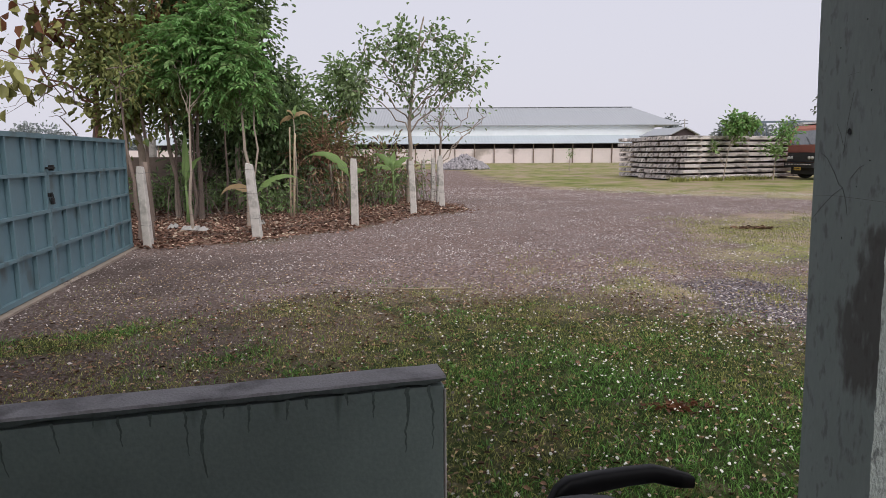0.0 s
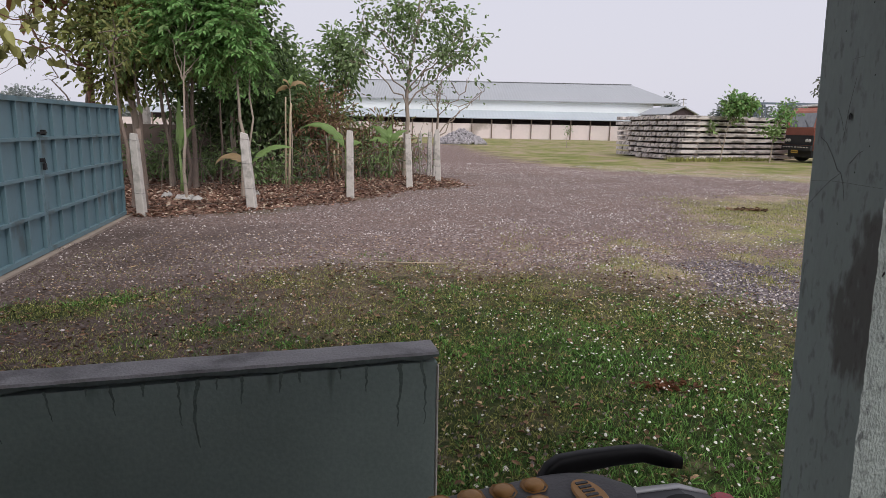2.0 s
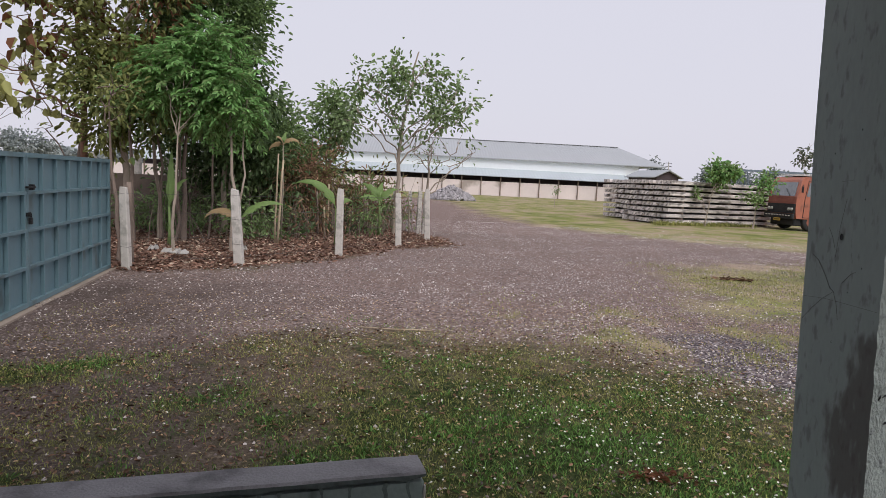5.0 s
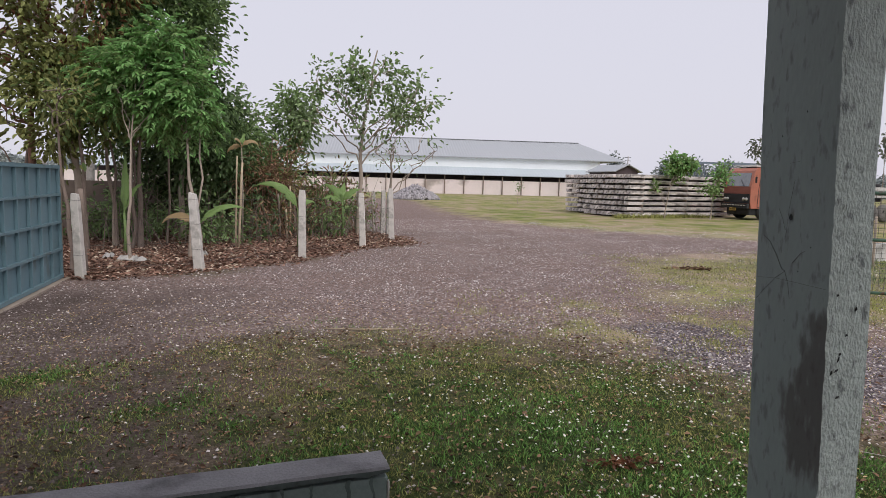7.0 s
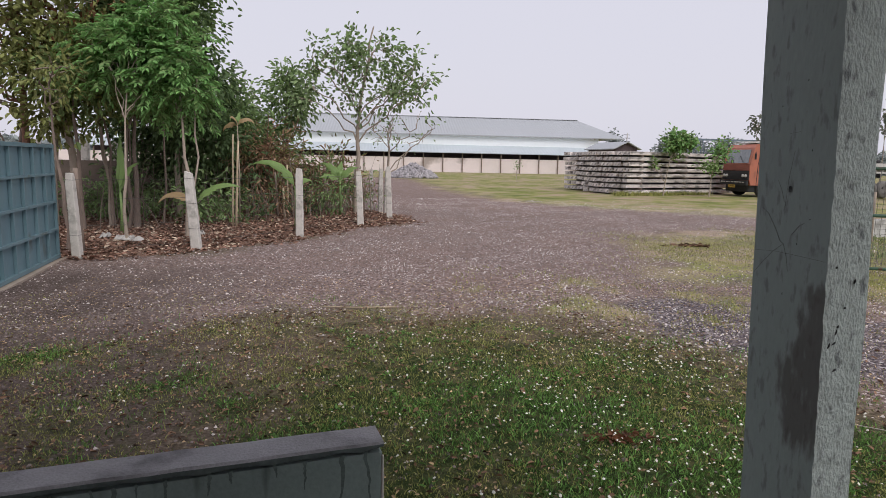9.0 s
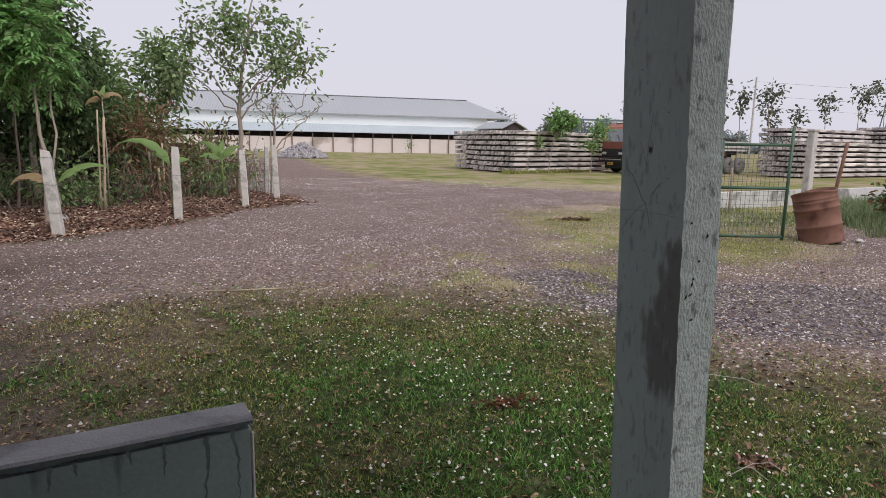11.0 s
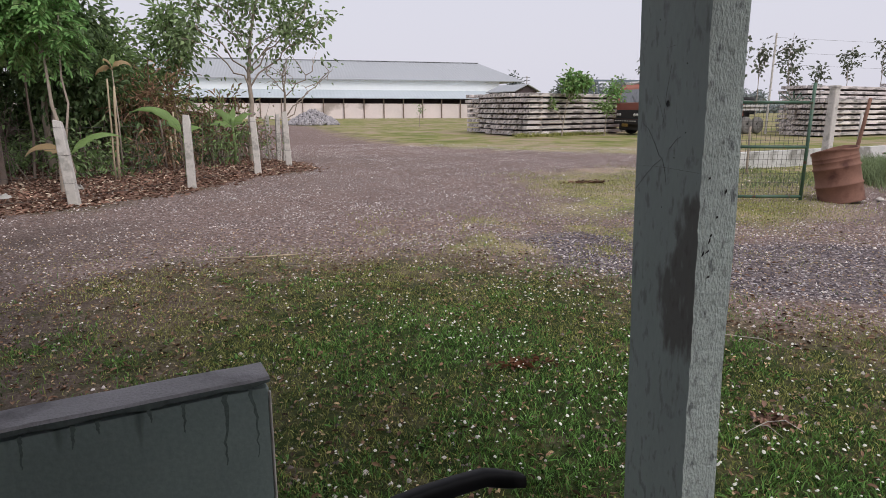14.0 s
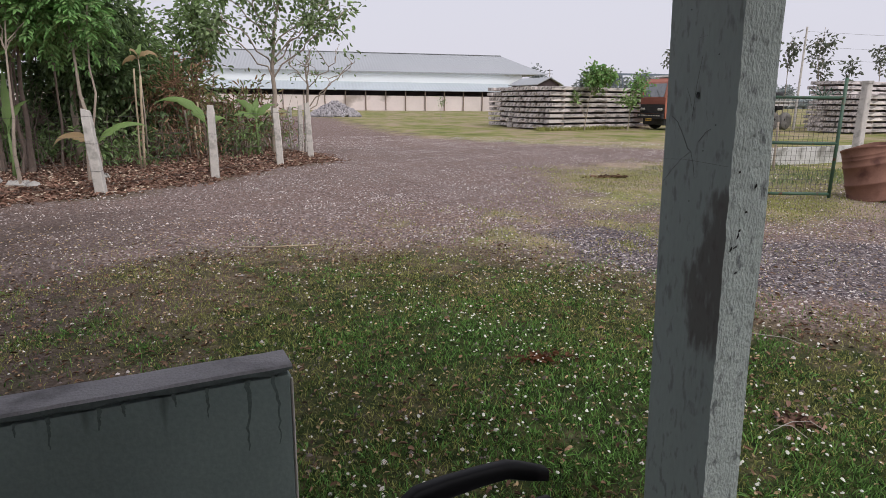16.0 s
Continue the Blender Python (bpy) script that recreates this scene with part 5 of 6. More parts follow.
tree("mango_tree", "dense dark green tree with drooping glossy leaves", (-4.85, 14.75), [(0.0, 0, 1.9), (0.1, 0, 3.4), (0.0, 0, 6.4)], 0.075,
     [((-0.45, 0, 4.8), (1.5, 1.4, 1.85), 100), ((0.1, 0, 3.0), (1.1, 1.1, 1.0), 40), ((-1.1, 0.2, 3.6), (1.2, 1.0, 1.2), 40), ((0.5, 0, 2.0), (0.9, 0.8, 0.5), 16)], 14, BARK_PALE, (LEAF_DARK, LEAF_MID, 0.3), 135, (0.135, 0.075), 0.55, stems=((0.16, 0.02, 0.22, 0.1, 3.2, 0.05),), hang=0.4)
tree("feather_leaf_tree", "young tree with fresh green feathery leaves and thin pale trunk", (-4.5, 10.85), [(0.02, 0, 0.9), (0.0, 0.1, 1.6), (0.0, 0.5, 3.3)], 0.034,
     [((0.10, 0.7, 3.55), (0.34, 0.34, 0.22), 8), ((-0.30, 0.6, 3.05), (0.30, 0.3, 0.16), 6), ((0.22, 0.6, 2.75), (0.28, 0.28, 0.14), 5), ((-0.55, 0.7, 3.45), (0.25, 0.25, 0.14), 4)], 15, BARK_PALE, (LEAF_BRIGHT, LEAF_MID, 0.45), 12, (0.30, 0.046), 0.34, style="compound", twig=0.008, hang=0.2)
tree("feather_leaf_tree", "young feathery green tree with forked trunk beside a post", (-3.63, 11.35), [(0.03, 0, 1.2), (-0.05, 0.1, 2.2), (-0.15, 0.3, 3.9)], 0.042,
     [((-0.40, 0.3, 3.95), (0.36, 0.36, 0.20), 8), ((-0.60, 0.2, 3.35), (0.30, 0.3, 0.16), 6), ((-0.08, 0.1, 3.15), (0.30, 0.32, 0.18), 7), ((-0.28, 0.1, 2.55), (0.26, 0.26, 0.12), 5), ((0.18, 0.1, 2.65), (0.22, 0.22, 0.10), 4)], 45, BARK_PALE, (LEAF_BRIGHT, LEAF_MID, 0.35), 12, (0.30, 0.046), 0.34, style="compound", twig=0.008, hang=0.2, stems=((0.10, 0.02, 0.22, 0.1, 2.9, 0.026),))
tree("slim_tree", "slim straight trunk with mid green leaves", (-5.9, 12.35), [(0.0, 0, 1.6), (-0.1, 0, 3.4)], 0.055,
     [((0, 0, 3.0), (0.9, 0.9, 0.7), 22)], 16, BARK, (LEAF_MID, LEAF_OLIVE, 0.4), 50, (0.16, 0.07), 0.55, stems=((0.35, 0.5, 0.3, 0.5, 3.2, 0.035), (0.75, 0.2, 0.9, 0.3, 3.0, 0.03)))
tree("slim_tree", "slim leaning trunk near the gate with few leaves", (-5.0, 9.95), [(-0.05, 0, 1.0), (-0.15, 0, 2.6)], 0.045,
     [((-0.1, 0, 2.7), (0.5, 0.5, 0.5), 8)], 17, BARK, LEAF_OLIVE, 24, (0.12, 0.045), 0.4)
tree("slim_tree", "slim trunk with mid green leaves in the grove", (-5.1, 12.9), [(0.0, 0, 1.6), (0.1, 0, 3.4)], 0.06,
     [((0, 0, 3.2), (0.9, 0.9, 0.9), 24)], 18, BARK, (LEAF_MID, LEAF_OLIVE, 0.3), 50, (0.16, 0.07), 0.55, stems=((-0.3, 0.4, -0.25, 0.4, 3.0, 0.03), (0.3, 0.6, 0.4, 0.6, 3.0, 0.03)))
tree("dark_tree", "dark bushy tree behind the grove fence", (-4.55, 18.2), [(0, 0, 1.5), (0.1, 0, 3.6)], 0.09,
     [((-0.1, 0, 2.9), (1.2, 1.0, 1.2), 40), ((0.3, 0, 1.6), (1.2, 0.8, 0.8), 26)], 19, BARK, (LEAF_SPARSE, LEAF_MID, 0.35), 38, (0.19, 0.08), 0.62)
tree("dark_tree", "dark leafy tree with an upright crown", (-3.0, 18.8), [(0, 0, 1.5), (0.0, 0, 3.9)], 0.08,
     [((0.1, 0, 3.3), (0.65, 0.6, 1.15), 32), ((-0.4, 0, 2.0), (0.8, 0.7, 0.8), 20)], 20, BARK, (LEAF_MID, LEAF_SPARSE, 0.5), 42, (0.19, 0.08), 0.55)
tree("dark_tree", "dark leafy understorey tree before the boundary wall", (-6.4, 16.6), [(0, 0, 1.2), (0.1, 0, 2.8)], 0.07,
     [((0, 0, 2.5), (1.2, 0.8, 0.8), 34), ((0.4, 0, 1.7), (1.0, 0.7, 0.6), 20)], 46, BARK, (LEAF_DARK, LEAF_MID, 0.3), 60, (0.17, 0.07), 0.6)
tree("dark_tree", "dark leafy understorey tree in the middle of the grove", (-4.1, 16.4), [(0, 0, 1.2), (0.1, 0, 2.6)], 0.06,
     [((0, 0, 2.3), (0.95, 0.8, 0.8), 30), ((0.2, 0, 1.3), (0.9, 0.7, 0.6), 20)], 47, BARK, (LEAF_DARK, LEAF_MID, 0.3), 60, (0.17, 0.07), 0.6)
tree("sparse_tree", "tall young tree with pale trunk, spreading limbs and sparse leaves", (-0.87, 16.9), [(0.02, 0, 1.2), (0.05, 0, 2.3), (0.2, 0, 3.6), (0.45, 0, 5.0)], 0.075,
     [((0.45, 0, 4.4), (1.1, 0.9, 0.75), 30), ((-0.75, 0, 4.0), (0.75, 0.7, 0.75), 14), ((1.5, 0, 3.6), (0.85, 0.7, 0.75), 22), ((-1.15, 0, 3.2), (0.6, 0.6, 0.5), 9), ((0.4, 0, 3.2), (1.3, 0.9, 0.6), 16)], 21, BARK_PALE, (LEAF_SPARSE, LEAF_MID, 0.3), 22, (0.145, 0.085), 0.42, twig=0.012, hang=0.15)
tree("bare_tree", "small nearly leafless tree with fanned bare branches", (-0.02, 19.6), [(0, 0, 1.2), (0.02, 0, 1.95), (0.1, 0, 2.6)], 0.06,
     [((0.5, 0, 2.6), (1.6, 0.7, 0.7), 26), ((-0.2, 0, 2.7), (0.7, 0.5, 0.7), 10)], 22, BARK_PALE, LEAF_SPARSE, 2, (0.12, 0.06), 0.3, twig=0.012)
tree("dry_thicket", "brown dry thicket of upright bamboo canes", (-3.1, 16.2), [(0, 0, 1.0), (0.05, 0, 2.6)], 0.03,
     [((0, 0, 1.2), (0.85, 0.6, 1.0), 34)], 23, BARK_RED, (DRY_BRUSH, LEAF_OLIVE, 0.25), 60, (0.20, 0.03), 0.6, category="thicket",
     stems=[(random.Random(i).uniform(-0.7, 0.7), random.Random(i + 50).uniform(-0.4, 0.4), random.Random(i + 9).uniform(-1.0, 1.0), 0, random.Random(i + 4).uniform(1.4, 2.6), 0.016) for i in range(18)])
tree("dry_thicket", "brown dry thicket behind the fence posts", (-1.7, 17.6), [(0, 0, 1.0), (0.05, 0, 1.9)], 0.03,
     [((0, 0, 1.0), (0.9, 0.6, 0.9), 28)], 24, BARK_RED, (LEAF_MID, DRY_BRUSH, 0.35), 50, (0.18, 0.05), 0.55, category="thicket",
     stems=[(random.Random(i + 200).uniform(-0.9, 0.9), random.Random(i + 250).uniform(-0.5, 0.3), random.Random(i + 209).uniform(-1.0, 1.0), 0, random.Random(i + 204).uniform(0.9, 2.0), 0.014) for i in range(22)])
for bx, by, bw, bh, sd, dense in ((-5.6, 14.3, 0.9, 0.8, 31, 50), (-4.0, 13.9, 0.8, 0.75, 32, 42), (-2.9, 14.9, 0.8, 0.8, 33, 20), (-1.5, 15.9, 0.6, 0.75, 34, 16), (-6.6, 14.6, 0.8, 0.8, 35, 50), (-2.2, 16.0, 0.7, 0.9, 36, 18), (-3.6, 17.0, 0.9, 1.2, 37, 36), (-1.0, 18.6, 0.7, 0.8, 38, 18), (-6.2, 15.9, 0.9, 1.35, 39, 44), (-5.1, 16.1, 0.9, 1.3, 40, 44), (-4.2, 15.6, 0.8, 1.2, 43, 36)):
    tree("shrub", "low tangled green and brown shrub under the trees", (bx, by), [(0, 0, bh * 0.5), (0, 0, bh)], 0.02,
         [((0, 0, bh * 0.7), (bw, bw * 0.7, bh * 0.6), 18)], sd, BARK, (LEAF_MID if sd % 3 else LEAF_DARK, DRY_BRUSH if sd in (33, 36, 38) else LEAF_SPARSE, 0.35), dense * 0.75, (0.14, 0.055), 0.5, category="shrub", twig=0.008)


def dry_stalks():
    """Thin upright and fallen dry stems through the undergrowth."""
    rng, s = random.Random(15), Shape()
    for i in range(110):
        t = rng.random()
        x, y = -6.4 + 6.2 * t + rng.uniform(-0.3, 0.3), 11.6 + 4.6 * t + rng.uniform(0, 2.6)
        if inside(GROVE, np.array([x]), np.array([y]))[0] < 0.25:
            continue
        z = at_ground(x, y)
        h = rng.uniform(0.4, 1.7)
        k = rng.uniform(-0.25, 0.25) if rng.random() < 0.8 else rng.uniform(-1.2, 1.2)
        s.tube([(x, y, z - 0.02), (x + 0.4 * k * h, y + rng.uniform(-0.05, 0.05), z + h * 0.55), (x + k * h, y, z + h)], [0.010, 0.008, 0.004], 4, caps=False)
    ob = part("dry_stalks", s, BARK, smooth=True)
    tagged(ob, "thin dry upright stalks in the undergrowth", "stalks", kind="stuff")


dry_stalks()
# saplings in front of and behind the pole stacks
tree("sapling", "small bushy green tree before the pole stack", (14.6, 31.5), [(0.15, 0, 1.2), (0.3, 0, 2.5)], 0.045,
     [((0.75, 0, 2.9), (0.75, 0.5, 0.42), 26), ((0.55, 0, 2.4), (0.3, 0.3, 0.2), 3), ((-0.65, 0, 1.7), (0.12, 0.12, 0.25), 1)], 41, BARK_PALE, (LEAF_MID, LEAF_BRIGHT, 0.3), 40, (0.20, 0.15), 0.42)
tree("sapling", "small leafy green tree beside the truck", (17.1, 31.4), [(0.05, 0, 1.2), (0.2, 0, 2.2)], 0.04,
     [((0.6, 0, 2.5), (0.6, 0.5, 0.4), 10), ((0.0, 0, 1.7), (0.6, 0.4, 0.4), 8)], 42, BARK_PALE, (LEAF_MID, LEAF_BRIGHT, 0.25), 28, (0.17, 0.12), 0.45)
for i, (sx, sy, hh, wv) in enumerate(((31.9, 34.8, 6.3, 1.0), (29.8, 35.0, 5.7, 0.6), (35.0, 35.5, 4.3, 0.4), (37.2, 35.3, 5.6, 0.7), (40.3, 35.5, 6.4, 1.0), (43.2, 36.0, 6.8, 1.1), (46.2, 35.3, 6.0, 0.9), (33.1, 35.8, 4.7, 0.5), (28.3, 34.8, 5.7, 0.55), (24.9, 40, 5.4, 0.9))):
    tree("sapling", "tall thin sapling with sparse dusky leaf tufts", (sx, sy), [(0.1, 0, hh * 0.4), (-0.05, 0, hh * 0.7), (0.1, 0, hh)], 0.035,
         [((0, 0, hh * 0.87), (wv, wv, 0.85), 8 + int(wv * 9)), ((0, 0, hh * 0.68), (wv * 0.7, wv * 0.7, 0.6), 4)], 60 + i, BARK_PALE, LEAF_DUSK, 9, (0.26, 0.15), 0.34, twig=0.010)
tree("seedling", "thin seedling in the grass of the field", (10.6, 50), [(0, 0, 0.9), (0.1, 0, 1.8)], 0.03, [((0, 0, 1.4), (0.35, 0.35, 0.5), 8)], 80, BARK_PALE, LEAF_MID, 8, (0.14, 0.08), 0.3)
# woods and trees far off, haze put into their leaf colour
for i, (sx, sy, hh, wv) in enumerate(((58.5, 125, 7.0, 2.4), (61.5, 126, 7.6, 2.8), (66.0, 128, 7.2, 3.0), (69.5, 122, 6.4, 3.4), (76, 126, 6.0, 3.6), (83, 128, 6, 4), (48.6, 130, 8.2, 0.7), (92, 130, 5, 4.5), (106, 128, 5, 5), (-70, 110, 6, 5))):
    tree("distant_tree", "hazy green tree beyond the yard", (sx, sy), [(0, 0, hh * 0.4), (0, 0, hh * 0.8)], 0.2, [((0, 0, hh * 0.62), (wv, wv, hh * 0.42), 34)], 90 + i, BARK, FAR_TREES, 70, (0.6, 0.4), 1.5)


def woods():
    rng = np.random.RandomState(77)
    n = 26000
    a = rng.uniform(-1.25, 1.45, n)
    R = rng.uniform(230, 260, n)
    top = 4.5 + 1.6 * np.sin(a * 23) + 1.2 * np.sin(a * 57 + 1)
    P = np.stack([R * np.sin(a), R * np.cos(a), rng.uniform(0, 1, n) ** 0.7 * top], -1)
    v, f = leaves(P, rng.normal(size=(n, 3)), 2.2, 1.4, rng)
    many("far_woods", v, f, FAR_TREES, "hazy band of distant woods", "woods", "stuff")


woods()


# ---- banana plants ----
def banana(x, y, h, fronds, seed, stem_r=0.04, label="young banana plant with broad arching leaves", stem_mat=LEAF_MID):
    """fronds: bearing, length, half width, slope at the stalk and at the tip in degrees, dried or not."""
    rng = random.Random(seed)
    root = thing("banana_plant", label, "banana plant", (x, y, at_ground(x, y) - 0.04))
    part("stem", Shape().tube([(0, 0, 0), (0.02, 0, h * 0.5), (0, 0, h)], [stem_r, stem_r * 0.8, stem_r * 0.5], 8), stem_mat, root, smooth=True)
    for azim, length, w, e0, e1, dry in fronds:
        n, a = 18, radians(azim)
        fwd, side = Vector((math.cos(a), math.sin(a), 0)), Vector((-math.sin(a), math.cos(a), 0))
        q, rib, verts, faces = Vector((0, 0, h * 0.97)), [], [], []
        tilt = radians(rng.uniform(35, 55)) * (1 if side.y > 0 else -1)
        for i in range(n + 1):
            t = i / n
            e = radians(e0 + (e1 - e0) * t ** 1.3)
            d = fwd * math.cos(e) + Vector((0, 0, math.sin(e)))
            up = d.cross(side)
            up, flat = (up * math.cos(tilt) - side * math.sin(tilt)), (side * math.cos(tilt) + up * math.sin(tilt))
            rib.append(q.copy())
            k = 0.012 if t < 0.14 else w * min(1.0, (t - 0.12) / 0.16) ** 0.6 * (1 - ((t - 0.3) / 0.7) ** 1.9 if t > 0.3 else 1)
            ka, kb = k * (1 - 0.42 * rng.random() ** 3), k * (1 - 0.42 * rng.random() ** 3)
            sag = 0.12 + 0.25 * t
            verts += [q + flat * ka - up * ka * sag, q + flat * ka * 0.5 + up * ka * 0.10, q, q - flat * kb * 0.5 + up * kb * 0.10, q - flat * kb - up * kb * sag]
            q = q + d * (length / n)
        for i in range(n):
            faces += [(i * 5 + c, i * 5 + c + 1, i * 5 + c + 6, i * 5 + c + 5) for c in range(4)]
        fr = part("frond", Shape().add(verts, faces), BANANA_DRY if dry else BANANA, root, "dried brown frond" if dry else "", smooth=True)
        part("midrib", Shape().tube([v - Vector((0, 0, 0.004)) for v in rib], [0.011 * (1 - 0.8 * i / n) for i in range(n + 1)], 5), BANANA_DRY if dry else LEAF_MID, fr, "pale leaf midrib", smooth=True)


banana(-3.55, 11.5, 0.62, ((8, 1.0, 0.10, 58, -30, 0), (172, 0.85, 0.10, 50, -75, 1), (130, 0.6, 0.08, 75, -10, 0)), 1)
banana(-2.0, 13.4, 0.85, ((178, 1.25, 0.11, 72, -35, 0), (50, 0.6, 0.08, 60, -40, 0)), 2)
banana(-5.0, 11.9, 0.80, ((100, 1.15, 0.13, 88, 70, 0), (60, 0.8, 0.07, 80, 10, 0)), 3)
banana(-3.3, 13.9, 2.25, ((15, 0.48, 0.085, 62, -80, 1), (168, 0.42, 0.085, 20, -85, 1), (250, 0.35, 0.07, 75, -40, 1), (80, 0.4, 0.06, 80, 20, 0)), 4, 0.018, "tall thin stalk with drooping yellowed leaves", BARK_PALE)
banana(-1.25, 16.0, 0.95, ((10, 0.65, 0.12, 65, -5, 0), (160, 0.75, 0.12, 70, 0, 0), (80, 0.6, 0.11, 82, 40, 0), (200, 0.6, 0.1, 40, -40, 0)), 5)


# ---- cables and a utility pole ----
def utility_pole(x, y, h):
    root = thing("utility_pole", "slim grey concrete utility pole with cross arms", "utility pole", (x, y, 0), 20)
    part("shaft", Shape().tube([(0, 0, 0), (0, 0, h)], [0.16, 0.10], 8), CONCRETE, root)
    for z in (h - 0.3, h - 1.0, h - 1.7):
        part("cross_arm", Shape().box((0, 0, z), (1.6, 0.1, 0.1), bev=0.01), DARK_METAL, root)


utility_pole(52.2, 132, 8.4)
for k, (z0, z1) in enumerate(((5.55, 5.5), (4.75, 4.55), (4.05, 4.0))):
    pts = [(28.2 + 30 * i / 10, 32.0 - 2.5 * i / 10, z0 + (z1 - z0) * i / 10 - 0.25 * math.sin(math.pi * i / 10)) for i in range(11)]
    tagged(part("overhead_cable", Shape().tube(pts, 0.007, 4), WIRE), "thin dark overhead cable above the yard", "cable", "cables over the pole stacks")
for x, y in ((28.2, 32.0), (58.2, 29.5)):
    root = thing("cable_pole", "thin grey pole carrying the overhead cables", "pole", (x, y, 0))
    part("shaft", Shape().tube([(0, 0, 0), (0, 0, 5.8)], [0.07, 0.05], 8), CONCRETE, root)


# ---- motorcycle in the porch ----
def motorcycle():
    # local x points from the tail to the front wheel
    root = thing("motorcycle", "parked motorcycle with padded dark seat and black grab rail", "motorcycle", (0.404, 0.695, 0.361), 197.3)
    root.scale = (0.76, 0.76, 0.76)
    SEAT = mat("dark_seat_vinyl", (0.055, 0.052, 0.058), 0.6, var=0.12, fine=120, bump=0.3)
    PAD = mat("tan_seat_pad", (0.40, 0.20, 0.055), 0.55, var=0.12, fine=80, bump=0.2)
    BLACK = mat("satin_black_metal", (0.006, 0.006, 0.007), 0.5, var=0.1, bump=0.05, spec=0.2)
    SILVER = mat("silver_tail_panel", (0.46, 0.46, 0.48), 0.3, metal=0.3, var=0.05, bump=0.03)
    REDL = mat("red_lamp_lens", (0.40, 0.012, 0.03), 0.15, var=0.05, bump=0)
    # seat: rounded back, narrowing forward
    s, n, ring = Shape(), 16, 14
    verts, faces = [], []
    for i in range(n + 1):
        t = i / n
        x = 0.25 + 0.62 * t
        e = math.sqrt(max(0.0, 1 - max(0, 0.22 - t) ** 2 / 0.22 ** 2)) if t < 0.22 else 1
        w = (0.135 - 0.03 * t) * max(0.12, e)
        top = 0.738 - 0.012 * t * t
        th = 0.10 * max(0.25, e)
        for k in range(ring):
            a = 2 * math.pi * k / ring
            ca, sa = math.cos(a), math.sin(a)
            verts.append((x, w * math.copysign(abs(ca) ** 0.6, ca), top - th / 2 + th / 2 * math.copysign(abs(sa) ** 0.7, sa)))
    for i in range(n):
        faces += [(i * ring + k, i * ring + (k + 1) % ring, (i + 1) * ring + (k + 1) % ring, (i + 1) * ring + k) for k in range(ring)]
    faces += [tuple(range(ring)), tuple(range(n * ring, n * ring + ring))]
    seat = part("seat", s.add(verts, faces), SEAT, root, smooth=True)
    for i in range(6):
        for y in (-0.062, 0.0, 0.062):
            x = 0.435 + 0.066 * i + (0.02 if y == 0 else 0)
            t = (x - 0.25) / 0.62
            z = 0.738 - 0.012 * t * t - (0.004 if y else 0.0)
            p = Shape()
            p.box((x, y, z + 0.001), (0.050, 0.048, 0.006), bev=0.012)
            p.lathe([(0.0205, 0.003), (0.020, 0.007), (0.017, 0.0105), (0.010, 0.012), (0.0005, 0.0122)], 24, Matrix.Translation((x, y, z)) @ Matrix.Diagonal((1.0, 0.95, 1, 1)))
            part("seat_pad", p, PAD, seat, smooth=True)
    p = Shape()
    p.lathe([(0.040, 0.0), (0.042, 0.003), (0.038, 0.006), (0.001, 0.006)], 20, Matrix.Translation((0.345, 0.0, 0.737)) @ Matrix.Diagonal((0.75, 1.25, 1, 1)))
    em = part("seat_emblem", p, PAD, seat, "tan oval emblem with dark bars")
    p = Shape()
    for k in range(6):
        p.box((0.345, -0.034 + 0.0135 * k, 0.7435), (0.026, 0.007, 0.003))
    part("emblem_bar", p, SEAT, em)
    # tail panel
    s = Shape()
    prof = [(0.01, 0.57, 0.05), (0.03, 0.63, 0.065), (0.10, 0.650, 0.08), (0.25, 0.652, 0.095), (0.5, 0.61, 0.105)]
    verts, faces = [], []
    for x, z, w in prof:
        verts += [(x, -w, z - 0.10), (x, -w, z - 0.015), (x, -w * 0.75, z), (x, w * 0.75, z), (x, w, z - 0.015), (x, w, z - 0.10)]
    for i in range(len(prof) - 1):
        faces += [(i * 6 + k, i * 6 + (k + 1) % 6, i * 6 + 6 + (k + 1) % 6, i * 6 + 6 + k) for k in range(6)]
    faces += [tuple(range(6)), tuple(range(24, 30))]
    tail = part("tail_panel", s.add(verts, faces), mat("dark_tail_paint", (0.025, 0.025, 0.032), 0.35, var=0.05, bump=0.03), root, "dark tail panel with silver edge and red stripe")
    tail.location = (-0.012, 0, 0.022)
    for sg in (-1, 1):
        p = Shape()
        p.tube([(0.03, sg * 0.05, 0.629), (0.10, sg * 0.063, 0.649), (0.25, sg * 0.075, 0.651), (0.45, sg * 0.082, 0.622)], [0.006, 0.009, 0.010, 0.008], 6)
        part("silver_edge", p, SILVER, tail, smooth=True)
    for sg in (-1, 1):
        p = Shape()
        p.add([(0.03, sg * 0.069, 0.620), (0.3, sg * 0.1015, 0.632), (0.3, sg * 0.1015, 0.618), (0.03, sg * 0.069, 0.610),
               (0.03, sg * 0.060, 0.620), (0.3, sg * 0.092, 0.632), (0.3, sg * 0.092, 0.618), (0.03, sg * 0.060, 0.610)], [(0, 1, 2, 3), (4, 7, 6, 5), (0, 4, 5, 1), (3, 2, 6, 7), (0, 3, 7, 4), (1, 5, 6, 2)])
        part("stripe", p, REDL, tail)
    p = Shape()
    p.lathe([(0.001, 0.007), (0.020, 0.006), (0.024, 0.0), (0.024, -0.006)], 20, Matrix.Translation((0.13, -0.015, 0.649)) @ Matrix.Diagonal((1.8, 0.9, 1, 1)))
    part("tail_inset", p, BLACK, tail, "black inset on top of the tail")
    s = Shape()
    s.box((0.005, 0, 0.595), (0.05, 0.11, 0.075), bev=0.018)
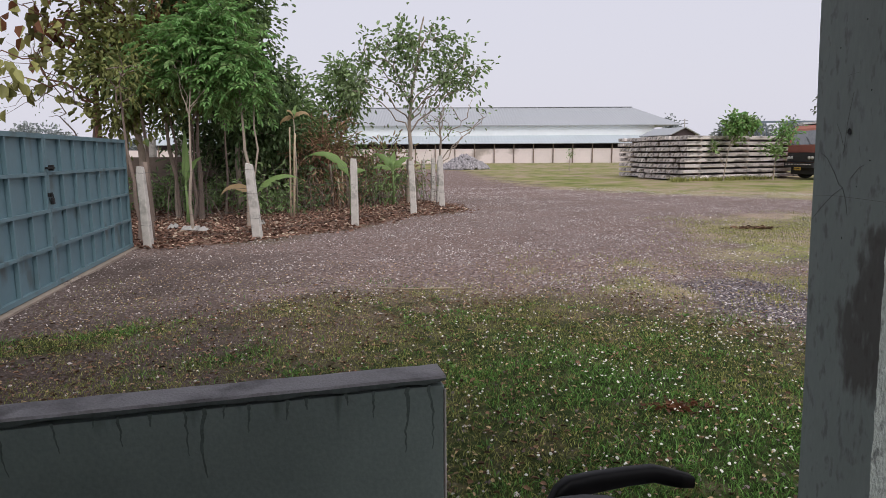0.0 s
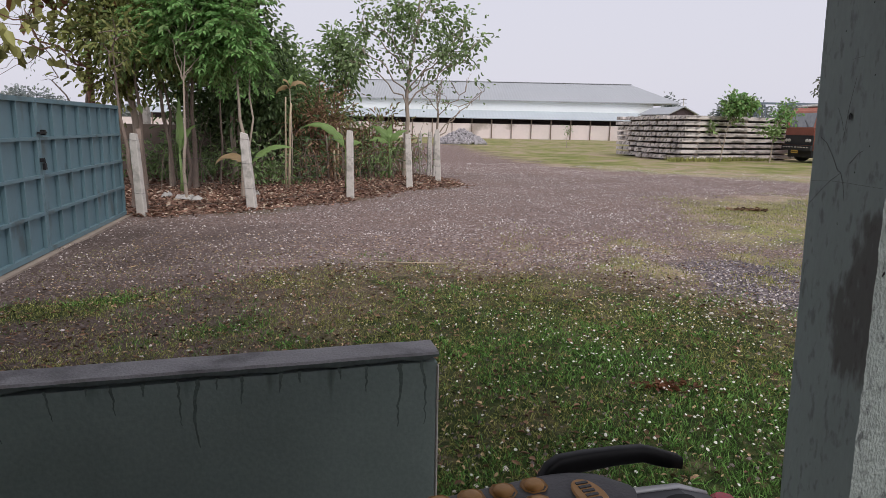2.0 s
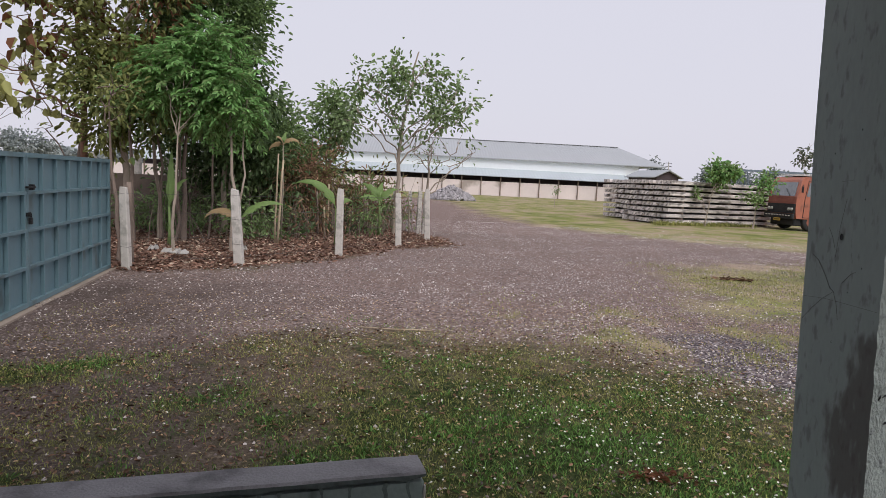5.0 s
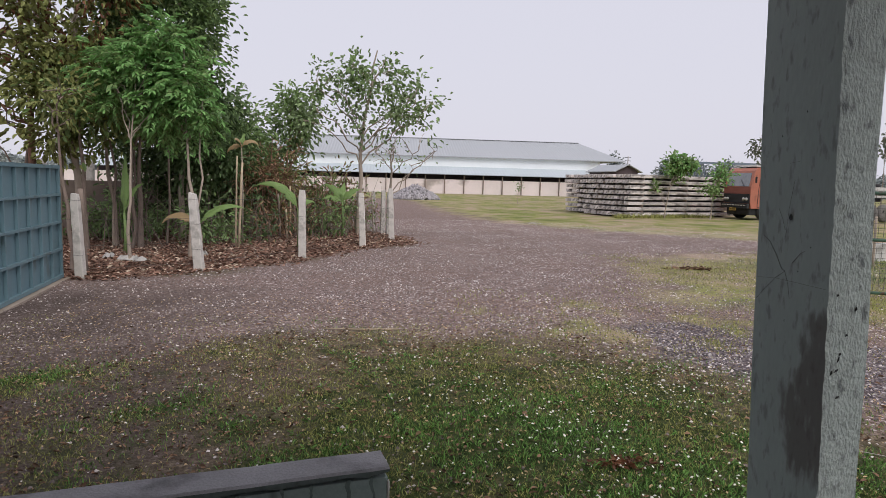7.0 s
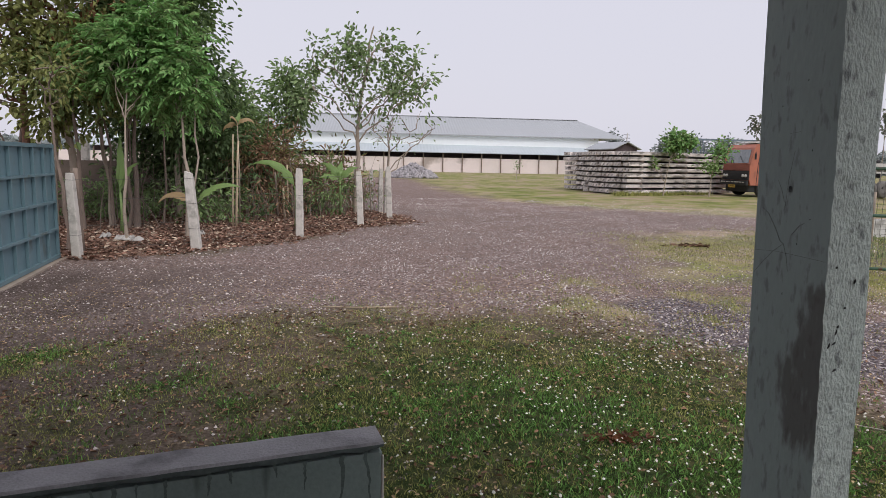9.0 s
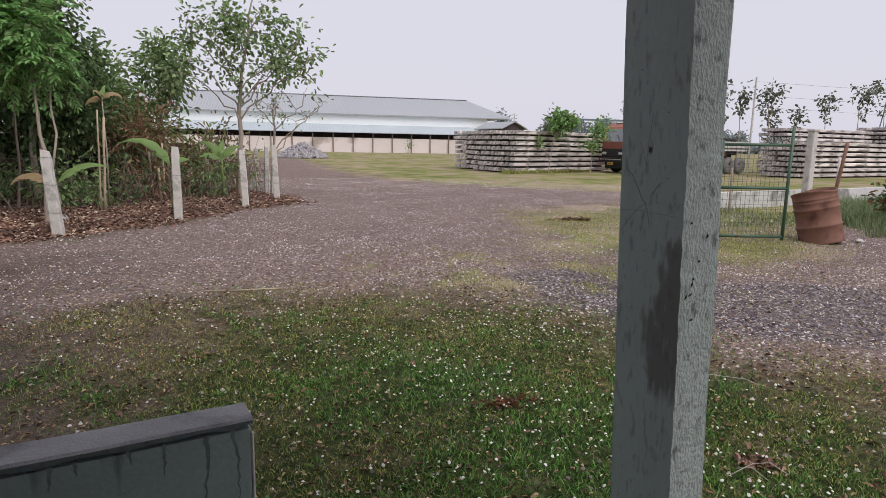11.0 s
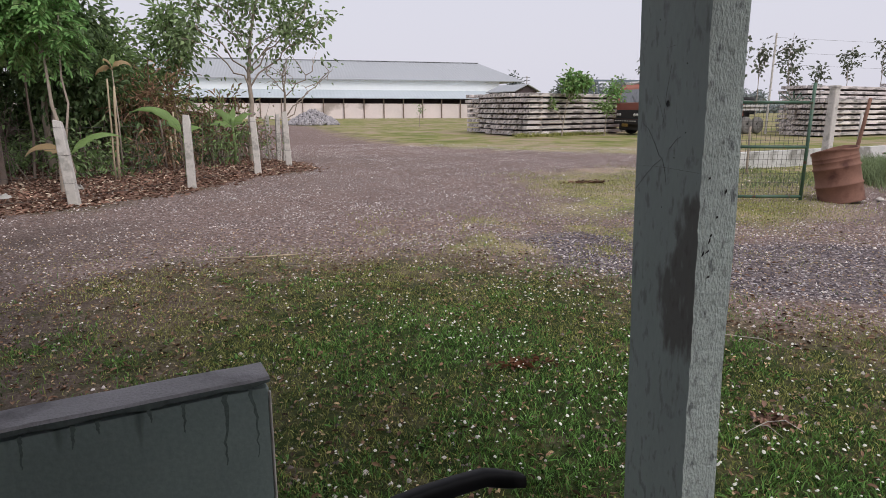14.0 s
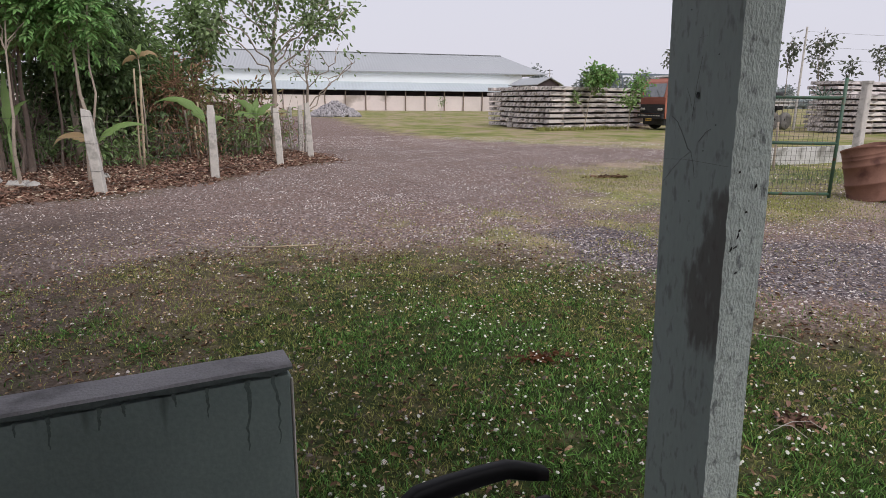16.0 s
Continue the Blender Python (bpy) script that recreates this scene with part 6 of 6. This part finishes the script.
    part("tail_lamp", s, REDL, root, "red tail lamp lens").location = (-0.012, 0, 0.022)
    for sg in (-1, 1):
        s = Shape()
        s.lathe([(0.002, -0.04), (0.028, -0.02), (0.03, 0.02), (0.005, 0.04)], 12, Matrix.Translation((0.04, sg * 0.12, 0.60)) @ Matrix.Rotation(math.pi / 2, 4, "Y"))
        s.tube([(0.04, sg * 0.05, 0.59), (0.04, sg * 0.11, 0.60)], 0.008, 6)
        part("indicator", s, BLACK, root, smooth=True)
    # grab rail on each side, joined behind
    for sg in (-1, 1):
        s = Shape()
        pts = [(0.415, sg * 0.112, 0.655), (0.395, sg * 0.122, 0.688), (0.37, sg * 0.132, 0.716), (0.34, sg * 0.140, 0.726), (0.27, sg * 0.144, 0.725), (0.19, sg * 0.145, 0.721), (0.125, sg * 0.143, 0.717), (0.10, sg * 0.138, 0.711), (0.07, sg * 0.128, 0.702), (0.045, sg * 0.112, 0.697)]
        drop = (0.016, 0.026, 0.033, 0.033, 0.029, 0.024, 0.022, 0.024, 0.021, 0.013)
        verts, faces, n = [], [], 10
        for (x, y, z), hh in zip(pts, drop):
            for k in range(n):
                a = 2 * math.pi * k / n
                ca, sa = math.cos(a), math.sin(a)
                verts.append((x, y + 0.014 * math.copysign(abs(ca) ** 0.4, ca), z + (hh if sa < 0 else 0.016) * math.copysign(abs(sa) ** 0.4, sa)))
        for i in range(len(pts) - 1):
            faces += [(i * n + k, i * n + (k + 1) % n, i * n + n + (k + 1) % n, i * n + n + k) for k in range(n)]
        faces += [tuple(range(n)), tuple(range(n * 9, n * 10))]
        part("grab_rail", s.add(verts, faces), BLACK, root, smooth=True)
    # what carries it, below the view
    s = Shape()
    s.tube([(0.2, 0, 0.62), (0.5, 0, 0.5), (0.75, 0, 0.2), (1.2, 0, 0.2), (1.45, 0, 0.56)], 0.03, 8)
    s.tube([(0.2, 0.09, 0.07), (0.75, 0.1, 0.15)], 0.022, 8)
    s.tube([(0.2, -0.09, 0.07), (0.75, -0.1, 0.15)], 0.022, 8)
    s.tube([(0.25, 0.11, 0.56), (0.2, 0.11, 0.07)], 0.025, 8)
    s.tube([(0.25, -0.11, 0.56), (0.2, -0.11, 0.07)], 0.025, 8)
    s.tube([(1.45, 0.07, 0.56), (1.72, 0.07, 0.07)], 0.02, 8)
    s.tube([(1.45, -0.07, 0.56), (1.72, -0.07, 0.07)], 0.02, 8)
    s.tube([(0.8, -0.02, 0.15), (0.75, -0.28, -0.25)], 0.014, 6)
    part("frame", s, BLACK, root)
    s = Shape()
    s.box((0.95, 0, 0.22), (0.42, 0.28, 0.34), bev=0.05)
    part("engine", s, DARK_METAL, root)
    s = Shape()
    s.box((1.10, 0, 0.58), (0.42, 0.24, 0.18), bev=0.07)
    part("fuel_tank", s, REDL, root)
    s = Shape()
    s.tube([(1.36, 0.30, 0.60), (1.44, 0.1, 0.60), (1.44, -0.1, 0.60), (1.36, -0.30, 0.60)], 0.014, 8)
    part("handlebar", s, BLACK, root)
    for x in (0.2, 1.74):
        s = Shape()
        m = Matrix.Translation((x, 0, 0.07)) @ Matrix.Rotation(math.pi / 2, 4, "X")
        s.lathe([(0.25, -0.04), (0.30, -0.055), (0.33, -0.025), (0.33, 0.025), (0.30, 0.055), (0.25, 0.04), (0.25, -0.04)], 28, m)
        t = part("tyre", s, RUBBER, root, smooth=True)
        s = Shape()
        s.lathe([(0.25, -0.02), (0.23, 0), (0.25, 0.02), (0.25, -0.02)], 28, m)
        for k in range(5):
            a = 2 * math.pi * k / 5
            s.tube([(x, 0, 0.07), (x + 0.24 * math.cos(a), 0, 0.07 + 0.24 * math.sin(a))], 0.014, 6)
        part("rim", s, BLACK, t)
    return root


motorcycle()


# ---- loose things on the ground ----
def zone_at(key, x, y):
    poly, w = {"gravel": (ROAD, 1.1), "grove": (GROVE, 0.5), "lawn": (LAWN, 1.6), "field": (PATCH, 2.2)}[key]
    return smooth01(0.5 + inside(poly, x, y) / w)


def patchy(x, y, s=1.0, ph=0.0):
    return 0.5 + 0.25 * np.sin(1.9 * s * x + 1.1 * s * y + ph) + 0.25 * np.sin(2.7 * s * y - 1.6 * s * x + 2 + ph) + 0.22 * np.sin(5.3 * s * x + 4.1 * s * y + ph) * np.sin(4.7 * s * y - 2.2 * s * x)


def spread(n, x0, x1, y0, y1, seed, lean=1.0):
    """Random places, thicker towards the porch."""
    rng = np.random.RandomState(seed)
    x = rng.uniform(x0, x1, n)
    y = y0 + (y1 - y0) * rng.uniform(0, 1, n) ** lean
    return x, y, rng


def off_porch(x, y):
    d = (x - WALL_A.x) * WALL_N.x + (y - WALL_A.y) * WALL_N.y
    return (d > 0.12) | (x > 1.4)


def blades(name, x, y, rng, h, w, material, label, lean=0.5):
    n = len(x)
    z = ground_z(x, y)
    a = rng.uniform(0, 6.283, n)
    b = rng.uniform(0, 6.283, n)
    hh, ww = h * rng.uniform(0.5, 1.3, n), w * rng.uniform(0.7, 1.3, n)
    base = np.stack([x, y, z - 0.004], -1)
    side = np.stack([np.cos(a), np.sin(a), np.zeros(n)], -1) * ww[:, None]
    bend = np.stack([np.cos(b), np.sin(b), np.zeros(n)], -1) * (hh * lean * rng.uniform(0.2, 1.3, n))[:, None]
    up = np.array([0, 0, 1.0]) * hh[:, None]
    v = np.stack([base - side, base + side, base + side * 0.7 + bend * 0.35 + up * 0.6, base - side * 0.7 + bend * 0.35 + up * 0.6, base + bend + up * 0.95], 1).reshape(-1, 3)
    k = (np.arange(n) * 5)[:, None]
    t = np.concatenate([k + np.array([[0, 1, 2]]), k + np.array([[0, 2, 3]]), k + np.array([[3, 2, 4]])], 0)
    return many(name, v, t, material, label, "grass", "stuff")


x, y, rng = spread(360000, -4.0, 6.5, 1.35, 7.0, 1, 1.25)
cover = off_porch(x, y) & (rng.uniform(size=len(x)) < lawn_weight(x, y) * np.clip(patchy(x, y, 6.5, 0.3) * 1.5 + 0.05, 0.32, 1))
lush = 0.8 * patchy(x, y, 1.3) + 0.5 * (patchy(x, y, 3.1, 1.0) - 0.5) + 0.42 * np.exp(-((x - 1.3) ** 2 + (y - 2.5) ** 2) / 2.4) + 0.5 * np.exp(-((0.62 * (x + 3.0) - 0.78 * (y - 4.5)) / 0.3) ** 2 - ((0.78 * (x + 3.0) + 0.62 * (y - 4.5)) / 0.8) ** 2) - 0.38 * smooth01((y - 3.7) / 1.6) * smooth01((x + 2.2) / 0.6) + rng.normal(size=len(x)) * 0.16 + 0.02
keep = cover & (lush > 0.55)
blades("lawn_grass", x[keep], y[keep], rng, 0.034, 0.0032, GRASS_FRESH, "short lush green lawn grass", 1.0)
edge = off_porch(x, y) & (rng.uniform(size=len(x)) < 0.55 * (1 - 0.85 * zone_at('gravel', x, y)) * np.clip(patchy(x, y, 1.7, 2.0) * 1.8 - 0.5, 0, 1))
keep = (cover & (lush <= 0.55) & (rng.uniform(size=len(x)) < 0.6)) | edge
blades("dry_lawn_grass", x[keep], y[keep], rng, 0.024, 0.0026, GRASS, "short olive dry lawn grass", 1.1)
x, y, rng = spread(150000, 0.4, 13, 5.2, 16, 2, 1.3)
keep = rng.uniform(size=len(x)) < np.maximum(zone_at("field", x, y), 0.8 * straggle(x, y)) * np.clip(patchy(x, y, 0.6) * 1.6 - 0.25, 0.05, 1) * 0.9
blades("field_grass", x[keep], y[keep], rng, 0.035, 0.004, GRASS, "thin yellowish grass of the field")
x, y, rng = spread(30000, 9.6, 16, 8.4, 13.0, 3, 1.0)
keep = (x > 10.2 + (y - 8.4) * 0.75) & (rng.uniform(size=len(x)) < np.clip(patchy(x, y, 1.2) * 1.5 - 0.2, 0.1, 1))
blades("weeds", x[keep], y[keep], rng, 0.36, 0.006, GRASS_TALL, "tall green weeds beside the drum", 0.8)
x, y, rng = spread(5000, 7.6, 12, 9.9, 13.2, 4, 1.0)
keep = rng.uniform(size=len(x)) < patchy(x, y)
blades("weeds", x[keep], y[keep], rng, 0.10, 0.006, GRASS_TALL, "low green weeds behind the mesh gate", 0.7)
x, y, rng = spread(14000, 11.6, 22, 29.4, 33.0, 5, 1.0)
keep = np.abs((y - 31.0) - (x - 12.4) * 0.43) < 0.5
blades("weeds", x[keep], y[keep], rng, 0.22, 0.012, GRASS, "grass along the foot of the pole stack", 0.6)

# tufts of broad green weeds in the lawn
P, D, rng = [], [], np.random.RandomState(9)
for i in range(420):
    cx, cy = rng.uniform(-2.8, 4.8), rng.uniform(1.5, 5.6)
    if not off_porch(np.array(cx), np.array(cy)) or lawn_weight(np.array([cx]), np.array([cy]))[0] < 0.5:
        continue
    m = rng.randint(5, 13)
    a = rng.uniform(0, 6.28, m)
    p = np.stack([cx + 0.02 * np.cos(a), cy + 0.02 * np.sin(a), np.full(m, at_ground(cx, cy) + 0.012)], -1)
    P.append(p)
    D.append(np.stack([np.cos(a), np.sin(a), rng.uniform(0.2, 0.9, m)], -1))
v, f = leaves(np.concatenate(P), np.concatenate(D), rng.uniform(0.02, 0.055, sum(map(len, P))), 0.009, rng)
many("lawn_weeds", v, f, GRASS_FRESH, "small broad-leaved weeds in the lawn", "weeds", "stuff")

# dark shrub in the tall weeds
tree("shrub", "dark leafy weed shrub in the tall grass", (11.9, 9.3), [(0, 0, 0.4), (0.05, 0, 0.8)], 0.015, [((0, 0, 0.65), (0.35, 0.3, 0.35), 16)], 50, BARK, (LEAF_DARK, LEAF_RUST, 0.5), 16, (0.12, 0.07), 0.3, category="shrub", twig=0.006)


def pebbles(name, x, y, rng, size, material, label, sink=0.3):
    n = len(x)
    c = np.array([(0, 0, 0.8), (1, 0, 0), (0, 1, 0), (-1, 0, 0), (0, -1, 0)], float)
    f = np.array([(0, 1, 2), (0, 2, 3), (0, 3, 4), (0, 4, 1)])
    s = size * np.exp(np.clip(rng.normal(size=n), -2, 1.6) * 0.38)
    a = rng.uniform(0, 6.283, n)
    j = c[None] * rng.uniform(0.55, 1.3, (n, 5, 3)) * s[:, None, None]
    ca, sa = np.cos(a)[:, None], np.sin(a)[:, None]
    X, Y = j[..., 0] * ca - j[..., 1] * sa, j[..., 0] * sa + j[..., 1] * ca
    v = np.stack([X + x[:, None], Y + y[:, None], j[..., 2] - sink * s[:, None] * 0.2 + ground_z(x, y)[:, None]], -1)
    t = (f[None] + (np.arange(n) * 5)[:, None, None]).reshape(-1, 3)
    many(name, v.reshape(-1, 3), t, material, label, "gravel", "stuff")


x, y, rng = spread(200000, -5.2, 11, 2.2, 20, 6, 1.6)
keep = rng.uniform(size=len(x)) < zone_at("gravel", x, y) * np.clip(patchy(x, y, 0.7, 3) * 0.9 + 0.35, 0.2, 1) * 0.85 + 0.05
pebbles("gravel", x[keep], y[keep], rng, 0.0105, PEBBLE, "crushed grey stone on the drive")
x, y, rng = spread(125000, -5.2, 13, 2.0, 26, 7, 1.35)
keep = rng.uniform(size=len(x)) < zone_at("gravel", x, y) * np.clip(patchy(x, y, 2.6, 1.0) * 1.3 * patchy(x, y, 0.9, 4.0) + 0.09, 0, 1) * (0.45 + 0.55 * smooth01((x + 2.5) / 3.0)) * (1 - 0.5 * smooth01(0.5 + inside(FRESH, x, y) / 1.4)) * (1 - 0.7 * zone_at("field", x, y)) * 0.85 + 0.06 + 0.16 * np.exp(-((y - 5.6) / 0.9) ** 2) * smooth01((x + 3) / 2)
pebbles("gravel_chips", x[keep], y[keep], rng, 0.0105, PEBBLE_PALE, "pale stone chips scattered on the drive")

# dead leaves
def dead(name, x, y, rng, length, material, label):
    n = len(x)
    a = rng.uniform(0, 6.283, n)
    D = np.stack([np.cos(a), np.sin(a), rng.uniform(-0.15, 0.45, n)], -1)
    P = np.stack([x, y, ground_z(x, y) + rng.uniform(0.006, 0.022, n)], -1)
    v, f = leaves(P, D, length * rng.uniform(0.5, 1.4, n), length * 0.5 * rng.uniform(0.6, 1.2, n), rng, fold=0.3)
    many(name, v, f, material, label, "dead leaves", "stuff")


x, y, rng = spread(5600, -3.6, 6.5, 1.4, 7.5, 21, 1.2)
keep = off_porch(x, y) & (rng.uniform(size=len(x)) < (patchy(x, y, 2.2, 5.0) + 0.1) * np.clip(1.1 - zone_at('gravel', x, y), 0.06, 1))
dead("fallen_leaves", x[keep], y[keep], rng, 0.038, LITTER_DARK, "brown fallen leaves on the lawn")
x, y, rng = spread(9500, -3.8, 7.5, 1.4, 8.0, 22, 1.0)
keep = off_porch(x, y)
dead("fallen_leaves", x[keep], y[keep], rng, 0.024, LITTER_TAN, "pale dry fallen leaves on the lawn")
x, y, rng = spread(26000, -9, 1.2, 9.3, 20, 23, 1.3)
keep = inside(GROVE, x, y) + 0.22 * rng.normal(size=len(x)) > -0.05
dead("leaf_litter", x[keep], y[keep], rng, 0.085, LITTER, "thick brown leaf litter under the trees")
x, y, rng = spread(6000, -9, 1.0, 9.3, 18, 24, 1.3)
keep = inside(GROVE, x, y) > 0.0
dead("leaf_litter", x[keep], y[keep], rng, 0.075, LITTER_PALE, "pale dry leaf litter under the trees")
rng = np.random.RandomState(25)
x, y = 1.29 + rng.normal(size=70) * 0.075, 3.13 + rng.normal(size=70) * 0.045
dead("leaf_clump", x, y, rng, 0.05, LEAF_RUST, "clump of dark red dead leaves on the lawn")
x, y = 2.25 + rng.normal(size=50) * 0.05, 2.22 + rng.normal(size=50) * 0.04
dead("leaf_clump", x, y, rng, 0.05, LITTER, "clump of dark dead leaves on the lawn")
x, y = 6.0 + rng.normal(size=120) * 0.2, 11.5 + rng.normal(size=120) * 0.09
dead("leaf_clump", x, y, rng, 0.09, LITTER_DARK, "dark clump of dead weeds beside the drive")

x, y, rng = spread(4200, -3.8, 0.8, 1.6, 6.4, 27, 1.0)
keep = off_porch(x, y) & (rng.uniform(size=len(x)) < np.clip(1.1 - lawn_weight(x, y), 0.15, 1) * np.clip(1.15 - zone_at('gravel', x, y), 0.08, 1))
dead("fallen_leaves", x[keep], y[keep], rng, 0.032, LITTER_DARK, "brown fallen leaves at the edge of the lawn")
x, y, rng = spread(1800, 1.6, 6.5, 2.0, 6.4, 28, 1.0)
keep = off_porch(x, y) & (rng.uniform(size=len(x)) < np.clip(1.1 - lawn_weight(x, y), 0.1, 1) * np.clip(1.15 - zone_at('gravel', x, y), 0.08, 1))
dead("fallen_leaves", x[keep], y[keep], rng, 0.04, LITTER_DARK, "brown fallen leaves at the edge of the drive")

# white flowers
x, y, rng = spread(4200, -2.6, 5.0, 1.4, 5.6, 26, 1.15)
keep = off_porch(x, y) & (rng.uniform(size=len(x)) < lawn_weight(x, y) * np.exp(-((x - 1.7) / 1.7) ** 2) * np.clip(patchy(x, y, 2.2, 0.7) * 1.7 - 0.25, 0.12, 1) + 0.04)
x, y = x[keep], y[keep]
n = len(x)
r, a0 = rng.uniform(0.0055, 0.0095, n), rng.uniform(0, 6.283, n)
z = ground_z(x, y) + rng.uniform(0.018, 0.034, n)
tip = rng.normal(size=(n, 2)) * 0.3
verts = [np.stack([x, y, z + 0.85 * r], -1)]
for k in range(6):
    a = a0 + k * math.pi / 3
    dx, dy = r * np.cos(a), r * np.sin(a)
    verts.append(np.stack([x + dx, y + dy, z + dx * tip[:, 0] + dy * tip[:, 1]], -1))
v = np.stack(verts, 1).reshape(-1, 3)
k = (np.arange(n) * 7)[:, None]
f = np.concatenate([k + np.array([[0, 1 + i, 1 + (i + 1) % 6]]) for i in range(6)], 0)
many("white_flowers", v, f, PETAL, "tiny white flowers dotted over the lawn", "flowers", "stuff")


def twig(pts, r, material, label):
    pts = [(px, py, at_ground(px, py) + pz) for px, py, pz in pts]
    tagged(part("twig", Shape().tube(pts, r, 5), material, smooth=True), label, "twig", "twigs on the ground")


ROOT = mat("bleached_root", (0.42, 0.38, 0.34), 0.8, var=0.1)
twig([(2.02, 2.13, 0.03), (2.12, 2.15, 0.045), (2.2, 2.19, 0.03), (2.27, 2.16, 0.04), (2.3, 2.07, 0.02)], 0.0022, ROOT, "bleached curling root in the grass")
twig([(2.1, 2.19, 0.02), (2.14, 2.13, 0.05), (2.17, 2.06, 0.02)], 0.0018, ROOT, "bleached curling root in the grass")
twig([(2.55, 3.1, 0.01), (2.6, 3.2, 0.04), (2.75, 3.22, 0.03), (2.95, 3.1, 0.03), (3.0, 3.0, 0.01)], 0.0026, ROOT, "thin pale curling twig in the grass")
twig([(-0.75, 6.35, 0.015), (-0.4, 6.3, 0.02), (0.05, 6.32, 0.015)], 0.007, BAMBOO, "thin dry stick at the edge of the drive")
twig([(9.3, 7.3, 0.02), (10.2, 7.35, 0.03)], 0.018, BAMBOO, "dry stick lying beside the drum")
twig([(3.6, 2.62, 0.03), (3.8, 2.5, 0.03), (4.3, 2.3, 0.02)], 0.02, BARK, "half-buried brown stick in the lawn")
for i, (sx, sy, sz) in enumerate(((2.365, 5.37, 0.022), (9.45, 7.95, 0.07), (0.34, 7.96, 0.02), (2.2, 4.6, 0.02), (4.6, 6.4, 0.03), (-0.9, 10.7, 0.03))):
    s = Shape()
    s.lathe([(0.001, -0.5 * sz), (sz * 0.8, -0.2 * sz), (sz, 0.15 * sz), (sz * 0.6, 0.6 * sz), (0.001, 0.7 * sz)], 7)
    ob = tagged(part("stone", s, CONCRETE), "loose pale stone on the ground", "stone", "loose stones")
    ob.matrix_world = pose(sx, sy, at_ground(sx, sy) + 0.3 * sz, 5, 8, 40 * i)
for i, (sx, sy, w) in enumerate(((-4.55, 10.9, 0.32), (-4.3, 10.75, 0.22), (-5.0, 11.2, 0.25), (-3.5, 11.6, 0.2))):
    s = Shape()
    rr = random.Random(i)
    g = 7
    verts = [((a / g - 0.5) * w + rr.uniform(-0.02, 0.02), (b / g - 0.5) * w * 0.6 + rr.uniform(-0.02, 0.02), max(0, 0.05 * math.sin(a * 1.9 + i) * math.sin(b * 1.7) + 0.03) + (0.04 if 0 < a < g and 0 < b < g else 0)) for a in range(g + 1) for b in range(g + 1)]
    faces = [(a * (g + 1) + b, (a + 1) * (g + 1) + b, (a + 1) * (g + 1) + b + 1, a * (g + 1) + b + 1) for a in range(g) for b in range(g)]
    ob = tagged(part("crumpled_sack", s.add(verts, faces), CLOTH, smooth=True), "crumpled pale plastic sack among dead leaves", "litter", "sacks under the trees")
    ob.matrix_world = pose(sx, sy, at_ground(sx, sy) + 0.005, 0, 0, 50 * i)
